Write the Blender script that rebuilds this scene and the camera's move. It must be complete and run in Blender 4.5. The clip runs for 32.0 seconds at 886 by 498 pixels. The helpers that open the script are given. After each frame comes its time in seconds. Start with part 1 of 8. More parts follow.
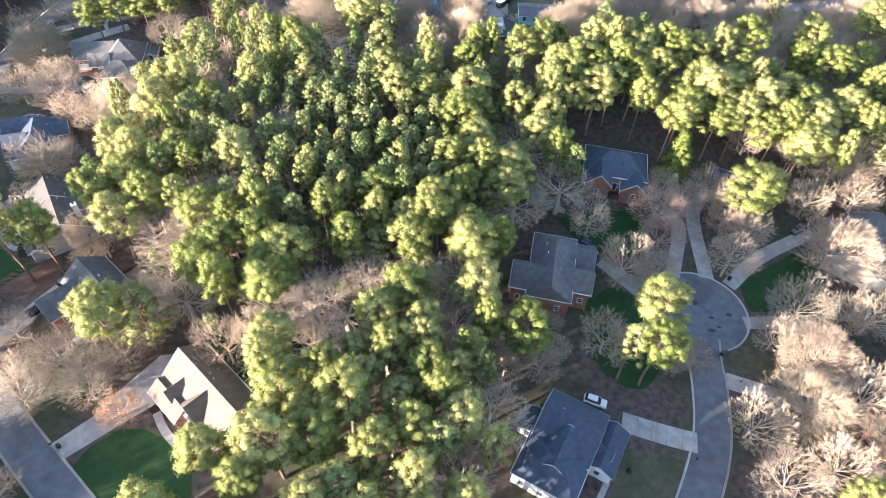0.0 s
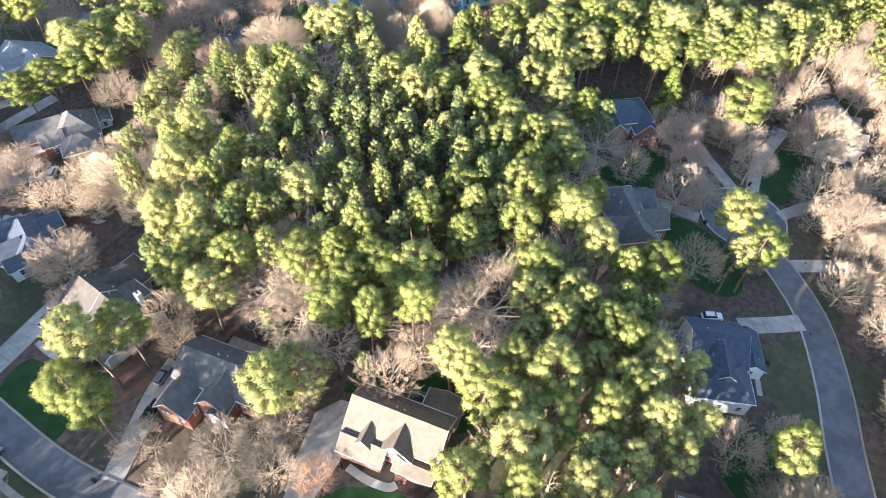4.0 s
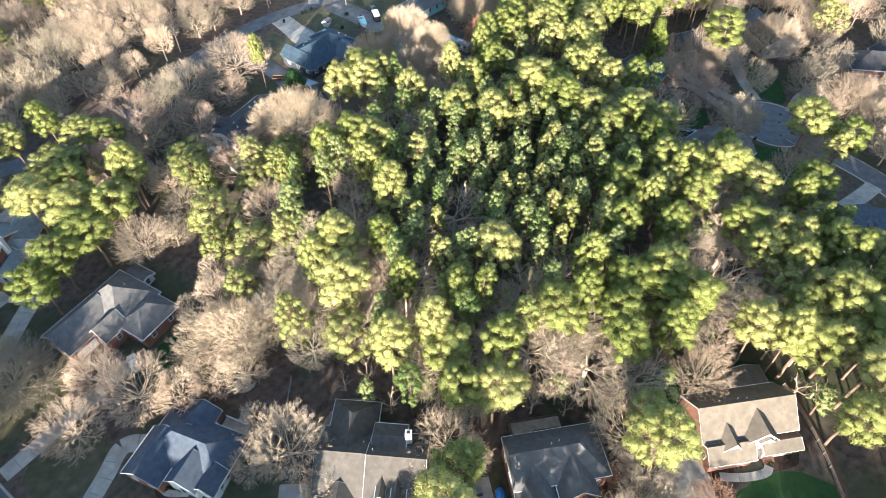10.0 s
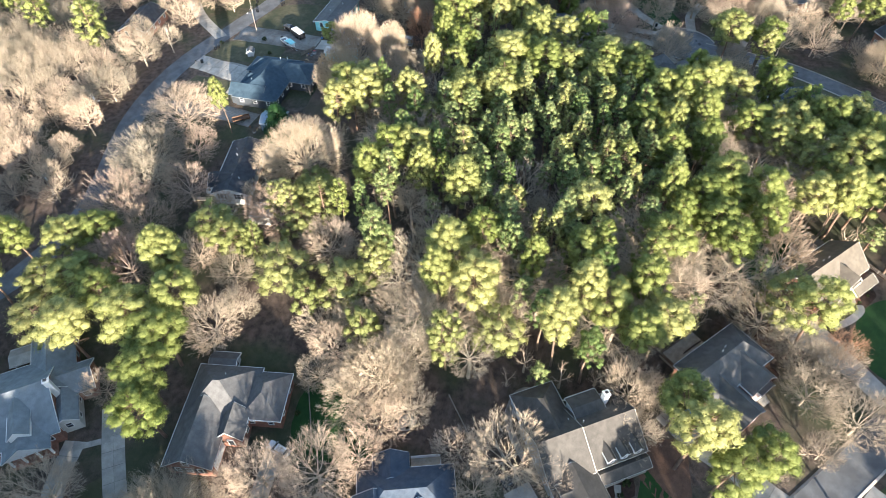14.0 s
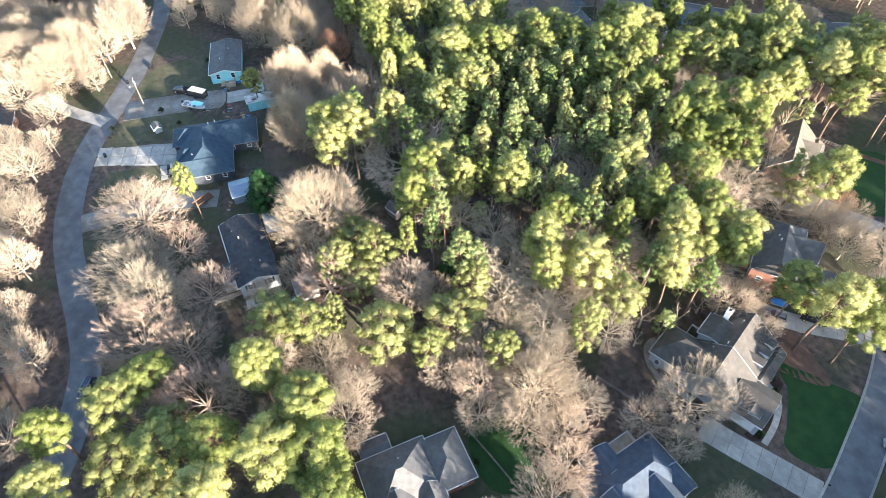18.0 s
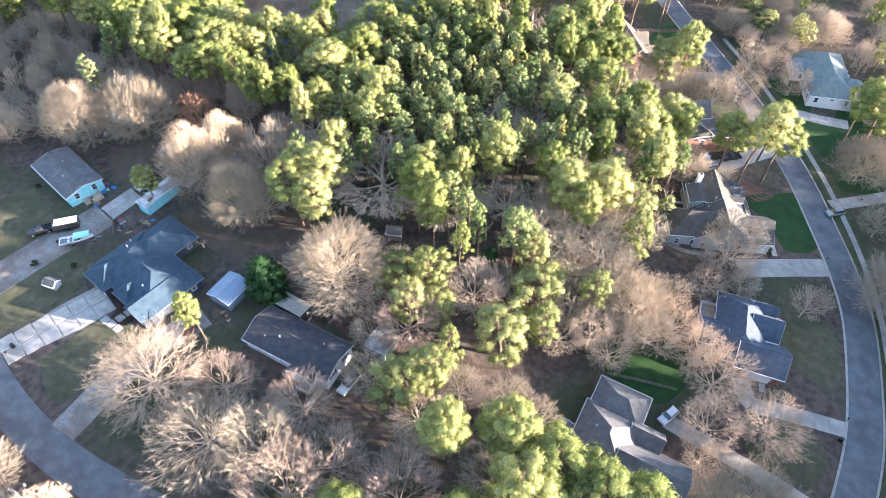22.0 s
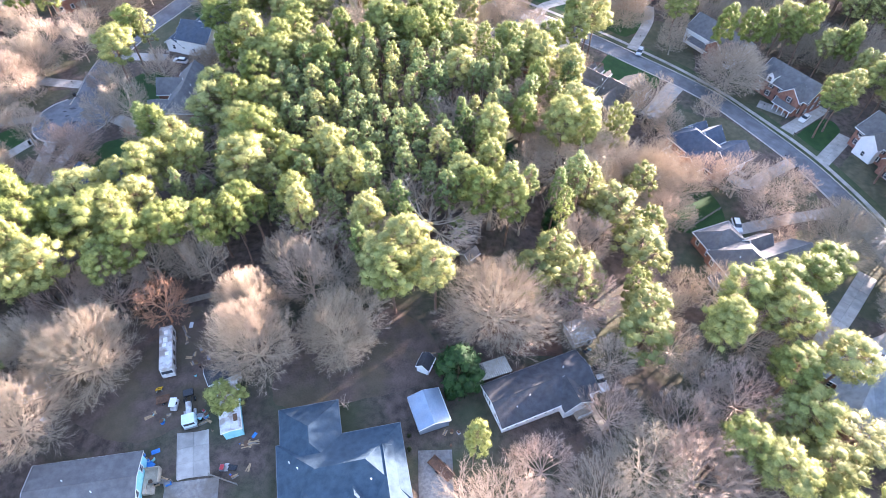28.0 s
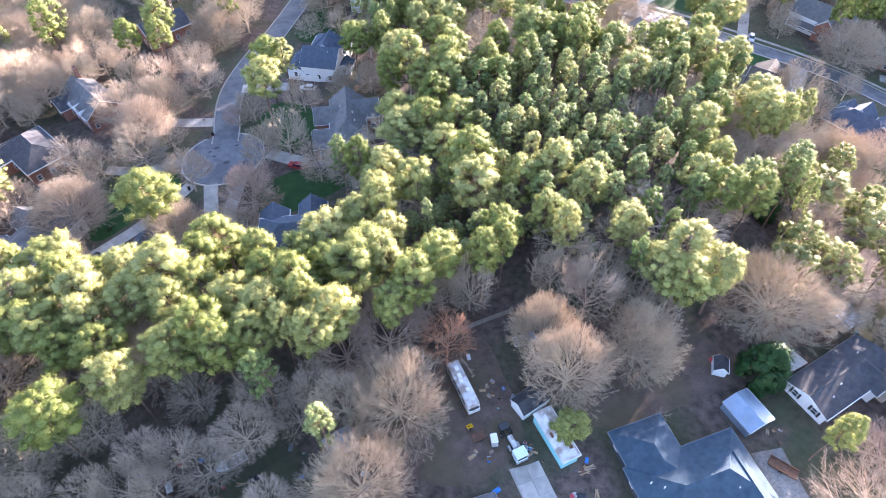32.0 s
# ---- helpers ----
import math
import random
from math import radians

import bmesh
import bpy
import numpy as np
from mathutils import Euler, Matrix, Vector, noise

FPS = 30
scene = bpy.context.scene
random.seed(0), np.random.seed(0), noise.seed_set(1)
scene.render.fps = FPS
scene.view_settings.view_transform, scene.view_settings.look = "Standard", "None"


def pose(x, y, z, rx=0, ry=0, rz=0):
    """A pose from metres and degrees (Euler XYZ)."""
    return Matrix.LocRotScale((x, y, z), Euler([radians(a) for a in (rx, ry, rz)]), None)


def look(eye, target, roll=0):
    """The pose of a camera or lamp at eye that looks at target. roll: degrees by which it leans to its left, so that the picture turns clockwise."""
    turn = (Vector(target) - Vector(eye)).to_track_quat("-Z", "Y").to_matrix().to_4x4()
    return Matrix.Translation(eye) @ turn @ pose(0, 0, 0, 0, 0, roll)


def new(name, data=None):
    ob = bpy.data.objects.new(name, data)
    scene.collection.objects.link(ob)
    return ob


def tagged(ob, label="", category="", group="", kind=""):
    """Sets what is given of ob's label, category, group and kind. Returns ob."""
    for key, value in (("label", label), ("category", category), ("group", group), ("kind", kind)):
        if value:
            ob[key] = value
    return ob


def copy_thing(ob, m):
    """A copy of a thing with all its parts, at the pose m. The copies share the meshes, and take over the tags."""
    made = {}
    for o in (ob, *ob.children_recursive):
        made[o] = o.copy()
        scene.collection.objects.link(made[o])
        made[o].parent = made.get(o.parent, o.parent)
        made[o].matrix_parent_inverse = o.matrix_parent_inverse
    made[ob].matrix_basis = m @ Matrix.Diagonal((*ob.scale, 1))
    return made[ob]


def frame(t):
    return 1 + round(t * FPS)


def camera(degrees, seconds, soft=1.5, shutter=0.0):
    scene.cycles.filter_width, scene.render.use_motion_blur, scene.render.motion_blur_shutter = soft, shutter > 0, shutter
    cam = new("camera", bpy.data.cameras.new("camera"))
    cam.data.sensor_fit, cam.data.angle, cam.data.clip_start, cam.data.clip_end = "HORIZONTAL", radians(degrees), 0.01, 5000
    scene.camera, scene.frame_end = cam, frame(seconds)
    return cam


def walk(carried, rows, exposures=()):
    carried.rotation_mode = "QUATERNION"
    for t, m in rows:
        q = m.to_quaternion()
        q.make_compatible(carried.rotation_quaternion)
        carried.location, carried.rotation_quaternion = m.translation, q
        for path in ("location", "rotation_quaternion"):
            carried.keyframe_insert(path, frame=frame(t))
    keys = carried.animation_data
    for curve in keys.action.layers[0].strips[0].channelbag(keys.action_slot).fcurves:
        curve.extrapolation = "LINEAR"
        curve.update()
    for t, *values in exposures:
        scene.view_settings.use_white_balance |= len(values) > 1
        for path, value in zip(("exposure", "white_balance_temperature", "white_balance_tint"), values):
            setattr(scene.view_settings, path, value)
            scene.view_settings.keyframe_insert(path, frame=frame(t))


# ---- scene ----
cam = camera(72.2, 32.0, soft=0.5)
METRES, EYE, TILT, LEAN, TURN = 480.0, 112.8, -48.74, -2.33, 0.0
ROWS = [
    (0.0, 0.0, 0.0, 0.0, 0.0, 0.0, -0.0),
    (0.5, -0.0134, -0.0007, -0.0001, -0.25, -0.03, 0.48),
    (1.0, -0.0272, -0.0011, 0.0002, -0.69, -0.12, 1.25),
    (1.5, -0.0407, -0.0011, 0.0008, -1.54, -0.16, 2.5),
    (2.0, -0.0548, -0.0008, 0.0021, -2.96, -0.3, 4.37),
    (2.5, -0.0685, 0.0, 0.0038, -5.54, -0.65, 7.5),
    (4.5, -0.1235, 0.0106, 0.0192, -16.22, -3.4, 19.08),
    (5.0, -0.1368, 0.0147, 0.0254, -18.81, -4.41, 21.72),
    (5.5, -0.149, 0.0193, 0.0317, -21.59, -5.59, 24.35),
    (6.0, -0.1615, 0.0247, 0.039, -25.1, -7.25, 27.41),
    (6.5, -0.1732, 0.0307, 0.0468, -28.76, -9.12, 30.31),
    (7.0, -0.1844, 0.0375, 0.0555, -32.8, -11.4, 33.17),
    (7.5, -0.1943, 0.0447, 0.0646, -36.56, -13.6, 35.56),
    (8.0, -0.2041, 0.0526, 0.0745, -39.2, -15.16, 37.11),
    (8.5, -0.2134, 0.0604, 0.0839, -39.06, -15.0, 37.18),
    (9.0, -0.2227, 0.0686, 0.0942, -38.92, -14.93, 37.24),
    (9.5, -0.2317, 0.0765, 0.1036, -38.79, -14.81, 37.29),
    (10.0, -0.241, 0.0845, 0.1134, -38.79, -14.76, 37.4),
    (10.5, -0.25, 0.0923, 0.1228, -39.36, -15.09, 37.81),
    (11.0, -0.2591, 0.1007, 0.1327, -41.19, -16.22, 38.78),
    (11.5, -0.2674, 0.1088, 0.142, -43.38, -17.59, 39.93),
    (12.0, -0.2755, 0.1174, 0.1516, -46.72, -19.72, 41.48),
    (12.5, -0.2823, 0.1259, 0.1615, -51.57, -23.07, 43.37),
    (13.0, -0.288, 0.1348, 0.1717, -57.39, -27.16, 45.27),
    (13.5, -0.2927, 0.1436, 0.1821, -63.0, -31.24, 46.71),
    (14.0, -0.2963, 0.153, 0.1931, -69.46, -36.03, 47.94),
    (14.5, -0.2988, 0.1622, 0.2037, -76.05, -40.98, 48.84),
    (16.5, -0.2971, 0.2028, 0.2498, -102.21, -60.79, 48.18),
    (17.0, -0.294, 0.213, 0.2612, -105.28, -63.1, 47.78),
    (17.5, -0.2904, 0.223, 0.2724, -108.34, -65.36, 47.28),
    (18.0, -0.2858, 0.2333, 0.2841, -111.58, -67.77, 46.61),
    (18.5, -0.2807, 0.2433, 0.2952, -116.1, -71.12, 45.5),
    (19.0, -0.2743, 0.2532, 0.3067, -121.75, -75.2, 43.74),
    (19.5, -0.267, 0.2633, 0.3173, -127.17, -78.9, 41.69),
    (20.0, -0.2578, 0.273, 0.3281, -132.4, -82.4, 39.34),
    (20.5, -0.2478, 0.282, 0.3378, -137.14, -85.4, 36.79),
    (21.0, -0.2367, 0.2909, 0.3473, -141.82, -88.1, 33.8),
    (21.5, -0.2253, 0.2984, 0.3553, -146.32, -90.58, 30.57),
    (22.0, -0.2117, 0.3064, 0.363, -150.98, -92.78, 26.69),
    (22.5, -0.1987, 0.3131, 0.3692, -155.06, -94.42, 23.02),
    (23.0, -0.1839, 0.3187, 0.3749, -159.19, -96.02, 18.97),
    (23.5, -0.1692, 0.3235, 0.3792, -163.01, -97.16, 14.98),
    (24.0, -0.1536, 0.3274, 0.3824, -166.84, -98.07, 10.86),
    (24.5, -0.1379, 0.3305, 0.385, -168.84, -98.39, 8.63),
    (25.0, -0.1217, 0.3333, 0.387, -170.93, -98.7, 6.29),
    (25.5, -0.1056, 0.3352, 0.3882, -173.42, -98.97, 3.46),
    (26.0, -0.0889, 0.3364, 0.3886, -175.72, -99.06, 0.77),
    (26.5, -0.0728, 0.3371, 0.3883, -177.8, -99.08, -1.55),
    (28.5, -0.0068, 0.3322, 0.3797, -188.23, -98.09, -13.43),
    (29.0, 0.0093, 0.3292, 0.3755, -190.18, -97.64, -15.48),
    (29.5, 0.0248, 0.326, 0.371, -191.06, -97.37, -16.32),
    (30.0, 0.0406, 0.3226, 0.3663, -191.24, -97.33, -16.26),
    (30.5, 0.0556, 0.3193, 0.362, -191.28, -97.26, -16.15),
    (31.0, 0.0711, 0.3159, 0.3576, -191.35, -97.27, -16.03),
    (31.5, 0.0858, 0.3126, 0.3534, -191.47, -97.21, -15.86),
    (32.0, 0.1005, 0.3094, 0.3493, -191.61, -97.16, -15.66),
]
walk(cam, [(t, pose(0, 0, EYE, TILT, LEAN, TURN) @ pose(METRES * x, METRES * y, METRES * z, 90 + pitch, roll, yaw)) for t, x, y, z, yaw, pitch, roll in ROWS],
     [(0.0, 2.8, 6070, 21), (6.0, 2.49, 6020, 15), (12.0, 2.22, 6020, 11), (14.0, 2.24, 5990, 11), (16.5, 2.44, 6000, 12), (20.0, 2.84, 5990, 16), (25.0, 3.28, 5960, 28), (29.0, 3.55, 5900, 30), (32.0, 3.42, 5880, 31)])

# ---- light ----
SUN_AZ, SUN_EL = radians(-151.0), radians(10.4)
world = bpy.data.worlds.new("sky")
scene.world = world
world.use_nodes = True
wn = world.node_tree.nodes
sky = wn.new("ShaderNodeTexSky")
sky.sky_type, sky.sun_disc = "NISHITA", False
sky.sun_elevation, sky.sun_rotation = SUN_EL, math.pi / 2 - SUN_AZ
sky.altitude, sky.air_density, sky.dust_density = 200.0, 1.1, 0.6
wn["Background"].inputs[1].default_value = 0.112
world.node_tree.links.new(sky.outputs[0], wn["Background"].inputs[0])
sun = new("sun", bpy.data.lights.new("sun", "SUN"))
sun.data.energy, sun.data.angle, sun.data.color = 5.0, radians(0.6), (1.0, 0.86, 0.66)
sun_way = Vector((math.cos(SUN_AZ) * math.cos(SUN_EL), math.sin(SUN_AZ) * math.cos(SUN_EL), math.sin(SUN_EL)))
sun.matrix_world = look(sun_way * 300, (0, 0, 0))

# ---- materials ----


def material(name, dark, light, scale=1.0, rough=0.8, bump=0.0, metal=0.0, vary=0.0, fine=6.0, extra=None, extra_scale=0.1, extra_amount=0.5, stretch=(1, 1, 1), spec=0.3, glow=0.0):
    """Two tones mixed by noise at two scales; extra: a third tone in larger patches; vary: change from object to object."""
    m = bpy.data.materials.new(name)
    m.use_nodes = True
    n, l = m.node_tree.nodes, m.node_tree.links
    b = n["Principled BSDF"]
    b.inputs["Roughness"].default_value, b.inputs["Metallic"].default_value = rough, metal
    b.inputs["Specular IOR Level"].default_value = spec
    geo, mp = n.new("ShaderNodeNewGeometry"), n.new("ShaderNodeMapping")
    mp.inputs["Scale"].default_value = stretch
    l.new(geo.outputs["Position"], mp.inputs[0])
    a, c = n.new("ShaderNodeTexNoise"), n.new("ShaderNodeTexNoise")
    for tex, s, d in ((a, scale, 4), (c, scale * fine, 3)):
        tex.inputs["Scale"].default_value, tex.inputs["Detail"].default_value = s, d
        l.new(mp.outputs[0], tex.inputs["Vector"])
    mix = n.new("ShaderNodeMath")
    mix.operation = "MULTIPLY_ADD"
    l.new(a.outputs[0], mix.inputs[0])
    mix.inputs[1].default_value = 0.6
    half = n.new("ShaderNodeMath")
    half.operation = "MULTIPLY"
    half.inputs[1].default_value = 0.4
    l.new(c.outputs[0], half.inputs[0])
    l.new(half.outputs[0], mix.inputs[2])
    ramp = n.new("ShaderNodeValToRGB")
    ramp.color_ramp.elements[0].position, ramp.color_ramp.elements[1].position = 0.36, 0.64
    ramp.color_ramp.elements[0].color, ramp.color_ramp.elements[1].color = (*dark, 1), (*light, 1)
    l.new(mix.outputs[0], ramp.inputs[0])
    colour = ramp.outputs[0]
    if extra:
        big = n.new("ShaderNodeTexNoise")
        big.inputs["Scale"].default_value, big.inputs["Detail"].default_value = extra_scale, 5
        l.new(geo.outputs["Position"], big.inputs["Vector"])
        r2 = n.new("ShaderNodeValToRGB")
        r2.color_ramp.elements[0].position, r2.color_ramp.elements[1].position = 0.45, 0.62
        r2.color_ramp.elements[1].color = (extra_amount,) * 3 + (1,)
        l.new(big.outputs[0], r2.inputs[0])
        mx = n.new("ShaderNodeMix")
        mx.data_type = "RGBA"
        l.new(r2.outputs[0], mx.inputs[0])
        l.new(colour, mx.inputs[6])
        mx.inputs[7].default_value = (*extra, 1)
        colour = mx.outputs[2]
    if vary:
        info, hsv = n.new("ShaderNodeObjectInfo"), n.new("ShaderNodeHueSaturation")
        for k, lo, hi in (("Value", 1 - vary, 1 + vary), ("Hue", 0.5 - vary * 0.06, 0.5 + vary * 0.06), ("Saturation", 1 - vary * 0.5, 1 + vary * 0.3)):
            mr = n.new("ShaderNodeMapRange")
            mr.inputs[3].default_value, mr.inputs[4].default_value = (lo, hi) if k != "Hue" else (hi, lo)
            l.new(info.outputs["Random"], mr.inputs[0])
            l.new(mr.outputs[0], hsv.inputs[k])
        l.new(colour, hsv.inputs["Color"])
        colour = hsv.outputs[0]
    l.new(colour, b.inputs["Base Color"])
    if bump:
        bp = n.new("ShaderNodeBump")
        bp.inputs["Strength"].default_value, bp.inputs["Distance"].default_value = bump, 0.12
        l.new(c.outputs[0], bp.inputs["Height"])
        l.new(bp.outputs[0], b.inputs["Normal"])
    return m


def leafy(name, dark, light, vary, through_light=0.3):
    """Foliage: colour changes from clump to clump and tree to tree, and some light passes through."""
    m = bpy.data.materials.new(name)
    m.use_nodes = True
    n, l = m.node_tree.nodes, m.node_tree.links
    b = n["Principled BSDF"]
    b.inputs["Roughness"].default_value, b.inputs["Specular IOR Level"].default_value = 0.6, 0.25
    geo, info, hsv, tex = n.new("ShaderNodeNewGeometry"), n.new("ShaderNodeObjectInfo"), n.new("ShaderNodeHueSaturation"), n.new("ShaderNodeTexNoise")
    tex.inputs["Scale"].default_value, tex.inputs["Detail"].default_value = 1.6, 2
    l.new(geo.outputs["Position"], tex.inputs["Vector"])
    add = n.new("ShaderNodeMath")
    add.operation = "MULTIPLY_ADD"
    add.inputs[1].default_value = 0.45
    l.new(geo.outputs["Random Per Island"], add.inputs[0])
    sub = n.new("ShaderNodeMath")
    sub.operation = "MULTIPLY"
    sub.inputs[1].default_value = 0.55
    l.new(tex.outputs[0], sub.inputs[0])
    l.new(sub.outputs[0], add.inputs[2])
    ramp = n.new("ShaderNodeValToRGB")
    ramp.color_ramp.elements[0].position, ramp.color_ramp.elements[1].position = 0.26, 0.72
    ramp.color_ramp.elements[0].color, ramp.color_ramp.elements[1].color = (*dark, 1), (*light, 1)
    l.new(add.outputs[0], ramp.inputs[0])
    for k, lo, hi in (("Value", 1 - vary, 1 + vary), ("Hue", 0.5 + vary * 0.07, 0.5 - vary * 0.07), ("Saturation", 1 + vary * 0.3, 1 - vary * 0.4)):
        mr = n.new("ShaderNodeMapRange")
        mr.inputs[3].default_value, mr.inputs[4].default_value = lo, hi
        l.new(info.outputs["Random"], mr.inputs[0])
        l.new(mr.outputs[0], hsv.inputs[k])
    l.new(ramp.outputs[0], hsv.inputs["Color"])
    l.new(hsv.outputs[0], b.inputs["Base Color"])
    tr, mx = n.new("ShaderNodeBsdfTranslucent"), n.new("ShaderNodeMixShader")
    l.new(hsv.outputs[0], tr.inputs[0])
    mx.inputs[0].default_value = through_light
    l.new(b.outputs[0], mx.inputs[1])
    l.new(tr.outputs[0], mx.inputs[2])
    l.new(mx.outputs[0], n["Material Output"].inputs[0])
    return m


LITTER = material("leaf_litter", (0.046, 0.034, 0.028), (0.145, 0.108, 0.088), 0.7, 0.95, 0.8, extra=(0.042, 0.062, 0.026), extra_scale=0.06, extra_amount=0.7, fine=9)
GREEN_LAWN = material("green_lawn", (0.014, 0.043, 0.012), (0.025, 0.067, 0.017), 0.4, 0.95, 0.5, fine=12)
DULL_LAWN = material("dormant_lawn", (0.055, 0.056, 0.032), (0.125, 0.112, 0.068), 0.6, 0.95, 0.5, extra=(0.048, 0.058, 0.028), extra_scale=0.14, extra_amount=0.6, fine=14)
VERGE = material("verge_grass", (0.030, 0.048, 0.020), (0.075, 0.090, 0.042), 0.5, 0.95, 0.5, extra=(0.09, 0.08, 0.05), extra_scale=0.12, extra_amount=0.5, fine=14)
BARE_SOIL = material("red_soil", (0.075, 0.055, 0.045), (0.14, 0.10, 0.08), 0.5, 0.95, 0.5, extra=(0.09, 0.08, 0.04), extra_scale=0.15, extra_amount=0.5)
STRAW = material("pine_straw", (0.09, 0.052, 0.038), (0.16, 0.095, 0.065), 0.8, 0.95, 0.5)
MULCH = material("mulch", (0.025, 0.017, 0.013), (0.07, 0.04, 0.03), 1.5, 0.95, 0.6)
ASPHALT = material("asphalt", (0.112, 0.116, 0.124), (0.165, 0.17, 0.18), 0.6, 0.85, 0.15, extra=(0.075, 0.077, 0.082), extra_scale=0.22, extra_amount=0.6, fine=14)
CONCRETE = material("concrete", (0.30, 0.28, 0.25), (0.43, 0.40, 0.36), 0.8, 0.85, 0.1, extra=(0.22, 0.21, 0.19), extra_scale=0.3, extra_amount=0.5, fine=10, vary=0.1)
JOINT = material("joint_filler", (0.09, 0.085, 0.075), (0.15, 0.14, 0.125), 2.0, 0.95)
KERB = material("kerb_concrete", (0.33, 0.31, 0.28), (0.47, 0.44, 0.40), 1.0, 0.85, 0.1)
GRAVEL = material("gravel", (0.20, 0.19, 0.18), (0.36, 0.34, 0.31), 2.0, 0.95, 0.5, extra=(0.15, 0.11, 0.08), extra_scale=0.2, extra_amount=0.6)
SHINGLE = dict(scale=0.9, rough=0.9, bump=0.25, fine=9, extra_scale=0.35, extra_amount=0.35)
ROOF_TAN = material("tan_shingles", (0.115, 0.098, 0.080), (0.168, 0.145, 0.120), extra=(0.095, 0.083, 0.070), **SHINGLE)
ROOF_GREY = material("grey_shingles", (0.092, 0.091, 0.093), (0.148, 0.146, 0.147), extra=(0.08, 0.076, 0.075), **SHINGLE)
ROOF_BROWN = material("brown_grey_shingles", (0.074, 0.068, 0.063), (0.118, 0.108, 0.098), extra=(0.058, 0.054, 0.050), **SHINGLE)
ROOF_SLATE = material("slate_blue_shingles", (0.026, 0.050, 0.076), (0.052, 0.084, 0.116), extra=(0.022, 0.040, 0.060), **SHINGLE)
ROOF_BLUE = material("blue_grey_shingles", (0.040, 0.056, 0.085), (0.075, 0.098, 0.132), extra=(0.07, 0.078, 0.092), **SHINGLE)
ROOF_DARK = material("charcoal_shingles", (0.034, 0.036, 0.042), (0.066, 0.068, 0.076), extra=(0.07, 0.066, 0.062), **SHINGLE)
ROOF_PALE = material("pale_blue_grey_shingles", (0.155, 0.18, 0.20), (0.235, 0.262, 0.285), extra=(0.13, 0.15, 0.165), **SHINGLE)
ROOF_GREEN = material("green_grey_shingles", (0.11, 0.15, 0.15), (0.18, 0.22, 0.215), extra=(0.22, 0.22, 0.19), **SHINGLE)
BRICK = material("red_brick", (0.20, 0.09, 0.065), (0.34, 0.18, 0.13), 1.5, 0.85, 0.3, fine=14)
SIDING = material("cream_siding", (0.50, 0.48, 0.44), (0.60, 0.575, 0.53), 0.6, 0.7, 0.05)
WHITE_SIDING = material("white_siding", (0.66, 0.67, 0.68), (0.76, 0.765, 0.77), 0.6, 0.6, 0.05)
GREY_SIDING = material("grey_siding", (0.34, 0.36, 0.38), (0.44, 0.46, 0.48), 0.6, 0.6, 0.05)
DARK_SIDING = material("dark_blue_siding", (0.035, 0.042, 0.052), (0.06, 0.068, 0.08), 0.6, 0.7, 0.05)
DARK_TRIM = material("slate_trim", (0.10, 0.12, 0.14), (0.16, 0.18, 0.20), 1.0, 0.5)
AQUA = material("aqua_paint", (0.22, 0.55, 0.60), (0.35, 0.70, 0.74), 0.8, 0.5)
TRIM = material("white_trim", (0.70, 0.70, 0.69), (0.80, 0.80, 0.79), 1.0, 0.5)
GLASS = material("window_glass", (0.02, 0.025, 0.03), (0.05, 0.06, 0.075), 0.4, 0.08, spec=0.8)
WHITE_PAINT = material("white_paint", (0.70, 0.70, 0.69), (0.80, 0.80, 0.79), 0.9, 0.35, vary=0.06, spec=0.5)
BARK = material("pine_bark", (0.11, 0.075, 0.055), (0.25, 0.17, 0.125), 2.0, 0.95, 0.6, stretch=(1, 1, 0.3), vary=0.15)
GREY_BARK = material("grey_bark", (0.32, 0.262, 0.20), (0.535, 0.44, 0.34), 0.8, 0.95, 0.3, vary=0.16)
RED_BARK = material("budding_twigs", (0.33, 0.245, 0.195), (0.52, 0.395, 0.315), 0.8, 0.95, 0.3, vary=0.12)
TAN_BARK = material("tan_bark", (0.34, 0.28, 0.21), (0.56, 0.46, 0.35), 0.8, 0.95, 0.3)
TAN_LEAF = material("withered_leaf_twigs", (0.36, 0.195, 0.115), (0.52, 0.30, 0.19), 0.8, 0.95, 0.3, vary=0.12)
PINE = leafy("pine_needles", (0.155, 0.178, 0.052), (0.36, 0.385, 0.127), 0.28, 0.36)
PINE_DEEP = leafy("deep_pine_needles", (0.098, 0.150, 0.055), (0.295, 0.345, 0.127), 0.26, 0.36)
PALE = leafy("pale_evergreen", (0.19, 0.21, 0.07), (0.34, 0.35, 0.14), 0.18, 0.42)
HOLLY = leafy("dark_evergreen", (0.012, 0.04, 0.012), (0.035, 0.085, 0.022), 0.15, 0.15)
BRIGHT = leafy("bright_evergreen", (0.085, 0.125, 0.022), (0.19, 0.23, 0.05), 0.1)
SHRUB = leafy("shrub_leaves", (0.03, 0.05, 0.015), (0.08, 0.10, 0.03), 0.3)


# ---- building helpers ----


def mesh_of(name, verts, faces, mat, smooth=False):
    me = bpy.data.meshes.new(name)
    me.from_pydata([tuple(v) for v in verts], [], [tuple(f) for f in faces])
    me.materials.append(mat)
    if smooth:
        me.shade_smooth()
    return me


def part(name, data, mat, parent, label="", at=None):
    """One mesh object under a thing; data: a bmesh, a mesh or (verts, faces)."""
    if isinstance(data, bmesh.types.BMesh):
        me = bpy.data.meshes.new(name)
        data.to_mesh(me)
        data.free()
        me.materials.append(mat)
    elif isinstance(data, tuple):
        me = mesh_of(name, data[0], data[1], mat)
    else:
        me = data
    ob = new(name, me)
    ob.parent = parent
    if at is not None:
        ob.matrix_basis = at
    if label:
        ob["label"] = label
    return ob


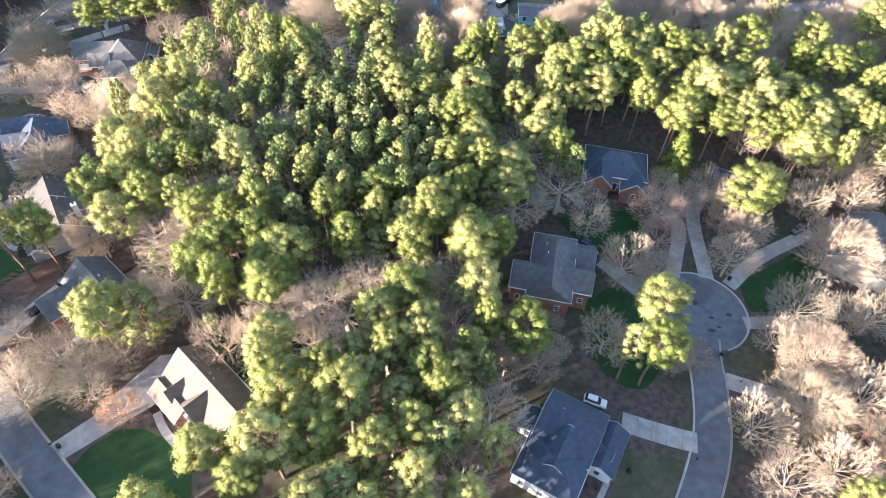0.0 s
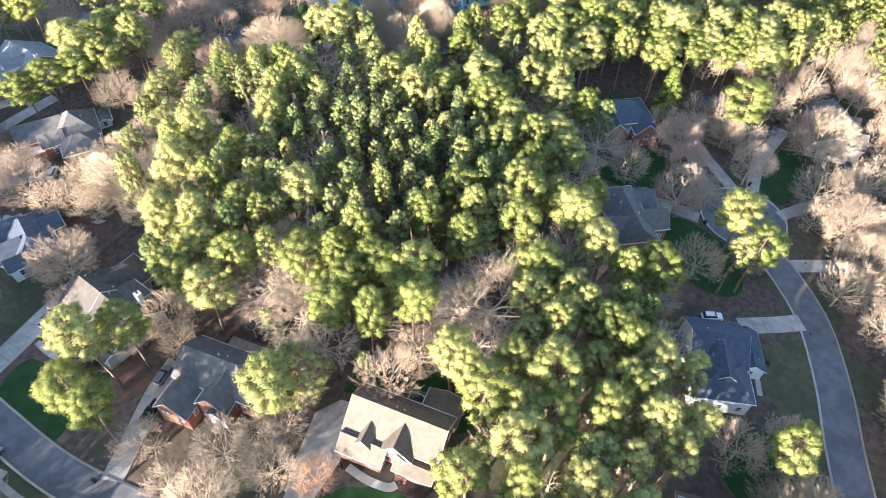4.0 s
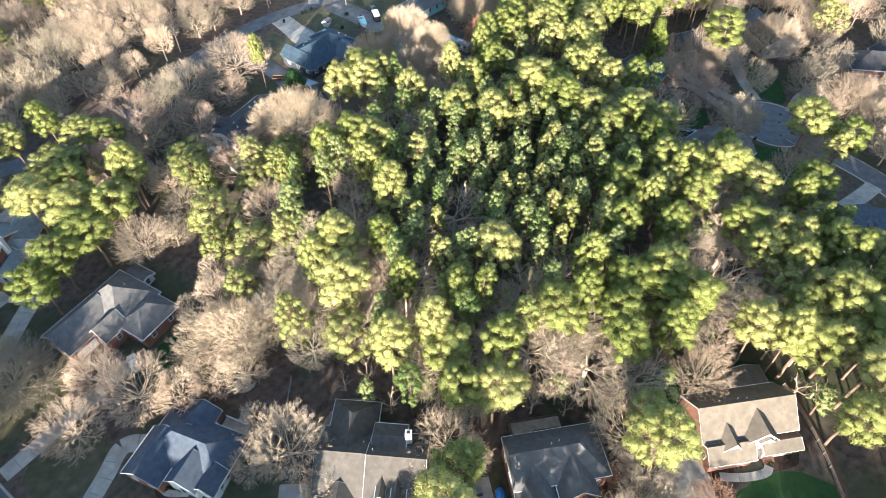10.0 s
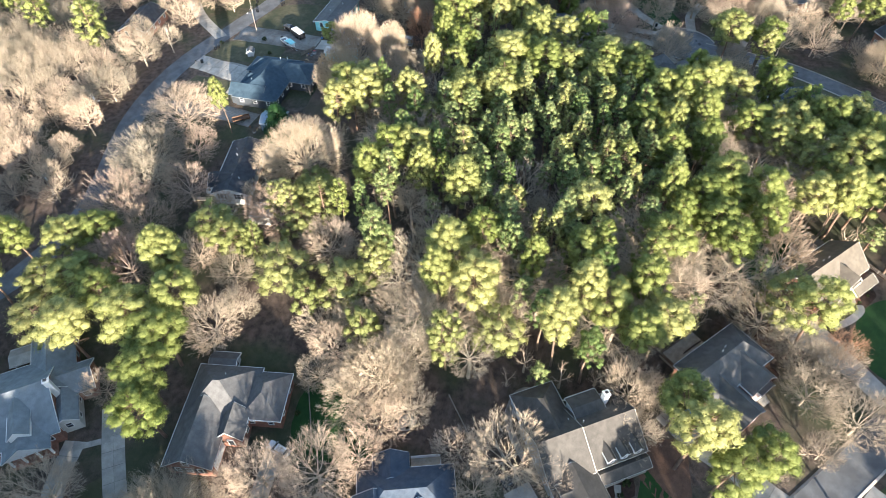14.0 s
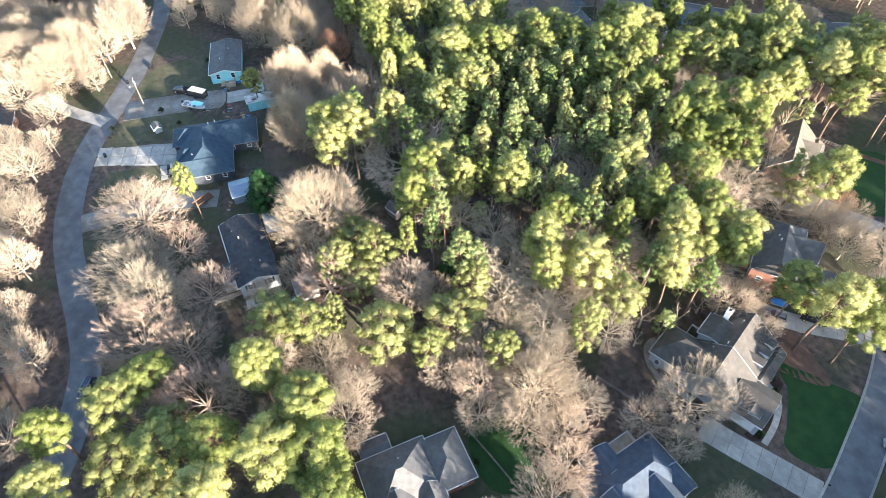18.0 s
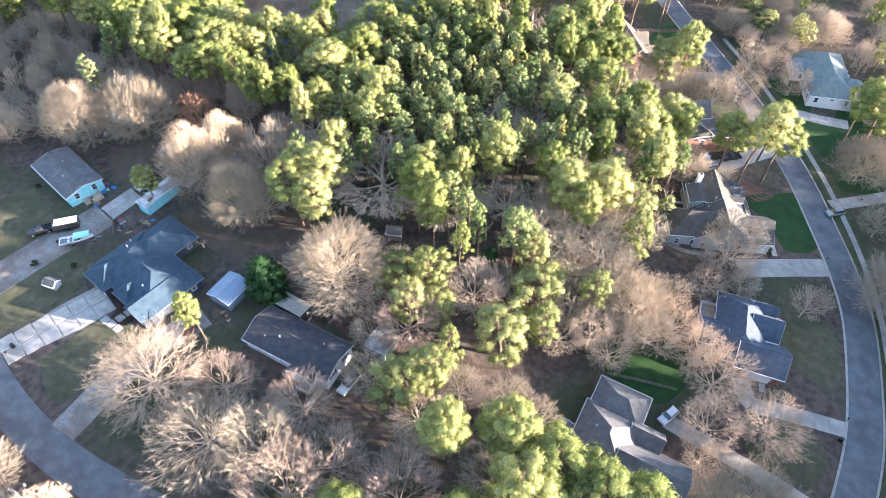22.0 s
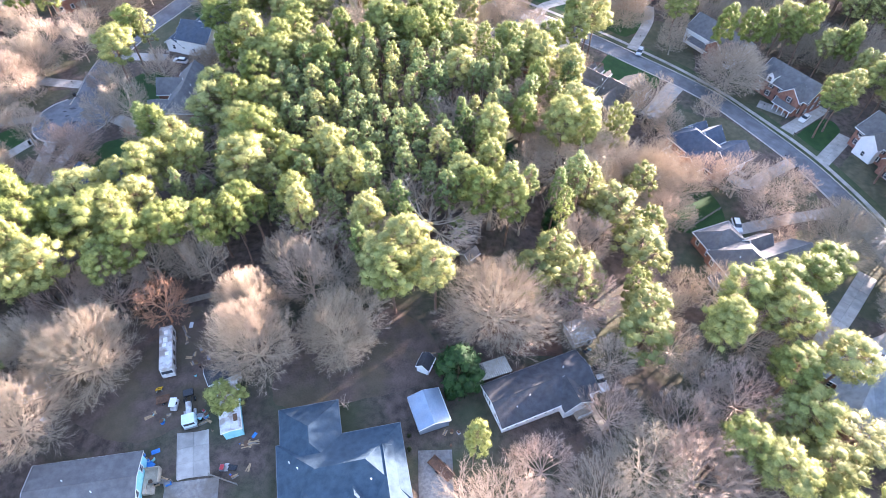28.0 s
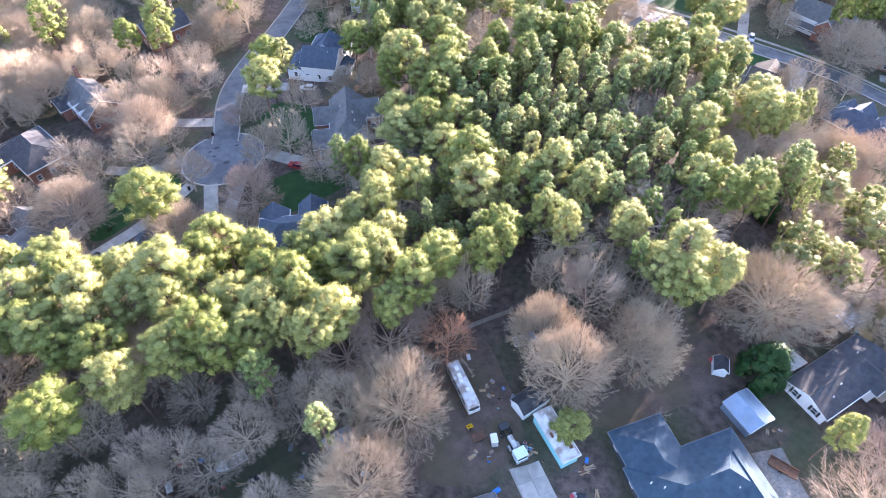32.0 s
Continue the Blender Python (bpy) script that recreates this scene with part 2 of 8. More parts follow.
def box(x0, x1, y0, y1, z0, z1, taper=0.0):
    t = taper
    v = [(x0, y0, z0), (x1, y0, z0), (x1, y1, z0), (x0, y1, z0), (x0 + t, y0 + t, z1), (x1 - t, y0 + t, z1), (x1 - t, y1 - t, z1), (x0 + t, y1 - t, z1)]
    return v, [(3, 2, 1, 0), (4, 5, 6, 7), (0, 1, 5, 4), (1, 2, 6, 5), (2, 3, 7, 6), (3, 0, 4, 7)]


def bevel_box(x0, x1, y0, y1, z0, z1, r=0.05, seg=1):
    bm = bmesh.new()
    bmesh.ops.create_cube(bm, size=1.0, matrix=Matrix.LocRotScale(((x0 + x1) / 2, (y0 + y1) / 2, (z0 + z1) / 2), None, (x1 - x0, y1 - y0, z1 - z0)))
    bmesh.ops.bevel(bm, geom=list(bm.edges), offset=r, segments=seg, affect="EDGES", profile=0.6)
    return bm


def join(*solids):
    v, f = [], []
    for a, b in solids:
        k = len(v)
        v += list(a)
        f += [tuple(i + k for i in q) for q in b]
    return v, f


def prism(section, x0, x1, axis="x"):
    """A section of (across, up) points, pushed from x0 to x1 along the axis."""
    n = len(section)
    put = (lambda s, a, b: (s, a, b)) if axis == "x" else (lambda s, a, b: (a, s, b))
    v = [put(x0, a, b) for a, b in section] + [put(x1, a, b) for a, b in section]
    f = [tuple(range(n)), tuple(range(2 * n - 1, n - 1, -1))] + [(i, i + n, (i + 1) % n + n, (i + 1) % n) for i in range(n)]
    return v, f


def cylinder(r0, r1, z0, z1, n=10, x=0.0, y=0.0):
    v = [(x + r * math.cos(2 * math.pi * i / n), y + r * math.sin(2 * math.pi * i / n), z) for r, z in ((r0, z0), (r1, z1)) for i in range(n)]
    f = [tuple(range(n - 1, -1, -1)), tuple(range(n, 2 * n))] + [(i, (i + 1) % n, (i + 1) % n + n, i + n) for i in range(n)]
    return v, f


def thing(name, label, category, m, group=""):
    ob = new(name)
    ob.empty_display_size = 0.5
    ob.matrix_basis = m
    return tagged(ob, label, category, group)


# ---- ground ----
HEIGHTS = np.array([(2, 234, 7.4), (12, 219, 7.2), (18, 196, 8), (22, 180, 8.4), (30, 186, 7.5), (-23, 192, 7.8), (-77, 53, 0.6), (52, 48, -0.8), (73, 92, -1.9), (57, 39, -3), (-114, 79, -4.4), (-139, 127, -5.4),
                    (-99, 77, -2), (-75, 56, 0.5), (-123, 156, -0.5), (-104, 159, 0.2), (-101, 117, 0.8), (-40, 52, 2.2), (-40, 120, 5), (10, 110, 4), (-50, 200, 5.5), (40, 110, 2.5), (60, 170, 6.5), (-90, 210, 2)])


def land(x, y):
    """The ground's height: a smooth blend of spot heights."""
    x, y = np.asarray(x, float)[..., None], np.asarray(y, float)[..., None]
    w = np.exp(-((x - HEIGHTS[:, 0]) ** 2 + (y - HEIGHTS[:, 1]) ** 2) / (2 * 22.0 ** 2))
    return ((w * HEIGHTS[:, 2]).sum(-1) + 0.02) / (w.sum(-1) + 0.02)


def lz(x, y):
    return float(land(x, y))


def grid_mesh(name, xs, ys, mat):
    X, Y = np.meshgrid(xs, ys)
    v = np.stack([X, Y, land(X, Y)], -1).reshape(-1, 3)
    nx, ny = len(xs), len(ys)
    i = (np.arange(ny - 1)[:, None] * nx + np.arange(nx - 1)).ravel()
    f = np.stack([i, i + 1, i + nx + 1, i + nx], 1)
    return mesh_of(name, v.tolist(), f.tolist(), mat, True)


def graded(lo, hi, step):
    inner = np.arange(lo, hi + 1e-6, step)
    out = np.array([15, 40, 80, 160, 320, 700, 1500, 3000])
    return np.concatenate([lo - out[::-1], inner, hi + out])


ground = tagged(new("ground", grid_mesh("ground", graded(-260, 220, 2.5), graded(-100, 340, 2.5), LITTER)), "brown leaf litter and thin grass under the trees", "ground", kind="structure")


def smooth_line(points, step=2.0):
    """A smooth line through the points (Catmull-Rom), in even steps."""
    p = np.array(points, float)
    p = np.vstack([2 * p[0] - p[1], p, 2 * p[-1] - p[-2]])
    out = []
    for a, b, c, d in zip(p, p[1:], p[2:], p[3:]):
        k = max(2, int(np.linalg.norm(c - b) / step))
        for t in np.arange(k) / k:
            out.append(0.5 * (2 * b + (c - a) * t + (2 * a - 5 * b + 4 * c - d) * t * t + (3 * b - a - 3 * c + d) * t ** 3))
    out.append(p[-2])
    return np.array(out)


def sides(line):
    d = np.gradient(line, axis=0)
    d /= np.linalg.norm(d, axis=1)[:, None] + 1e-9
    return np.stack([-d[:, 1], d[:, 0]], 1)


def ribbon(line, a, b, up, across=4, thick=0.0):
    """A strip along the line from offset a to offset b, laid on the ground; thick: a raised strip with sides."""
    s = sides(line)
    w = np.linspace(a, b, across + 1) if np.isscalar(a) else None
    off = np.stack([np.full(len(line), k) for k in w], 1) if w is not None else np.stack([a + (b - a) * k / across for k in range(across + 1)], 1)
    P = line[:, None, :] + s[:, None, :] * off[..., None]
    Z = land(P[..., 0], P[..., 1]) + up
    n, m = off.shape
    v = [(P[i, j, 0], P[i, j, 1], Z[i, j]) for i in range(n) for j in range(m)]
    f = [(i * m + j, i * m + j + 1, (i + 1) * m + j + 1, (i + 1) * m + j) for i in range(n - 1) for j in range(m - 1)]
    f = [q[::-1] for q in f]
    if thick:
        k = len(v)
        v += [(x, y, z - thick) for x, y, z in v]
        for i in range(n - 1):
            for j in (0, m - 1):
                f.append((i * m + j, (i + 1) * m + j, (i + 1) * m + j + k, i * m + j + k))
        for i in (0, n - 1):
            f += [(i * m + j, i * m + j + 1, i * m + j + 1 + k, i * m + j + k) for j in range(m - 1)]
    return v, f


def patch(points, up, rings=7, smooth=True, wobble=0.0):
    """A sheet with a rounded outline through the points, laid on the ground."""
    p = list(points)
    line = smooth_line(p + [p[0]], 1.5)[:-1] if smooth else np.array([np.array(a) * (1 - t) + np.array(b) * t for a, b in zip(p, p[1:] + p[:1]) for t in np.arange(8) / 8])
    c = line.mean(0)
    n = len(line)
    v, f = [(c[0], c[1], lz(*c) + up)], []
    for r in range(1, rings + 1):
        k = r / rings
        for i, q in enumerate(line):
            e = 1 + (wobble * noise.noise((q[0] * 0.35, q[1] * 0.35, 1)) if r == rings else 0)
            x, y = c + (q - c) * k * e
            v.append((x, y, lz(x, y) + up))
    for i in range(n):
        j = (i + 1) % n
        f.append((0, 1 + i, 1 + j))
        for r in range(rings - 1):
            f.append((1 + r * n + i, 1 + (r + 1) * n + i, 1 + (r + 1) * n + j, 1 + r * n + j))
    area = sum(line[i][0] * line[(i + 1) % n][1] - line[(i + 1) % n][0] * line[i][1] for i in range(n))
    return v, (f if area > 0 else [q[::-1] for q in f])


KEEP_OFF = []  # circles (x, y, r) and lines where no tree of the woods may stand


def keep_off_line(points, r):
    for q in smooth_line(points, 4.0):
        KEEP_OFF.append((q[0], q[1], r))


def sheet(name, data, mat, label, category):
    return tagged(new(name, mesh_of(name, data[0], data[1], mat, True)), label, category, kind="structure")


def street(name, points, width, label, kerbs=True):
    line = smooth_line(points, 2.0)
    road = sheet(name, ribbon(line, -width / 2, width / 2, 0.05, 6), ASPHALT, label, "road")
    if kerbs:
        for side in (-1, 1):
            a = side * width / 2
            sheet("kerb", ribbon(line, a, a + side * 0.45, 0.13, 1, 0.16), KERB, "pale concrete kerb along an asphalt street", "kerb")
    keep_off_line(points, width / 2 + 2.0)
    return road


SLABS = []  # concrete strips that are laid as slabs at the end of the file


def drive(points, width, mat, label, name="driveway", up=0.07):
    line = smooth_line(points, 1.5)
    slabs = mat is CONCRETE
    ob = sheet(name, ribbon(line, -width / 2, width / 2, up - (0.03 if slabs else 0.0), 2, 0.12), JOINT if slabs else mat, label, name)
    if slabs:
        SLABS.append((ob, points, width, up))
    keep_off_line(points, width / 2 + 1.0)
    return ob


street("road", [(-30, -70), (5, -32), (26, 0), (40.3, 22), (49, 34), (56.2, 46), (59.5, 54), (61.5, 63), (62.3, 70), (63.5, 76)], 7.0, "grey asphalt street that ends in a round turning place")
turning = [(64.6 + 11.2 * math.cos(a), 82.8 + 10.8 * math.sin(a)) for a in np.arange(0, 2 * math.pi, 0.3)]
sheet("road", patch(turning, 0.06), ASPHALT, "round asphalt turning place with dark stains", "road")
ring = smooth_line([(64.6 + 11.2 * math.cos(a), 82.8 + 10.8 * math.sin(a)) for a in np.arange(-1.25, 4.3, 0.25)], 1.0)
sheet("kerb", ribbon(ring, -0.45, 0.0, 0.13, 1, 0.16), KERB, "pale concrete kerb round a turning place", "kerb")
stain_rng = random.Random(5)
STAIN = material("tar_stain", (0.035, 0.037, 0.042), (0.06, 0.062, 0.068), 2.0, 0.8)
for sx, sy in ((57.5, 84.5), (59.0, 87.0), (61.0, 89.5), (63.5, 90.5), (66.0, 77.5), (68.0, 78.5), (67.0, 81.0), (71.5, 82.0), (60.5, 78.5), (64.0, 85.0)):
    a, w = stain_rng.uniform(0, 3), stain_rng.uniform(0.5, 1.1)
    sheet("tar_stain", patch([(sx + w * k * math.cos(b + a), sy + w * 0.6 * math.sin(b + a)) for b, k in zip(np.arange(0, 6.2, 0.8), (1.3, 0.7, 1.1, 0.6, 1.4, 0.8, 1.0, 0.7))], 0.07, 3), STAIN, "dark tar stain on the turning place", "stain")
KEEP_OFF.append((64.6, 82.8, 13.0))
street("road", [(20, -40), (-10, -8), (-40, 19), (-62, 37.3), (-80, 52.5), (-100, 71), (-113, 87.5), (-122.5, 101.5), (-129, 114), (-135.5, 134.8), (-137.7, 150), (-138, 170), (-135, 195), (-128, 225), (-125, 270)], 6.6, "grey asphalt street with concrete kerbs and lawns")
street("road", [(170, 236), (140, 230), (110, 224), (80, 222.5), (48.7, 226.5), (28, 232), (6, 238), (-11, 239.4), (-25, 238.4), (-38, 235.7), (-49, 233), (-62, 232), (-85, 238), (-130, 262)], 6.4, "worn grey asphalt street with no kerbs", kerbs=False)
# side walk beyond the street
SIDE_WALK = [(-60, 24.5), (-78, 40), (-95, 56.5), (-108, 70), (-119.5, 85.5), (-127, 98), (-133.5, 111), (-141, 133), (-143.2, 150), (-143.5, 172)]
pavement = sheet("pavement", ribbon(smooth_line(SIDE_WALK, 2.0), -0.7, 0.7, 0.05, 2, 0.1), JOINT, "pale concrete side walk between two strips of grass", "pavement")
SLABS.append((pavement, SIDE_WALK, 1.4, 0.08))

DRIVES = [
    ([(52.5, 86), (43, 95.5)], 4.2), ([(60.5, 92.5), (66, 109), (62, 116)], 3.6), ([(69, 92.5), (71, 113), (76, 121)], 3.8), ([(74.0, 90.5), (85, 100), (102.3, 109.5)], 3.6),
    ([(74.5, 80), (86, 80), (96, 76)], 3.4), ([(55.5, 50.8), (49, 52.5), (41, 55)], 4.4), ([(65.5, 65), (74, 62), (84, 58)], 4.0),
    ([(-92.3, 67.6), (-87.8, 75.5), (-83.6, 83), (-78.6, 89.2)], 4.6),
]
DRIVES += [
    ([(-117.5, 100.2), (-111, 106), (-105, 111.5), (-100.4, 115.4)], 5.4), ([(-133, 140), (-122, 144.5), (-116, 147), (-112, 143)], 3.6), ([(-133.5, 160), (-120, 160.4), (-104, 161.5)], 3.4),
    ([(-140, 112), (-146, 118)], 4.4), ([(-141, 126), (-160, 117)], 4.2), ([(-142.5, 141), (-158, 131)], 4.2), ([(-112, 78), (-125, 62), (-130, 52)], 3.6), ([(-86.6, 53.2), (-90.4, 48.8), (-98.8, 46.0), (-106, 43)], 4.0),
    ([(-134, 190), (-122, 197), (-112, 199)], 4.0),
]
for pts, w in DRIVES:
    drive(pts, w, CONCRETE, "pale concrete driveway with joints and stains")
sheet("driveway", patch([(-68.9, 47.2), (-65, 44.6), (-57.2, 51.2), (-52.2, 55.2), (-47.7, 61.9), (-46.4, 65.6), (-48.6, 67.4), (-54.1, 66.6), (-60.6, 57.6), (-62.9, 53.0)], 0.07, 7, False), CONCRETE, "wide pale concrete driveway beside a tan-roofed house", "driveway")
keep_off_line([(-66, 46), (-58, 55), (-50, 65)], 4.5)
drive([(-19.5, 236), (-17.5, 224), (-17.5, 214), (-19, 204)], 6.0, GRAVEL, "grey gravel driveway with leaves")
drive([(-46.6, 229.2), (-46, 220), (-44, 206)], 4.5, BARE_SOIL, "bare brown dirt driveway", up=0.05)
drive([(24, 229.4), (23.5, 215), (22.5, 201)], 9.0, GRAVEL, "grey gravel yard beside a mobile home", up=0.05)
drive([(20, 234), (34, 250), (60, 268)], 4.0, CONCRETE, "pale concrete driveway beyond the street")


def lawn(points, mat, label, up=0.035):
    return sheet("lawn", patch(points, up, 7, True, 0.05), mat, label, "lawn")


lawn([(-90.5, 92.5), (-100, 82.5), (-105, 79.5), (-111, 86.5), (-114, 95), (-109, 101.5), (-103.5, 98), (-98, 94)], GREEN_LAWN, "lush green mown lawn in front of a house")
lawn([(-57.5, 50.5), (-51, 50), (-42.8, 44.9), (-40, 36), (-44, 27), (-53, 33.5), (-63, 42.5)], GREEN_LAWN, "dark green mown lawn in front of a house")
lawn([(-47.5, 69), (-40, 73.5), (-31, 67.5), (-24, 57), (-29, 52), (-38, 63), (-45, 67)], GREEN_LAWN, "dark green lawn behind a house")
lawn([(-118, 117), (-111, 112), (-113, 123), (-122, 133), (-129, 131), (-125, 118)], DULL_LAWN, "dormant brown-green lawn beside a street")
lawn([(-88, 152), (-101, 143), (-104, 154), (-100, 160), (-90, 160)], GREEN_LAWN, "green back garden lawn in the shade")
lawn([(-118, 146), (-130, 146), (-131, 157), (-118, 157)], DULL_LAWN, "dormant lawn between two driveways")
lawn([(-117, 165), (-132, 165), (-131, 188), (-122, 194), (-114, 184)], DULL_LAWN, "dark dormant lawn with fallen leaves")
lawn([(77, 92), (88, 98), (97, 103), (100, 97), (88, 87), (77.5, 83)], GREEN_LAWN, "dark green lawn inside a driveway's bend")
lawn([(76, 77), (83, 75), (81, 68), (72, 66.5), (68, 68)], DULL_LAWN, "dormant lawn beside a turning place")
lawn([(33, 108), (47, 112), (58, 112), (55, 99), (42, 98)], GREEN_LAWN, "green lawn striped with long shadows")
lawn([(36, 82), (46, 88), (52, 80), (53, 70), (46, 62), (38, 68)], GREEN_LAWN, "dark green shaded lawn between two driveways")
lawn([(40.5, 49.5), (52, 46.5), (50, 39), (44, 31), (36, 34), (36, 41)], DULL_LAWN, "dull lawn in front of a house")
lawn([(15, 30), (26, 34), (34, 26), (24, 8), (12, 4), (14, 18)], GREEN_LAWN, "dark green lawn in the shade")
lawn([(-0, 169), (-18, 174), (-24, 184), (-22, 190), (-8, 192), (8, 190), (6, 176)], BARE_SOIL, "bare brown yard with fallen leaves")
lawn([(10, 232), (8, 216), (14, 210), (19, 212), (18, 230)], DULL_LAWN, "thin dry lawn with brown patches")
lawn([(-2, 231), (-4, 217), (-13, 216), (-14.5, 230), (-12, 234)], DULL_LAWN, "dry brown-green lawn with light streaks")
lawn([(31, 165), (20, 166), (20, 184), (24, 190), (34, 192), (45, 184), (42, 168)], BARE_SOIL, "bare muddy yard with weeds")
lawn([(30, 209), (29, 226), (44, 222), (46, 208)], DULL_LAWN, "thin dry lawn beside a mobile home")
lawn([(-101, 30), (-120, 20), (-135, 34), (-125, 60), (-112, 70), (-103, 52)], GREEN_LAWN, "green lawn with long shadow stripes")
lawn([(-116, 74), (-129, 62), (-134, 76), (-128, 92), (-122, 84)], DULL_LAWN, "brown-green lawn beyond the street")
lawn([(-134, 108), (-144, 105), (-146, 116), (-139, 122)], DULL_LAWN, "brown-green lawn before a brick house")
lawn([(-143, 128), (-156, 122), (-158, 128), (-146, 137)], GREEN_LAWN, "green lawn between two driveways")
lawn([(-146, 144), (-155, 140), (-152, 160), (-146, 164)], DULL_LAWN, "dull lawn beyond the street")
lawn([(-48, 190), (-50, 176), (-44, 170), (-34, 178), (-36, 187)], STRAW, "reddish pine straw in a shady yard")
lawn([(-60, 66), (-52, 63), (-56, 70), (-68, 78), (-72, 74)], STRAW, "reddish pine straw along a driveway")
lawn([(-90, 84), (-84, 86), (-88, 96), (-96, 90), (-99, 84)], STRAW, "pine straw bed between two driveways")

lawn([(-105, 61), (-98.5, 57.6), (-93, 51.6), (-96, 48.8), (-102, 47.4), (-108, 50), (-110, 57)], GREEN_LAWN, "green lawn beyond the side walk")
lawn([(-88.6, 47.2), (-84, 43.6), (-78, 37.8), (-82, 32), (-92, 38), (-95, 44)], GREEN_LAWN, "green lawn beside a driveway")
for a, b in ((-2.5, -0.75), (0.75, 3.0)):
    sheet("lawn", ribbon(smooth_line(SIDE_WALK, 2.0), a, b, 0.04, 2), VERGE, "strip of thin green grass along a side walk", "lawn")

# ---- houses ----
WINDOW_FRAME = mesh_of("window_frame", *join(box(-0.6, -0.5, -0.08, 0.06, -0.85, 0.85), box(0.5, 0.6, -0.08, 0.06, -0.85, 0.85), box(-0.5, 0.5, -0.08, 0.06, 0.72, 0.85), box(-0.5, 0.5, -0.1, 0.06, -0.85, -0.74), box(-0.5, 0.5, -0.05, 0.04, -0.04, 0.04)), TRIM)
PANE = mesh_of("pane", *box(-0.5, 0.5, -0.02, 0.03, -0.74, 0.72), GLASS)
SHUTTER = mesh_of("shutter", *box(-0.22, 0.22, -0.06, 0.02, -0.82, 0.82), material("dark_shutter", (0.02, 0.02, 0.025), (0.04, 0.04, 0.045), 1.0, 0.6))


def add_window(parent, m, shutters=False):
    f = part("window", WINDOW_FRAME, TRIM, parent, at=m)
    part("pane", PANE, GLASS, f)
    if shutters:
        for s in (-0.85, 0.85):
            part("shutter", SHUTTER, TRIM, f, at=pose(s, 0, 0))


def roof_block(parent, bx, by, w, d, z0, h, rise, axis="x", hip=False, wall=None, roof=None, over=0.4, windows=True, shutters=False, skip=(), hips=(1, 1), trim=None):
    """A wing of a house: walls from z0 to h and a gabled or hipped roof whose ridge runs along the axis."""
    L, D = (w, d) if axis == "x" else (d, w)
    slope = rise / (D / 2)
    turn = pose(bx, by, 0, 0, 0, 0 if axis == "x" else 90)
    body = part("wall", box(-L / 2, L / 2, -D / 2, D / 2, z0, h - 0.02) if hip else prism([(-D / 2, z0), (D / 2, z0), (D / 2, h - 0.02), (0, h + rise - 0.05), (-D / 2, h - 0.02)], -L / 2, L / 2), wall, parent, at=turn)
    E, X, low = D / 2 + over, L / 2 + over, h - over * slope
    top = h + rise
    if hip:
        a = [X - (E if hips[0] else 0), X - (E if hips[1] else 0)]
        v = [(-X, -E, low), (X, -E, low), (X, E, low), (-X, E, low), (-a[0], 0, top + 0.1), (a[1], 0, top + 0.1)]
        v += [(x, y, z - 0.22) for x, y, z in v[:4]]
        f = [(0, 1, 5, 4), (1, 2, 5), (2, 3, 4, 5), (3, 0, 4), (9, 8, 7, 6)]
        part("roof", (v, f), roof, parent, at=turn)
        rim = [box(-X - 0.05, X + 0.05, s * E - 0.06, s * E + 0.06, low - 0.22, low + 0.02) for s in (-1, 1)] + [box(s * X - 0.06, s * X + 0.06, -E, E, low - 0.22, low + 0.02) for s in (-1, 1)]
        for q in rim:
            part("gutter", q, trim or TRIM, parent, at=turn)
    else:
        sec = [(-E, low), (0, top), (E, low), (E, low + 0.2), (0, top + 0.2), (-E, low + 0.2)]
        part("roof", prism(sec, -X, X), roof, parent, at=turn)
        for s in (-1, 1):
            part("gutter", box(-X, X, s * E - 0.05, s * E + 0.09 * s + 0.05, low - 0.02, low + 0.16), trim or TRIM, parent, at=turn)
            part("rake_board", prism([(-E, low - 0.08), (0, top - 0.08), (E, low - 0.08), (E, low + 0.17), (0, top + 0.17), (-E, low + 0.17)], s * X - 0.02, s * X + 0.06 * s + 0.02), trim or TRIM, parent, at=turn)
        part("ridge_cap", prism([(-0.2, top + 0.2 - 0.2 * slope), (0, top + 0.24), (0.2, top + 0.2 - 0.2 * slope), (0, top + 0.1)], -X, X), roof, parent, at=turn)
    if windows and h - z0 > 1.9:
        rows = [z0 + 1.5 + 2.9 * k for k in range(max(1, int((h - max(z0, 0)) / 2.7)))] if z0 >= 0 else [1.5 + 2.9 * k for k in range(max(1, int(h / 2.7)))]
        for face in range(4):
            if face in skip:
                continue
            run, off, yaw = ((L, D / 2, 0), (D, L / 2, 90), (L, D / 2, 180), (D, L / 2, 270))[face]
            n = max(1, int(run / 3.3))
            for zz in rows:
                if zz + 0.9 > h:
                    continue
                for k in range(n):
                    u = (k + 0.5) / n * run - run / 2
                    add_window(parent, turn @ pose(0, 0, 0, 0, 0, yaw) @ pose(u, -off, zz), shutters)
    return body


def chimney(parent, x, y, z0, z1, mat, w=0.9, d=0.7):
    c = part("chimney", join(box(x - w / 2, x + w / 2, y - d / 2, y + d / 2, z0, z1), box(x - w / 2 - 0.08, x + w / 2 + 0.08, y - d / 2 - 0.08, y + d / 2 + 0.08, z1, z1 + 0.18)), mat, parent)
    part("chimney_cap", join(box(x - 0.22, x + 0.22, y - 0.16, y + 0.16, z1 + 0.18, z1 + 0.4), box(x - 0.32, x + 0.32, y - 0.26, y + 0.26, z1 + 0.4, z1 + 0.45)), ROOF_DARK, c)


def vent(parent, x, y, z, s=1.0):
    part("roof_vent", cylinder(0.09 * s, 0.09 * s, z - 0.3, z + 0.45, 8, x, y), TRIM, parent, "white roof vent pipe")


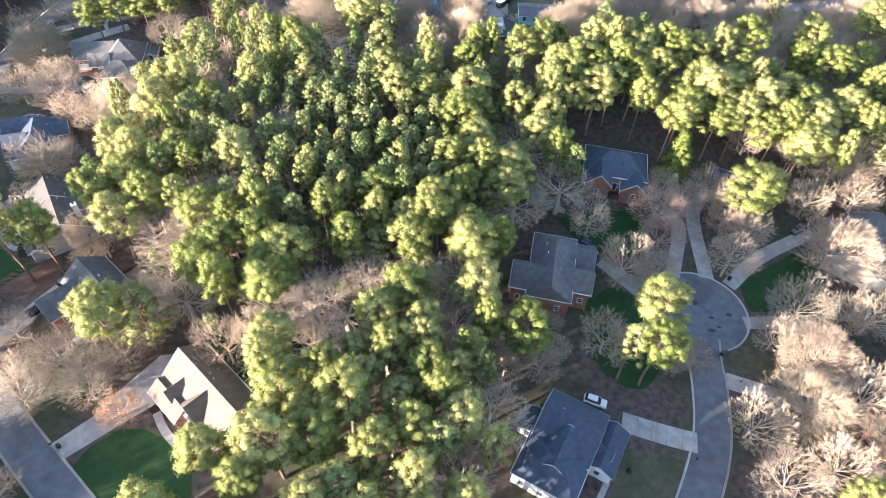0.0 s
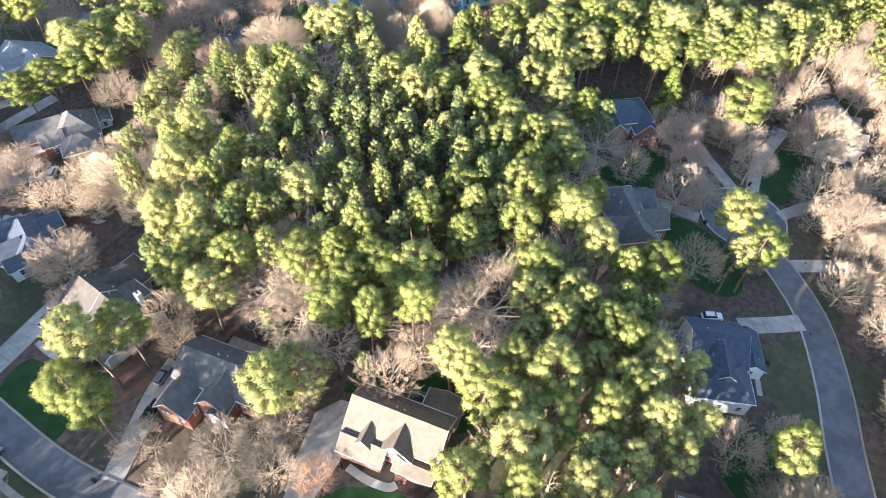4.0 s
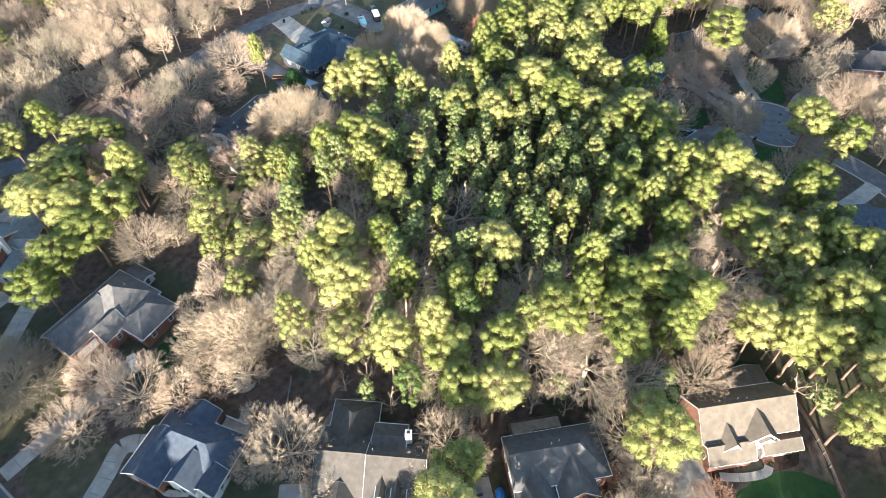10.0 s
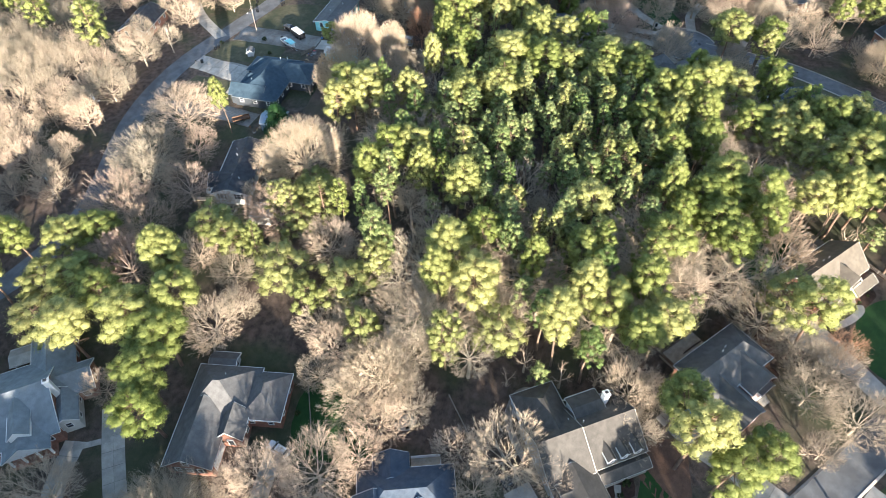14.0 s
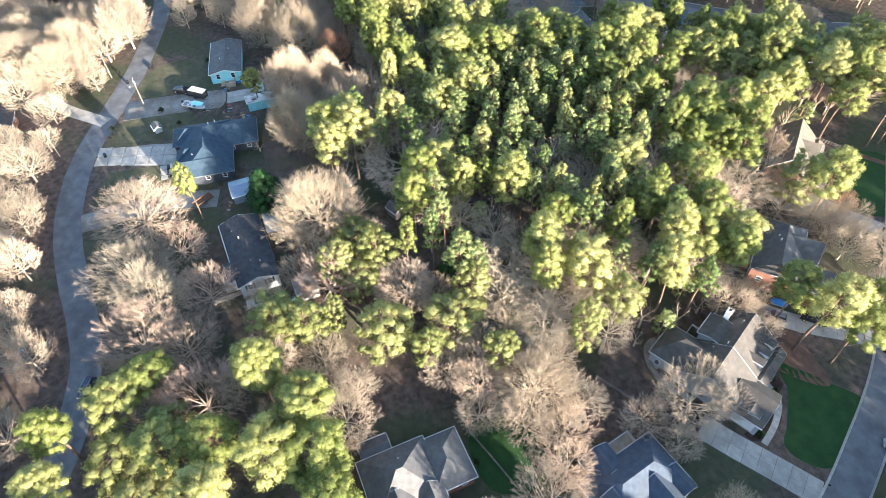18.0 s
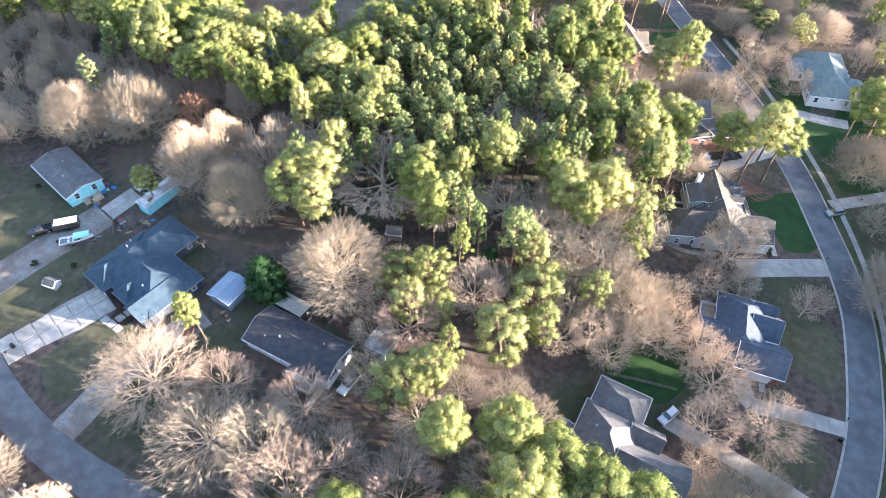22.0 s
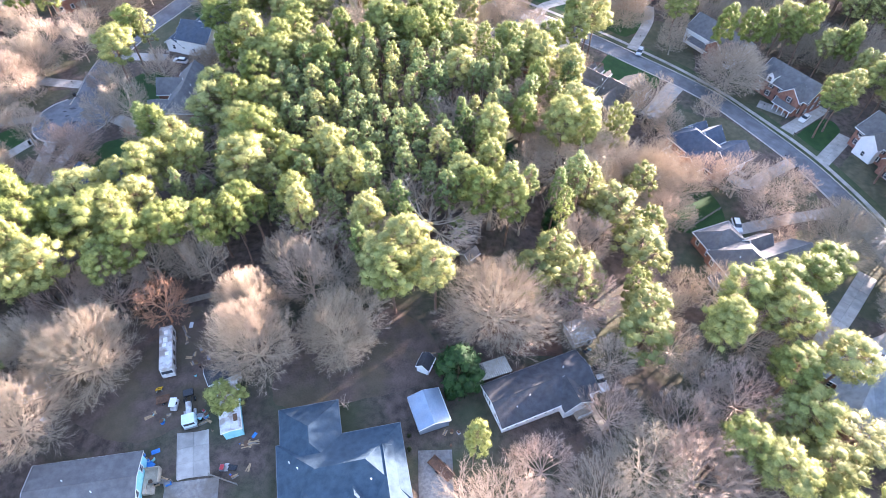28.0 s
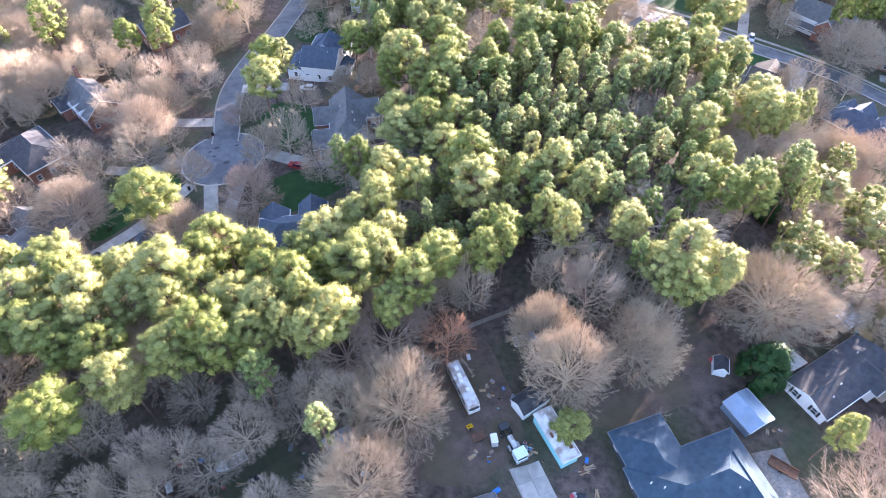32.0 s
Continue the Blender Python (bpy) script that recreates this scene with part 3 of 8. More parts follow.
def garage_door(parent, m, w=4.8, mat=None):
    g = part("garage_door", box(-w / 2, w / 2, -0.05, 0.03, 0, 2.15), mat or TRIM, parent, at=m)
    for k in range(4):
        part("door_panel", box(-w / 2 + 0.08, w / 2 - 0.08, -0.075, 0, 0.06 + 0.53 * k, 0.53 + 0.53 * k), mat or TRIM, g)
    return g


def front_door(parent, m, mat=None):
    d = part("door", box(-0.5, 0.5, -0.07, 0.03, 0, 2.1), mat or ROOF_DARK, parent, at=m)
    part("door_frame", join(box(-0.65, -0.5, -0.09, 0.03, 0, 2.25), box(0.5, 0.65, -0.09, 0.03, 0, 2.25), box(-0.5, 0.5, -0.09, 0.03, 2.1, 2.25)), TRIM, d)


def steps(parent, m, w=1.6, n=5, mat=None):
    for k in range(n):
        part("step", box(-w / 2, w / 2, -0.3 * (n - k), -0.3 * (n - k - 1), -1.0, 0.17 * (k + 1) - 0.17 * n), mat or BRICK, parent, at=m)


def house(label, x, y, rot, floor=0.5):
    KEEP_OFF.append((x, y, 10.5))
    return thing("house", label, "house", pose(x, y, lz(x, y) + floor, 0, 0, rot))


# house with a tan roof, two cross gables and a porch
h = house("two-storey house with tan shingle roof, white gables and brick steps", -39.8, 56.3, -43, 0.4)
roof_block(h, 0, 0, 18.2, 9.2, -1.5, 4.4, 4.0, wall=BRICK, roof=ROOF_TAN)
roof_block(h, -4.6, -5.9, 8.4, 4.8, -1.5, 2.7, 1.9, wall=BRICK, roof=ROOF_TAN)
roof_block(h, -4.5, -4.4, 3.4, 4.4, 2.8, 4.0, 2.3, "y", wall=WHITE_SIDING, roof=ROOF_TAN, over=0.25, windows=False)
for wx in (-5.0, -4.0):
    add_window(h, pose(wx, -6.64, 3.95) @ Matrix.Diagonal((0.75, 1, 0.6, 1)))
roof_block(h, 1.6, -3.2, 6.0, 5.2, -1.5, 4.3, 3.2, "y", wall=WHITE_SIDING, roof=ROOF_TAN, skip=(0,))
roof_block(h, 2.4, -5.2, 2.6, 2.2, 3.0, 4.2, 1.3, "y", wall=WHITE_SIDING, roof=ROOF_TAN, over=0.15, windows=False)
roof_block(h, 5.7, -6.1, 7.0, 3.2, 2.3, 2.5, 0.9, wall=WHITE_SIDING, roof=ROOF_TAN, windows=False)
for px in (2.5, 4.6, 6.8, 8.9):
    part("porch_post", box(px - 0.12, px + 0.12, -7.5, -7.26, -0.4, 2.4), TRIM, h)
for q in (box(4.6, 8.9, -7.42, -7.34, 0.75, 0.85), box(8.86, 8.94, -7.3, -4.9, 0.75, 0.85)):
    part("porch_rail", q, TRIM, h)
part("porch_floor", box(2.2, 9.2, -7.6, -4.7, -1.2, -0.05), CONCRETE, h)
roof_block(h, 5.95, 6.6, 7.0, 5.4, -1.5, 2.6, 1.1, "y", wall=SIDING, roof=ROOF_TAN)
part("deck", box(-1.6, 2.3, 4.6, 8.6, -0.9, -0.15), BARK, h, "weathered wooden deck")
for q in (box(-1.6, 2.3, 8.5, 8.6, -0.1, 0.9), box(-1.6, -1.5, 4.6, 8.6, -0.1, 0.9)):
    part("deck_rail", q, TRIM, h)
part("deck_umbrella", join(cylinder(0.04, 0.04, -0.15, 2.2, 6, 0.6, 6.4), cylinder(1.5, 0.05, 1.9, 2.5, 10, 0.6, 6.4)), material("dark_green_canvas", (0.012, 0.035, 0.03), (0.02, 0.05, 0.042), 2, 0.8), h, "dark green garden umbrella")
steps(h, pose(3.6, -7.62, 0), 2.2, 6)
front_door(h, pose(0.4, -5.83, 0), material("red_door", (0.3, 0.03, 0.03), (0.38, 0.05, 0.05), 1, 0.5))
add_window(h, pose(-0.8, -5.83, 1.6))
vent(h, -1.0, 1.2, 7.6)
vent(h, 0.6, 1.0, 7.8)

# house with a grey roof and a hipped end
h = house("brick and siding house with brown-grey shingle roof and front gables", -68.5, 79.2, -42, 1.3)
roof_block(h, 0, 0, 17.0, 9.4, -2.6, 4.9, 3.7, wall=BRICK, roof=ROOF_GREY, hip=True, hips=(0, 1))
roof_block(h, -5.0, -6.2, 6.8, 9.6, -2.6, 3.6, 3.4, "y", wall=BRICK, roof=ROOF_GREY)
roof_block(h, 2.2, -4.6, 6.4, 6.4, -2.6, 4.6, 3.2, "y", wall=BRICK, roof=ROOF_GREY)
roof_block(h, 3.2, -7.0, 3.4, 3.2, -1.0, 3.2, 1.7, "y", wall=WHITE_SIDING, roof=ROOF_GREY)
steps(h, pose(3.2, -8.7, 0), 1.8, 5, CONCRETE)
front_door(h, pose(3.2, -8.65, 0))
for q in (box(-6, 4, 9.6, 9.7, -0.3, 0.7), box(-6, -5.9, 4.7, 9.7, -0.3, 0.7), box(-2, 3.4, 6.8, 6.9, 0.0, 1.0)):
    part("deck_rail", q, BARK, h, "grey wooden deck rail")
part("deck", box(-6, 4, 4.6, 9.7, -1.0, -0.3), GREY_BARK, h, "weathered wooden deck")
vent(h, -1.0, 0.9, 8.2)
vent(h, 0.6, 1.4, 7.7)

# large house with three dormers, chimney and garage wing
h = house("large house with brown-grey roof, three dormers and white chimney", -89.6, 104.8, -56.5, 0.4)
roof_block(h, 0, 0, 19.0, 12.4, -1.5, 3.9, 4.3, wall=GREY_SIDING, roof=ROOF_BROWN)
roof_block(h, -5.6, 0.0, 8.4, 12.9, -1.5, 4.0, 4.5, wall=GREY_SIDING, roof=ROOF_BROWN, skip=(0, 1, 2))
roof_block(h, -4.9, 6.6, 8.4, 11.0, -1.5, 4.2, 3.6, "y", hip=True, hips=(0, 1), wall=GREY_SIDING, roof=ROOF_BROWN)
roof_block(h, 2.6, 4.4, 5.6, 4.6, 2.0, 6.3, 0.7, wall=GREY_SIDING, roof=ROOF_BROWN, windows=False)
roof_block(h, -5.2, -8.2, 8.6, 6.8, -1.5, 3.0, 3.2, "y", wall=GREY_SIDING, roof=ROOF_BROWN)
roof_block(h, -7.5, -8.6, 2.8, 3.2, 2.0, 4.4, 0.5, "x", wall=WHITE_SIDING, roof=ROOF_BROWN, windows=False)
add_window(h, pose(-8.92, -9.2, 3.7, 0, 0, -90))
add_window(h, pose(-8.92, -8.0, 3.7, 0, 0, -90))
for dx in (2.2, 5.0, 7.8):
    roof_block(h, dx, -4.6, 1.5, 3.4, 4.0, 5.4, 0.9, "y", wall=WHITE_SIDING, roof=ROOF_BROWN, over=0.15, windows=False)
    add_window(h, pose(dx, -6.32, 4.75) @ Matrix.Diagonal((0.75, 1, 0.7, 1)))
roof_block(h, 4.6, -7.4, 9.4, 2.6, 2.2, 2.5, 0.8, wall=WHITE_SIDING, roof=ROOF_BROWN, windows=False)
for px in (0.6, 2.7, 4.8, 6.9, 9.0):
    part("porch_post", box(px - 0.13, px + 0.13, -8.6, -8.34, -0.3, 2.35), TRIM, h)
part("porch_floor", box(0.2, 9.4, -8.7, -6.2, -1.2, -0.05), CONCRETE, h)
chimney(h, 6.2, 4.2, 4, 9.3, WHITE_SIDING, 1.1, 1.1)
garage_door(h, pose(-9.55, -8.3, -0.3, 0, 0, -90), 5.0)
front_door(h, pose(4.6, -6.24, 0))
part("deck", box(-1.4, 5.0, 6.2, 9.2, -1.0, -0.1), GREY_BARK, h, "grey wooden deck")
for q in (box(-1.4, 5.0, 9.1, 9.2, -0.1, 0.9), box(4.9, 5.0, 6.2, 9.2, -0.1, 0.9)):
    part("deck_rail", q, TRIM, h)
vent(h, 0.0, 1.2, 7.8)
vent(h, -2.0, 3.0, 6.5)

# brick house with two ridges
h = house("brick house with grey-brown cross-gabled roof", -96.3, 172.2, -81, 0.4)
roof_block(h, -2.6, -0.5, 12.4, 11.2, -1.5, 3.6, 4.6, wall=BRICK, roof=ROOF_GREY, hip=True)
roof_block(h, 6.0, -0.4, 7.6, 9.6, -1.5, 3.3, 2.9, "y", wall=BRICK, roof=ROOF_GREY, hip=True)
roof_block(h, -4.5, -9.4, 8.6, 12.0, -1.5, 3.4, 3.3, "y", wall=BRICK, roof=ROOF_GREY)
roof_block(h, 1.4, -6.8, 4.6, 5.4, -1.5, 3.4, 2.6, "y", wall=BRICK, roof=ROOF_GREY)
roof_block(h, -5.0, 7.0, 5.0, 3.4, -1.0, 2.4, 0.8, wall=SIDING, roof=ROOF_GREY)
garage_door(h, pose(-0.15, -12.2, -0.3, 0, 0, 90), 4.8)
for wx in (-6.6, -4.5, -2.4):
    add_window(h, pose(wx, -15.44, 1.5), True)
front_door(h, pose(1.4, -9.56, 0))
add_window(h, pose(-4.5, -15.44, 4.4))
vent(h, -2, 2, 6.2)

# large pale-roofed house beyond it, an L of two wings
h = house("large house with pale blue-grey roof, white chimney and pillared porch", -110.1, 212.1, -53, 0.4)
roof_block(h, 0, 0, 16.0, 17.0, -1.5, 3.2, 4.8, wall=BRICK, roof=ROOF_PALE)
roof_block(h, 7.4, 7.6, 7.6, 14.6, -1.5, 3.2, 2.9, "y", wall=BRICK, roof=ROOF_PALE)
roof_block(h, 11.0, 2.0, 7.0, 6.4, -1.5, 3.1, 2.2, wall=BRICK, roof=ROOF_PALE)
roof_block(h, 9.4, -3.6, 3.8, 7.0, -1.5, 3.0, 1.4, "y", wall=SIDING, roof=ROOF_PALE)
roof_block(h, 2.6, -8.0, 7.4, 6.4, 2.6, 3.2, 2.6, "y", wall=WHITE_SIDING, roof=ROOF_PALE, windows=False)
roof_block(h, 2.6, -5.2, 3.4, 7.4, 4.6, 6.0, 1.6, "y", wall=WHITE_SIDING, roof=ROOF_PALE, over=0.2, windows=False)
for px in (-0.8, 1.4, 3.8, 6.0):
    part("porch_post", box(px - 0.16, px + 0.16, -11.0, -10.7, -0.5, 2.7), TRIM, h)
part("porch_floor", box(-1.2, 6.4, -11.2, -8.4, -1.2, -0.05), BRICK, h)
roof_block(h, 1.0, 12.6, 3.6, 3.6, 2.0, 2.3, 0.5, wall=WHITE_SIDING, roof=CONCRETE, windows=False)
for q in ((-0.6, 11.0), (2.6, 11.0), (-0.6, 14.2), (2.6, 14.2)):
    part("arbour_post", box(q[0] - 0.08, q[0] + 0.08, q[1] - 0.08, q[1] + 0.08, -0.6, 2.1), TRIM, h)
chimney(h, 8.6, -1.0, 2, 9.0, WHITE_SIDING, 1.1, 0.9)
front_door(h, pose(2.6, -8.55, 0))

# blue-grey house with a curved garden bed
h = house("house with blue-grey gabled roof and white gable trim", -107.6, 134.2, -72, 0.4)
roof_block(h, 0, 0, 17.0, 9.6, -1.5, 3.2, 3.4, wall=BRICK, roof=ROOF_BLUE, hip=True)
roof_block(h, -5.6, -4.2, 7.4, 9.0, -1.5, 3.1, 3.0, "y", wall=BRICK, roof=ROOF_BLUE)
roof_block(h, 2.2, -4.6, 6.0, 5.4, -1.5, 3.3, 3.0, "y", wall=WHITE_SIDING, roof=ROOF_BLUE)
roof_block(h, 6.6, -4.4, 3.8, 4.4, -1.5, 3.1, 1.9, "y", wall=WHITE_SIDING, roof=ROOF_BLUE)
roof_block(h, -2.6, 5.4, 6.0, 4.4, -1.5, 3.0, 2.0, "y", wall=BRICK, roof=ROOF_BLUE)
part("deck", box(1.0, 6.6, 4.8, 8.0, -0.9, 0.1), GREY_BARK, h, "wooden deck with white rail")
for q in (box(1.0, 6.6, 7.9, 8.0, 0.1, 1.1), box(6.5, 6.6, 4.8, 8.0, 0.1, 1.1)):
    part("deck_rail", q, TRIM, h)
garage_door(h, pose(-9.35, -4.4, -0.3, 0, 0, -90), 4.8)
front_door(h, pose(2.2, -7.36, 0))

# white-sided house at the south
h = house("house with blue-grey roof and white siding", 3.8, 18.4, -38, 0.5)
roof_block(h, 0, 0, 13.0, 9.6, -1.5, 4.8, 2.8, wall=WHITE_SIDING, roof=ROOF_BLUE)
roof_block(h, 5.0, -3.0, 5.6, 11.0, -1.5, 4.4, 2.4, "y", wall=WHITE_SIDING, roof=ROOF_BLUE, hip=True)
roof_block(h, 0.4, -5.4, 5.0, 4.4, -1.5, 4.6, 2.2, "y", wall=WHITE_SIDING, roof=ROOF_BLUE)
part("deck", box(-6, 0, 4.8, 8.4, -0.9, 0.1), BARK, h)
vent(h, -1.5, 1.0, 7.4)
vent(h, 0.5, 1.8, 6.9)

# house with a dark blue roof on the east street
h = house("large house with dark blue-grey roof and white siding", 27.6, 47.6, 61, 0.5)
roof_block(h, 3.6, 0.6, 11.4, 11.0, -1.5, 5.0, 3.6, "y", wall=WHITE_SIDING, roof=ROOF_BLUE)
roof_block(h, -5.0, 0.8, 9.0, 11.6, -1.5, 4.8, 3.4, "y", wall=WHITE_SIDING, roof=ROOF_BLUE, hip=True)
roof_block(h, -2.2, 0.6, 8.0, 8.0, 2.0, 5.2, 3.2, wall=WHITE_SIDING, roof=ROOF_BLUE, windows=False)
roof_block(h, 4.2, -7.0, 9.6, 5.4, -1.5, 2.8, 1.7, wall=WHITE_SIDING, roof=ROOF_BLUE)
roof_block(h, 2.4, 7.6, 4.6, 4.0, -1.5, 2.6, 1.2, "x", wall=WHITE_SIDING, roof=ROOF_BLUE)
roof_block(h, 3.0, -6.4, 2.2, 4.0, 2.9, 3.8, 0.9, "y", wall=WHITE_SIDING, roof=ROOF_BLUE, over=0.2, windows=False)
garage_door(h, pose(9.4, -2.0, -0.3, 0, 0, 90), 5.0)
vent(h, 5.0, 3.0, 7.6)
vent(h, -6.0, 4.0, 6.2)

# brick house beside the turning place
h = house("brick house with weathered grey gabled roof", 29.2, 88.4, 78, 0.5)
roof_block(h, 0, 0, 18.5, 9.4, -1.5, 5.0, 3.8, wall=BRICK, roof=ROOF_GREY, hip=True, hips=(0, 1))
roof_block(h, -4.2, 4.8, 7.4, 7.4, -1.5, 5.0, 3.0, "y", wall=BRICK, roof=ROOF_GREY)
roof_block(h, -2.6, -5.6, 6.4, 6.6, -1.5, 4.6, 3.0, "y", wall=BRICK, roof=ROOF_GREY)
roof_block(h, 5.6, -5.8, 7.6, 7.0, -1.5, 3.4, 2.6, "y", wall=BRICK, roof=ROOF_GREY)
front_door(h, pose(-2.6, -8.95, 0))
vent(h, 1, 1.5, 7.9)
vent(h, 4, 2, 7.4)

# houses north and east of the turning place
h = house("brick house with blue-grey hipped roof and white windows", 50.8, 125.0, -12, 0.5)
roof_block(h, 0, 0, 16.0, 11.0, -1.5, 4.6, 3.6, wall=BRICK, roof=ROOF_BLUE, hip=True)
roof_block(h, -4.2, -6.2, 6.2, 6.2, -1.5, 4.4, 2.8, "y", wall=BRICK, roof=ROOF_BLUE)
roof_block(h, 5.2, -5.6, 6.4, 6.8, -1.5, 3.2, 2.6, "y", wall=BRICK, roof=ROOF_BLUE)
front_door(h, pose(0.5, -5.56, 0))
h = house("house with dark roof under bare trees", 84.5, 120.5, -30, 0.5)
roof_block(h, 0, 0, 15.0, 10.0, -1.5, 3.8, 3.2, wall=BRICK, roof=ROOF_BLUE, hip=True)
roof_block(h, 3.8, -5.4, 6.4, 6.0, -1.5, 3.4, 2.6, "y", wall=BRICK, roof=ROOF_BLUE)
h = house("pale house with light grey roof and gabled dormers", 110.0, 101.5, 50, 0.5)
roof_block(h, 0, 0, 19.0, 11.0, -1.5, 4.4, 3.6, wall=SIDING, roof=ROOF_GREY)
roof_block(h, -4.6, -5.6, 6.6, 6.0, -1.5, 4.0, 3.0, "y", wall=SIDING, roof=ROOF_GREY)
roof_block(h, 4.6, -5.2, 5.0, 5.2, -1.5, 4.0, 2.4, "y", wall=SIDING, roof=ROOF_GREY)
h = house("brick house with grey roof, white dormers and tall chimney", 98.5, 48.0, -62, 0.5)
roof_block(h, 0, 0, 17.0, 10.5, -1.5, 4.6, 3.8, wall=BRICK, roof=ROOF_GREY)
for dx in (-4.5, -0.5):
    roof_block(h, dx, 4.0, 1.7, 3.2, 4.6, 6.0, 1.0, "y", wall=WHITE_SIDING, roof=ROOF_GREY, over=0.15, windows=False)
    add_window(h, pose(dx, 5.62, 5.4, 0, 0, 180) @ Matrix.Diagonal((0.8, 1, 0.75, 1)))
roof_block(h, 5.6, 5.0, 6.0, 6.4, -1.5, 3.6, 2.6, "y", wall=BRICK, roof=ROOF_DARK)
chimney(h, 8.6, -2.0, 0, 10.4, BRICK, 1.2, 0.9)
h = house("house with dark grey hipped roof behind bare trees", 113.0, 66.5, -60, 0.5)
roof_block(h, 0, 0, 17.0, 11.0, -1.5, 4.4, 3.4, wall=BRICK, roof=ROOF_DARK, hip=True)
roof_block(h, 4.0, 5.6, 6.4, 6.0, -1.5, 4.0, 2.6, "y", wall=BRICK, roof=ROOF_DARK)
h = house("brick house at the wood's edge", 10.5, 5.0, 20, 0.5)
roof_block(h, 0, 0, 14.0, 10.0, -1.5, 4.6, 3.4, wall=BRICK, roof=ROOF_GREY)
h = house("brick house with dark roof in the far wood", 76.0, 12.0, 25, 0.5)
roof_block(h, 0, 0, 15.0, 10.0, -1.5, 4.6, 3.4, wall=BRICK, roof=ROOF_DARK)

# houses along the south-west street
h = house("long white house with pale green hipped roof", -93.2, 29.0, 117, 0.5)
roof_block(h, 0, 0, 24.0, 12.6, -1.5, 3.2, 3.8, wall=WHITE_SIDING, roof=ROOF_GREEN, hip=True)
roof_block(h, 5.2, 5.6, 7.4, 8.4, -1.5, 3.0, 2.6, "y", wall=WHITE_SIDING, roof=ROOF_GREEN, hip=True)
roof_block(h, -4.0, -6.6, 8.0, 5.0, -1.5, 3.0, 1.6, "y", wall=WHITE_SIDING, roof=ROOF_GREEN)
for px in (-3.6, -1.2, 1.2):
    part("porch_post", box(px - 0.12, px + 0.12, 7.0, 7.24, -0.4, 2.9), TRIM, h)
garage_door(h, pose(12.05, 1.5, -0.3, 0, 0, 90), 5.0)
h = house("brick house with dark hipped roof among bare trees", -124.5, 46.0, 60, 0.5)
roof_block(h, 0, 0, 18.0, 12.0, -1.5, 3.8, 3.6, wall=BRICK, roof=ROOF_DARK, hip=True)
roof_block(h, -5.6, 5.4, 7.4, 7.0, -1.5, 3.4, 2.6, "y", wall=BRICK, roof=ROOF_DARK)
garage_door(h, pose(-5.6, 8.95, -0.3, 0, 0, 180), 4.8)
h = house("two-storey brick house with grey roof and white dormer", -150.4, 110.4, -68, 0.5)
roof_block(h, 0, 0, 17.5, 10.5, -1.5, 5.4, 3.8, wall=BRICK, roof=ROOF_GREY, shutters=True)
roof_block(h, -4.2, 4.9, 6.4, 4.2, -1.5, 5.4, 3.0, "y", wall=BRICK, roof=ROOF_GREY, shutters=True)
roof_block(h, 4.4, 3.8, 2.2, 4.2, 5.4, 7.2, 1.3, "y", wall=WHITE_SIDING, roof=ROOF_GREY, over=0.2, windows=False)
add_window(h, pose(4.4, 5.95, 6.3, 0, 0, 180))
roof_block(h, -4.2, 8.0, 6.0, 2.2, 2.6, 2.8, 0.8, wall=WHITE_SIDING, roof=ROOF_GREY, windows=False)
for px in (-6.8, -5.0, -3.2, -1.6):
    part("porch_post", box(px - 0.12, px + 0.12, 8.7, 8.94, -0.4, 2.7), TRIM, h)
h = house("two-storey brick house with pale grey roof and white entrance", -163.0, 142.5, -80, 0.5)
roof_block(h, 0, 0, 19.0, 11.0, -1.5, 5.4, 4.0, wall=BRICK, roof=ROOF_GREY, shutters=True)
roof_block(h, -6.4, 5.6, 6.4, 6.2, -1.5, 5.2, 3.0, "y", wall=BRICK, roof=ROOF_GREY, shutters=True)
roof_block(h, 3.0, 5.4, 6.0, 4.4, -1.5, 5.2, 2.8, "y", wall=WHITE_SIDING, roof=ROOF_GREY)
h = house("white house with grey roof and brick porch front", -140.5, 82.5, -68, 0.5)
roof_block(h, 0, 0, 19.5, 10.5, -1.5, 5.2, 3.6, wall=WHITE_SIDING, roof=ROOF_GREY, shutters=True)
roof_block(h, -4.0, 5.4, 6.4, 4.2, -1.5, 5.0, 2.8, "y", wall=BRICK, roof=ROOF_GREY, shutters=True)
roof_block(h, 2.4, 6.0, 8.0, 2.6, 2.4, 2.7, 0.9, wall=WHITE_SIDING, roof=ROOF_GREY, windows=False)

# single-storey houses along the north-west street
h = house("new single-storey house with dark blue hipped roof", -1.5, 205.2, 0, 0.5)
roof_block(h, -1.4, 0.6, 20.6, 12.4, -1.5, 2.8, 3.4, wall=DARK_SIDING, roof=ROOF_SLATE, hip=True, over=0.5, trim=DARK_TRIM)
roof_block(h, 3.4, -5.8, 9.6, 12.6, -1.5, 2.8, 2.5, "y", wall=DARK_SIDING, roof=ROOF_SLATE, hip=True, over=0.5, trim=DARK_TRIM, hips=(1, 1))
roof_block(h, 5.0, 4.2, 6.8, 9.2, -1.5, 2.75, 2.0, "y", wall=DARK_SIDING, roof=ROOF_SLATE, hip=True, over=0.4, trim=DARK_TRIM)
roof_block(h, -8.6, 3.4, 5.2, 9.8, -1.5, 2.75, 1.9, "y", wall=DARK_SIDING, roof=ROOF_SLATE, over=0.4, trim=DARK_TRIM)
roof_block(h, -3.0, 4.4, 4.6, 6.6, 2.3, 2.75, 1.7, "y", wall=DARK_SIDING, roof=ROOF_SLATE, hip=True, over=0.4, trim=DARK_TRIM, windows=False)
for px in (-4.9, -1.1):
    part("porch_post", box(px - 0.16, px + 0.16, 7.2, 7.5, -0.5, 2.6), TRIM, h)
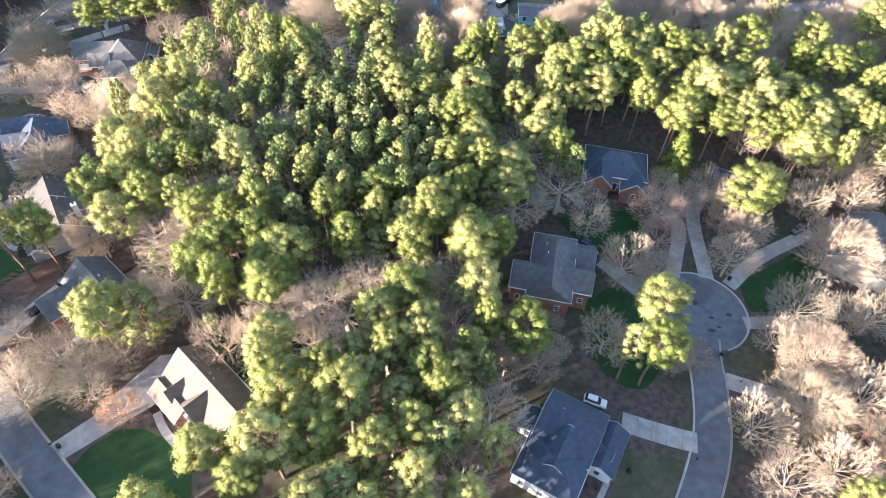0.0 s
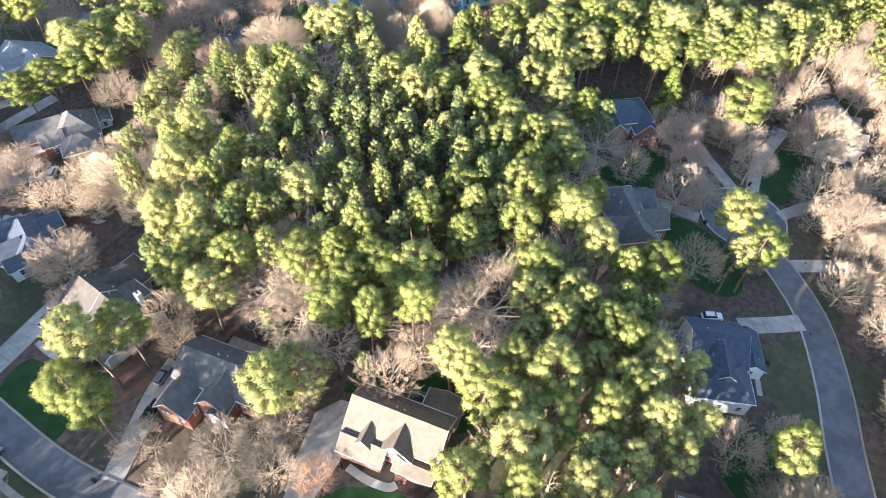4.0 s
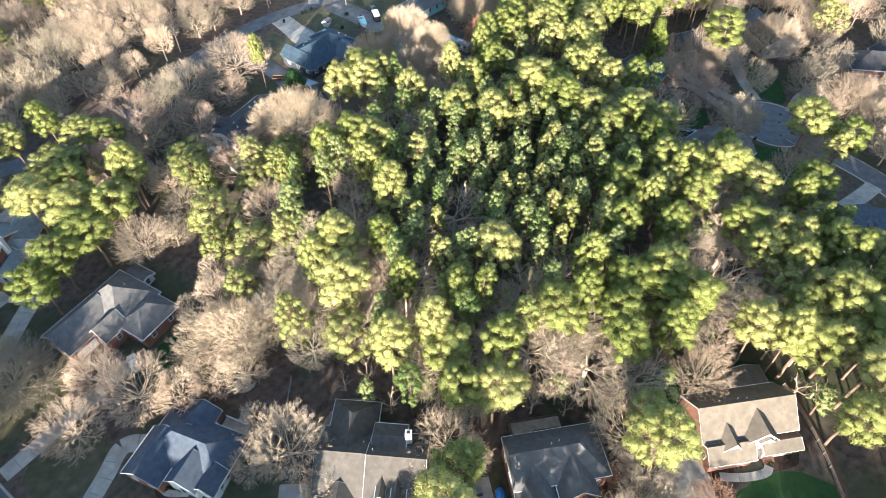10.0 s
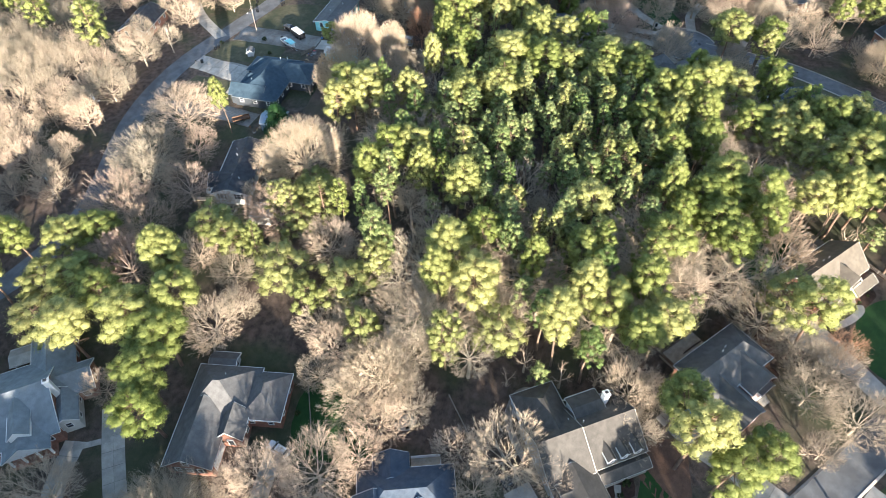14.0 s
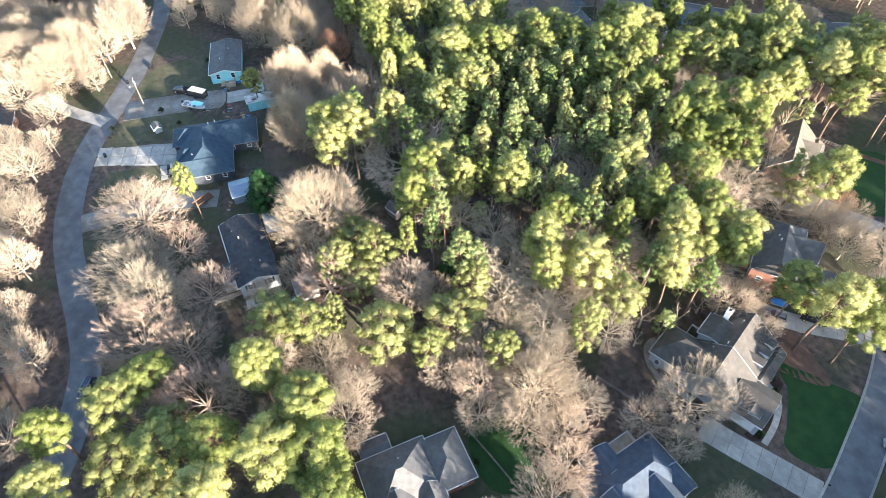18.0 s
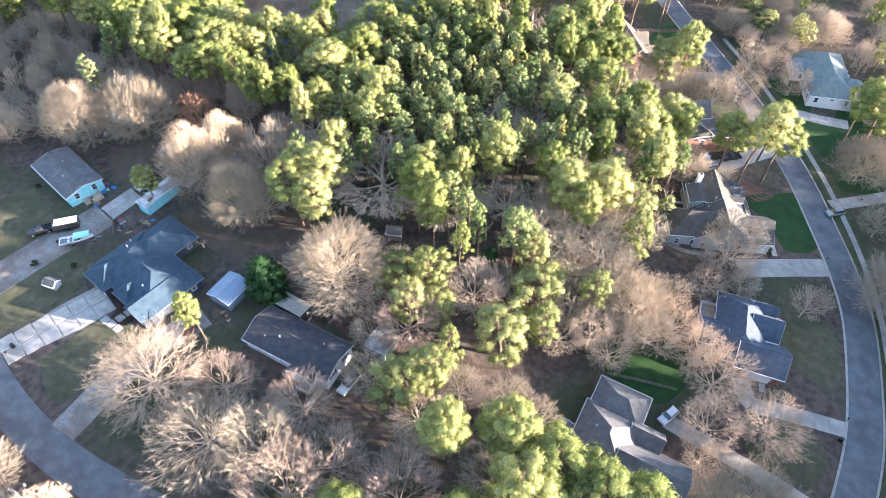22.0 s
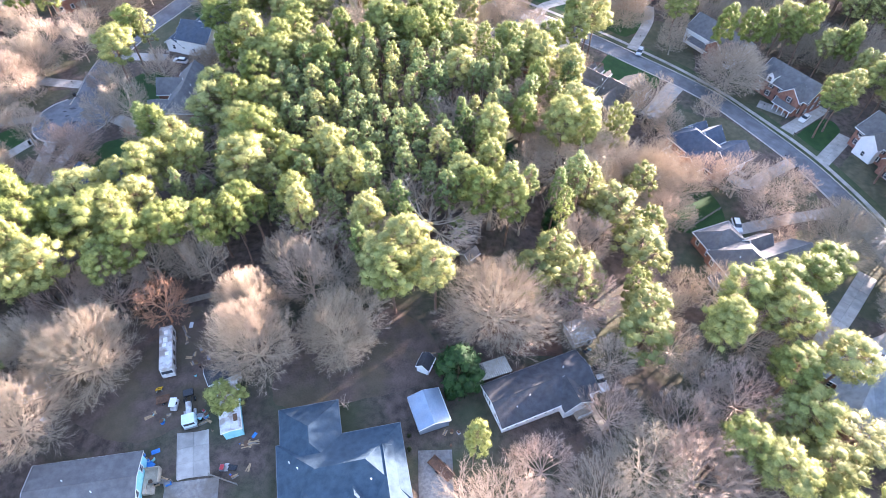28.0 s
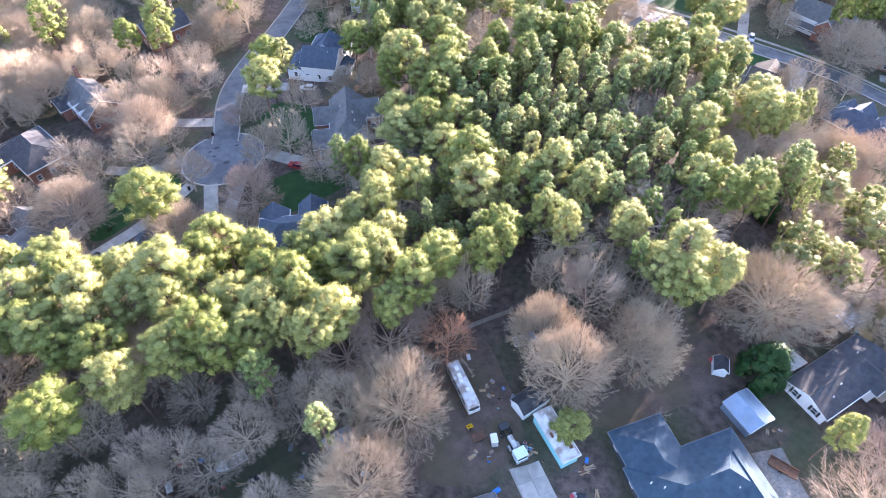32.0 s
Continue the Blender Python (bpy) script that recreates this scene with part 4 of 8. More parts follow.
front_door(h, pose(-3.0, 6.9, 0, 0, 0, 180))
garage_door(h, pose(5.0, 8.86, -0.3, 0, 0, 180), 5.0)
for wx in (-10.2, -7.2):
    add_window(h, pose(wx, 8.36, 1.4, 0, 0, 180))
vent(h, -6.0, 3.5, 4.6)
vent(h, 5.6, -0.5, 5.0)
vent(h, 7.0, -2.0, 4.4)
h = house("long white-sided house with charcoal roof and small front deck", -40.3, 197.2, 10.5, 0.7)
roof_block(h, 0, 0, 19.4, 8.4, -1.2, 2.6, 1.5, wall=WHITE_SIDING, roof=ROOF_DARK, shutters=True)
roof_block(h, -4.8, 3.2, 5.2, 5.0, -1.0, 2.6, 1.75, "y", wall=WHITE_SIDING, roof=ROOF_DARK, windows=False)
part("deck", box(-7.4, -4.4, 4.2, 7.2, -0.9, -0.1), GREY_BARK, h, "wooden front deck")
for q in (box(-7.4, -7.3, 4.2, 7.2, -0.1, 0.9), box(-7.4, -4.4, 7.1, 7.2, -0.1, 0.9)):
    part("deck_rail", q, TRIM, h)
part("ramp", prism([(4.0, -1.0), (4.0, -0.9), (10.5, -1.1), (10.5, -1.2)], -8.9, -7.7), GREY_BARK, h, "grey wooden ramp")
vent(h, 3.0, 1.2, 4.0)
vent(h, -5.5, -1.6, 3.8)
vent(h, 6.0, 2.2, 3.4)
h = house("mobile home with grey roof and pale aqua walls", 39.0, 199.8, -3, 0.8)
roof_block(h, 0, 0, 17.0, 8.6, -1.0, 2.5, 1.0, wall=AQUA, roof=ROOF_GREY)
for k, px in enumerate((-9.6, -9.0, -8.4)):
    part("step", box(px - 0.3 - 0.6, px - 0.3, 0.2, 1.8, -1.0, 0.2 - 0.3 * (2 - k) - 0.1), GREY_BARK, h)
part("deck", box(-11.2, -8.6, -2.4, 0.2, -1.0, -0.15), GREY_BARK, h, "weathered wooden landing")
for q in (box(-11.2, -11.1, -2.4, 0.2, -0.15, 0.8), box(-11.2, -8.6, -2.4, -2.3, -0.15, 0.8)):
    part("deck_rail", q, GREY_BARK, h)
vent(h, -2, 1.5, 3.4)
vent(h, 3, -1, 3.4)
h = house("brick house with dark roof beyond the street", 20.0, 262.0, 5, 0.6)
roof_block(h, 0, 0, 15.0, 9.0, -1.0, 2.6, 2.2, wall=BRICK, roof=ROOF_DARK)

# ---- trees ----


def spin(n, rng):
    v = rng.normal(size=(n, 3))
    return v / np.linalg.norm(v, axis=1)[:, None]


def tufts(centres, radii, per, size, rng, flat=0.75, up_bias=0.35, width=0.3):
    """Clumps of needles or leaves: small blades over each clump's surface; gives verts, faces and normals."""
    V, N = [], []
    for c, r in zip(centres, radii):
        d = spin(per, rng)
        d[:, 2] += up_bias
        d /= np.linalg.norm(d, axis=1)[:, None]
        p = c + d * (r * rng.uniform(0.5, 1.12, per))[:, None] * (1, 1, flat)
        a = np.cross(d, spin(per, rng))
        a /= np.linalg.norm(a, axis=1)[:, None] + 1e-9
        b = np.cross(d, a)
        tilt = rng.uniform(-0.2, 0.95, per)[:, None]
        s = (size * rng.uniform(0.7, 1.35, per))[:, None]
        tip = p + (a * 0.75 + d * tilt) * s * 1.25
        tri = np.stack([p - b * s * width - a * s * 0.3, p + b * s * width - a * s * 0.3, tip], 1)
        inward = (np.cross(tri[:, 1] - tri[:, 0], tri[:, 2] - tri[:, 0]) * d).sum(1) < 0
        tri[inward] = tri[inward][:, ::-1]
        V.append(tri.reshape(-1, 3))
        N.append(np.repeat(d, 3, 0))
    return np.concatenate(V), np.concatenate(N)


_bm = bmesh.new()
bmesh.ops.create_icosphere(_bm, subdivisions=1, radius=1.0)
CORE_V, CORE_F = np.array([v.co[:] for v in _bm.verts]), np.array([[v.index for v in f.verts] for f in _bm.faces])
_bm.free()


def foliage_mesh(name, centres, radii, per, size, mat, rng, flat=0.75, core=0.72):
    V, N = tufts(centres, radii, per, size, rng, flat)
    lo, hi = centres[:, 2].min(), centres[:, 2].max()
    middle = np.array((centres[:, 0].mean(), centres[:, 1].mean(), lo + 0.4 * (hi - lo)))

    def whole(p):
        q = (p - middle) / (1, 1, max(0.8, (hi - lo) / 5.0))
        return q / (np.linalg.norm(q, axis=1)[:, None] + 1e-6)

    N = N * 0.6 + whole(V) * 0.4 + np.repeat(spin(len(V) // 3, rng), 3, 0) * 0.3
    F = np.arange(len(V)).reshape(-1, 3)
    cv = (centres[:, None, :] + CORE_V[None] * (radii * core)[:, None, None] * rng.uniform(0.72, 1.2, (len(centres), len(CORE_V), 1)) * (1, 1, flat)).reshape(-1, 3)
    cn = np.tile(CORE_V, (len(centres), 1)) * 0.62 + whole(cv) * 0.36
    cf = (CORE_F[None] + (np.arange(len(centres)) * len(CORE_V))[:, None, None]).reshape(-1, 3) + len(V)
    verts, faces, normals = np.concatenate([V, cv]), np.concatenate([F, cf]), np.concatenate([N, cn])
    me = mesh_of(name, verts.tolist(), faces.tolist(), mat, True)
    me.normals_split_custom_set_from_vertices((normals / np.linalg.norm(normals, axis=1)[:, None]).tolist())
    return me


def tube(path, radii, n=5):
    path = np.array(path, float)
    d = np.gradient(path, axis=0)
    d /= np.linalg.norm(d, axis=1)[:, None]
    ref = np.array([1.0, 0.2, 0.1])
    a = np.cross(d, ref)
    a /= np.linalg.norm(a, axis=1)[:, None]
    b = np.cross(d, a)
    ang = 2 * np.pi * np.arange(n) / n
    v = (path[:, None] + (a[:, None] * np.cos(ang)[None, :, None] + b[:, None] * np.sin(ang)[None, :, None]) * np.array(radii)[:, None, None]).reshape(-1, 3)
    f = [(i * n + j, i * n + (j + 1) % n, (i + 1) * n + (j + 1) % n, (i + 1) * n + j) for i in range(len(path) - 1) for j in range(n)]
    return v.tolist(), f


def pine_model(seed, height, spread, start, mat, puffs=86, per=140, blade=0.185, size=0.238, shape=1.0):
    """A tall pine: a bent tapered trunk with bare stubs below, and a compact uneven crown of small puffs of needles on boughs."""
    rng = np.random.default_rng(seed)
    lean = rng.normal(0, 0.4, 2)
    zs = np.linspace(0, height * 0.97, 8)
    path = [(lean[0] * (z / height) ** 2 + 0.12 * math.sin(z * 0.5 + seed), lean[1] * (z / height) ** 2 + 0.12 * math.cos(z * 0.4 + seed), z) for z in zs]
    solids = [tube([(path[0][0], path[0][1], -0.6)] + path, [0.34] + [0.27 * (1 - 0.86 * z / height) for z in zs], 6)]
    C, R = [], []
    lop = rng.uniform(0, 6.28, 3)
    for k in range(puffs):
        u = (k + rng.uniform(0, 0.9)) / puffs
        u = u ** 0.9
        z = height * (start + (0.985 - start) * u)
        a = k * 2.399 + rng.normal(0, 0.45)
        prof = math.sqrt(max(0.03, 1 - abs(1.75 * u ** shape - 0.72) ** 2.2 / 1.12))
        lobe = 1 + 0.16 * math.cos(a - lop[0]) + 0.16 * math.cos(2 * a - lop[1] + 3 * u) + 0.12 * math.cos(3 * a - lop[2] - 7 * u)
        reach = spread * 0.84 * prof * lobe * math.sqrt(rng.uniform(0.30, 1.0))
        x0, y0 = lean * (z / height) ** 2
        c = np.array((x0 + reach * math.cos(a), y0 + reach * math.sin(a), z + rng.normal(0, 0.3) - 0.12 * reach))
        C.append(c)
        R.append(spread * size * rng.uniform(0.72, 1.25) * (0.8 if u > 0.93 else 1))
        if k % 2 == 0 and reach > spread * 0.3:
            s0 = np.array((x0, y0, z - 0.7))
            solids.append(tube([s0, s0 * 0.45 + c * 0.55 - (0, 0, 0.2), c - (0, 0, 0.1)], [0.07, 0.05, 0.025], 3))
    for k in range(6):
        z, a = height * rng.uniform(0.2, start), rng.uniform(0, 6.28)
        x0, y0 = lean * (z / height) ** 2
        q = rng.uniform(0.6, 1.8)
        solids.append(tube([(x0, y0, z), (x0 + q * math.cos(a), y0 + q * math.sin(a), z + 0.1)], [0.05, 0.015], 3))
    return mesh_of("trunk", *join(*solids), BARK, True), foliage_mesh("crown", np.array(C), np.array(R), per, blade, mat, rng, 0.85, 0.64)


def turned(d, angle, roll, rng):
    """Directions that lean away from d by the angle, at the roll given."""
    ref = np.array((0.31, 0.42, 0.85)) if abs(d[2]) < 0.8 else np.array((0.9, 0.3, 0.1))
    a = np.cross(d, ref)
    a /= np.linalg.norm(a)
    b = np.cross(d, a)
    return d * math.cos(angle) + (a * math.cos(roll) + b * math.sin(roll)) * math.sin(angle)


def bare_model(seed, height, spread, mat, limbs=11, forks=6, sprays=8, twigs=16, fork=0.18, thick=1.0, rise=0.12, lift=0.05):
    """A leafless tree: limbs run from a short trunk to the rim of a round crown and fork into branches, sprays and fine tapered twigs."""
    rng = np.random.default_rng(seed)
    zt = height * fork
    girth = max(0.8, spread / 5.4)
    low = height * 0.22
    centre, half = np.array((0, 0, (height + low) / 2)), np.array((spread, spread, (height - low) / 2))
    lop = rng.uniform(0, 6.28, 3)

    def rim(p, d):
        """The way from p along d to the crown's uneven rim."""
        q, e = (p - centre) / half, d / half
        A, B, C = e @ e, q @ e, q @ q - 1
        way = (-B + math.sqrt(max(0.02, B * B - A * C))) / A
        a = math.atan2(d[1], d[0])
        return max(0.15, way * (0.92 + 0.10 * math.cos(2 * a - lop[0] + 2 * d[2]) + 0.09 * math.cos(5 * a - lop[1] - 3 * d[2])))

    solids = [tube([(0, 0, -0.5), (0.05, 0, zt * 0.5), (0.0, 0.05, zt)], [0.30, 0.22, 0.19], 6)]
    thin = []

    def bough(p, d, length, bend):
        e = p + d * length
        m = (p + e) / 2 + rng.normal(0, 0.1, 3) * length + np.array((0, 0, bend * length))
        return lambda t: p * (1 - t) ** 2 + 2 * m * t * (1 - t) + e * t * t, m, e

    for k in range(limbs):
        u = (k + 0.5) / limbs
        a = k * 2.399 + rng.normal(0, 0.2)
        up = -0.05 + rise + (1 - rise) * u
        d1 = np.array((math.cos(a) * math.sqrt(max(0.0, 1 - up * up)), math.sin(a) * math.sqrt(max(0.0, 1 - up * up)), up))
        p1 = np.array((0, 0, zt * rng.uniform(0.75, 1.0) + height * 0.14 * u))
        L1 = rim(p1, d1) * rng.uniform(0.60, 0.78)
        along1, m1, e1 = bough(p1, d1, L1, -0.05)
        solids.append(tube([p1, along1(0.35), along1(0.7), e1], [0.12 * girth, 0.08 * girth, 0.05 * girth, 0.022], 4))
        for j in range(forks):
            t1 = 0.36 + 0.64 * (j + rng.uniform(0, 0.8)) / forks
            p2 = along1(min(1.0, t1))
            d2 = turned(d1, rng.uniform(0.35, 0.95) if j < forks - 1 else 0.15, j * 2.399 + k, rng) + (0, 0, lift * 1.5)
            d2 /= np.linalg.norm(d2)
            L2 = rim(p2, d2) * rng.uniform(0.45, 0.74)
            along2, m2, e2 = bough(p2, d2, L2, -0.03)
            solids.append(tube([p2, m2, e2], [0.042 * girth, 0.03 * girth, 0.015], 3))
            for i in range(sprays):
                t2 = 0.3 + 0.7 * (i + rng.uniform(0, 0.9)) / sprays
                p3 = along2(min(1.0, t2))
                d3 = turned(d2, rng.uniform(0.3, 0.95) if i < sprays - 1 else 0.1, i * 2.399 + j, rng) + (0, 0, lift * 2)
                d3 /= np.linalg.norm(d3)
                L3 = min(rim(p3, d3) * rng.uniform(0.55, 0.95), spread * 0.42)
                e3 = p3 + d3 * L3
                thin.append((p3, e3, 0.018 * thick))
                for w in range(twigs):
                    t3 = 0.25 + 0.75 * math.sqrt((w + rng.uniform(0, 0.9)) / twigs)
                    p4 = p3 * (1 - t3) + e3 * t3
                    d4 = turned(d3, rng.uniform(0.3, 1.0), w * 2.399 + i, rng) + (0, 0, lift)
                    thin.append((p4, p4 + d4 * min(spread * 0.15, L3 * 0.7) * rng.uniform(0.5, 1.1), 0.0145 * thick))
    S, E, r = np.array([q[0] for q in thin]), np.array([q[1] for q in thin]), np.array([q[2] for q in thin])
    d = (E - S) / (np.linalg.norm(E - S, axis=1)[:, None] + 1e-9)
    a = np.cross(d, (0.3, 0.5, 0.81))
    a /= np.linalg.norm(a, axis=1)[:, None] + 1e-9
    b = np.cross(d, a)
    V = np.stack([S + a * r[:, None], S + (-0.5 * a + 0.87 * b) * r[:, None], S + (-0.5 * a - 0.87 * b) * r[:, None], E], 1).reshape(-1, 3)
    i = np.arange(len(thin)) * 4
    F = np.concatenate([np.stack([i, i + 1, i + 3], 1), np.stack([i + 1, i + 2, i + 3], 1)])
    return mesh_of("trunk", *join(*solids), mat, True), mesh_of("crown", V.tolist(), F.tolist(), mat, True)


def round_model(seed, height, spread, mat, cone=0.0, clumps=40, per=80, blade=0.3):
    """A dense evergreen, from rounded to conical."""
    rng = np.random.default_rng(seed)
    C, R = [], []
    for k in range(clumps):
        u = (k + rng.uniform(0, 0.9)) / clumps
        z = height * (0.08 + 0.88 * u)
        prof = spread * ((1 - u) * cone + (1 - cone) * math.sin(math.pi * (0.2 + 0.75 * u)))
        a = k * 2.399 + rng.normal(0, 0.4)
        rr = prof * math.sqrt(rng.uniform(0.3, 1.0)) * 0.85
        C.append((rr * math.cos(a), rr * math.sin(a), z))
        R.append(spread * rng.uniform(0.24, 0.36) * (1 - 0.4 * u * cone))
    return mesh_of("trunk", *tube([(0, 0, -0.5), (0, 0, height * 0.5), (0, 0, height * 0.9)], [0.25, 0.16, 0.04], 6), BARK, True), foliage_mesh("crown", np.array(C), np.array(R), per, blade, mat, rng, 0.9)


MODELS = {
    "pine": [pine_model(1, 20, 3.9, 0.58, PINE), pine_model(2, 20, 3.9, 0.54, PINE, 92), pine_model(3, 20, 3.9, 0.62, PINE, 74, shape=0.85), pine_model(4, 20, 3.9, 0.57, PINE, 84, shape=1.2), pine_model(5, 20, 3.9, 0.53, PINE, 96), pine_model(6, 20, 3.9, 0.6, PINE, 78)],
    "deep": [pine_model(11, 20, 2.6, 0.54, PINE_DEEP, 66, 66, 0.2, 0.22, 0.6), pine_model(12, 20, 2.6, 0.5, PINE_DEEP, 70, 62, 0.2, 0.22, 0.55), pine_model(13, 20, 2.6, 0.58, PINE_DEEP, 60, 70, 0.2, 0.23, 0.65), pine_model(14, 20, 2.6, 0.54, PINE, 64, 66, 0.2, 0.22, 0.6)],
    "young": [pine_model(15, 20, 2.6, 0.36, PINE_DEEP, 34, 30, 0.34, 0.3, 0.6), pine_model(16, 20, 2.6, 0.4, PINE_DEEP, 32, 30, 0.34, 0.3, 0.55)],
    "pale": [pine_model(21, 15, 4.2, 0.38, PALE, 84, 90, 0.19, 0.2), pine_model(22, 15, 4.2, 0.34, PALE, 90, 86, 0.19, 0.2)],
    "bare": [bare_model(31, 13.5, 5.4, GREY_BARK, 12, 6, 8, 18, rise=0.2, lift=0.06), bare_model(32, 13.5, 5.4, GREY_BARK, 10, 7, 8, 16, rise=0.3, lift=0.06), bare_model(33, 13.5, 5.4, GREY_BARK, 13, 6, 8, 17, rise=0.1, lift=0.04), bare_model(34, 13.5, 5.4, GREY_BARK, 9, 8, 8, 16, rise=0.35, fork=0.32, lift=0.06), bare_model(35, 13.5, 5.4, GREY_BARK, 11, 7, 8, 16, rise=0.25, lift=0.05)],
    "tall": [bare_model(131, 18, 3.6, GREY_BARK, 11, 6, 6, 9, rise=0.25, fork=0.42, lift=0.04, thick=1.1), bare_model(132, 18, 3.6, GREY_BARK, 10, 6, 7, 9, rise=0.35, fork=0.38, lift=0.05, thick=1.1)],
    "broad": [bare_model(36, 13.5, 8.2, GREY_BARK, 15, 8, 9, 10, rise=0.0, thick=1.6, lift=0.0), bare_model(37, 13.5, 8.2, GREY_BARK, 12, 8, 9, 10, rise=0.15, thick=1.6, lift=0.03)],
    "round": [bare_model(38, 13.5, 8.2, TAN_BARK, 22, 9, 10, 13, rise=0.0, fork=0.14, thick=1.4, lift=0.0), bare_model(39, 13.5, 8.2, GREY_BARK, 18, 9, 10, 13, rise=0.08, fork=0.18, thick=1.4, lift=0.03)],
    "red": [bare_model(41, 11.5, 5.4, RED_BARK, 12, 6, 8, rise=0.1), bare_model(42, 11.5, 5.4, RED_BARK, 11, 7, rise=0.2)],
    "tan": [bare_model(45, 11.5, 5.4, TAN_LEAF, 11, 6, 7, 8, rise=0.1, thick=1.6)],
    "holly": [round_model(51, 9, 4.2, HOLLY, 0.45, 60, 70)],
    "bright": [round_model(52, 13, 3.0, BRIGHT, 0.6, 60, 70)],
    "shrub": [round_model(61, 2.0, 1.5, SHRUB, 0.1, 14, 50, 0.2), round_model(62, 1.6, 1.3, SHRUB, 0.0, 12, 50, 0.2)],
    "far_pine": [pine_model(71, 20, 3.9, 0.44, PINE, 44, 34, 0.4, 0.25), pine_model(72, 20, 3.9, 0.5, PINE, 40, 36, 0.4, 0.26), pine_model(73, 20, 3.9, 0.4, PINE, 46, 34, 0.4, 0.25)],
    "far_bare": [bare_model(81, 13.5, 5.4, GREY_BARK, 10, 5, 6, 7, thick=1.3, rise=0.3), bare_model(82, 13.5, 5.4, GREY_BARK, 9, 6, 6, 7, thick=1.3, rise=0.5, lift=0.1), bare_model(83, 13.5, 5.4, GREY_BARK, 11, 5, 6, 7, thick=1.3, fork=0.3, rise=0.4)],
    "sapling": [bare_model(91, 7.0, 2.2, GREY_BARK, 5, 4, 3, 3, fork=0.3, rise=0.5), bare_model(92, 6.0, 2.0, GREY_BARK, 5, 3, 4, 3, fork=0.25, rise=0.5)],
}
TREE_TEXT = {
    "pine": ("pine_tree", "tall loblolly pine with sunlit yellow-green clumped crown", "tree", 3.9, 20),
    "deep": ("pine_tree", "slender dark green pine in a dense stand", "tree", 2.6, 20),
    "young": ("pine_tree", "young dark green pine under taller ones", "tree", 2.6, 20),
    "pale": ("pine_tree", "pale olive-green evergreen with soft full crown", "tree", 4.2, 15),
    "bare": ("bare_tree", "leafless deciduous tree with pale grey-tan twigs", "tree", 5.4, 13.5),
    "tall": ("bare_tree", "tall narrow leafless tree with a pale trunk", "tree", 3.6, 18),
    "round": ("spreading_tree", "broad leafless tree with a full round crown of tan twigs", "tree", 8.2, 13.5),
    "broad": ("spreading_tree", "wide-spreading leafless tree with pale tan twigs", "tree", 8.2, 13.5),
    "red": ("bare_tree", "leafless tree with reddish budding twigs", "tree", 5.4, 11.5),
    "tan": ("bare_tree", "small tree that keeps its withered tan leaves", "tree", 5.4, 11.5),
    "holly": ("evergreen_tree", "dense dark green broad-leaved evergreen", "tree", 4.2, 9),
    "bright": ("evergreen_tree", "bright yellow-green conical evergreen", "tree", 3.0, 13),
    "shrub": ("shrub", "low rounded green shrub", "shrub", 1.5, 2),
    "far_pine": ("pine_tree", "loblolly pine in the surrounding wood", "tree", 3.9, 20),
    "far_bare": ("bare_tree", "leafless tree in the surrounding wood", "tree", 5.4, 13.5),
    "sapling": ("sapling", "thin leafless understorey sapling", "tree", 2.2, 7),
}
BASES = {}
tree_rng = random.Random(7)


def plant(kind, x, y, r, height=None):
    """A tree of the kind with its foot at (x, y), crown radius r and the height given."""
    name, label, category, r0, h0 = TREE_TEXT[kind]
    i = tree_rng.randrange(len(MODELS[kind]))
    k, kh = r / r0, (height or h0) / h0
    m = pose(x, y, lz(x, y) - 0.05, tree_rng.uniform(-1.5, 1.5), tree_rng.uniform(-1.5, 1.5), tree_rng.uniform(0, 360)) @ Matrix.Diagonal((k, k, kh, 1))
    if (kind, i) not in BASES:
        base = thing(name, label, category, m, "woodland " + name.replace("_", " ") + "s")
        for me in MODELS[kind][i]:
            part(me.name.split(".")[0], me, None, base)
        BASES[kind, i] = base
        return base
    return copy_thing(BASES[kind, i], m)


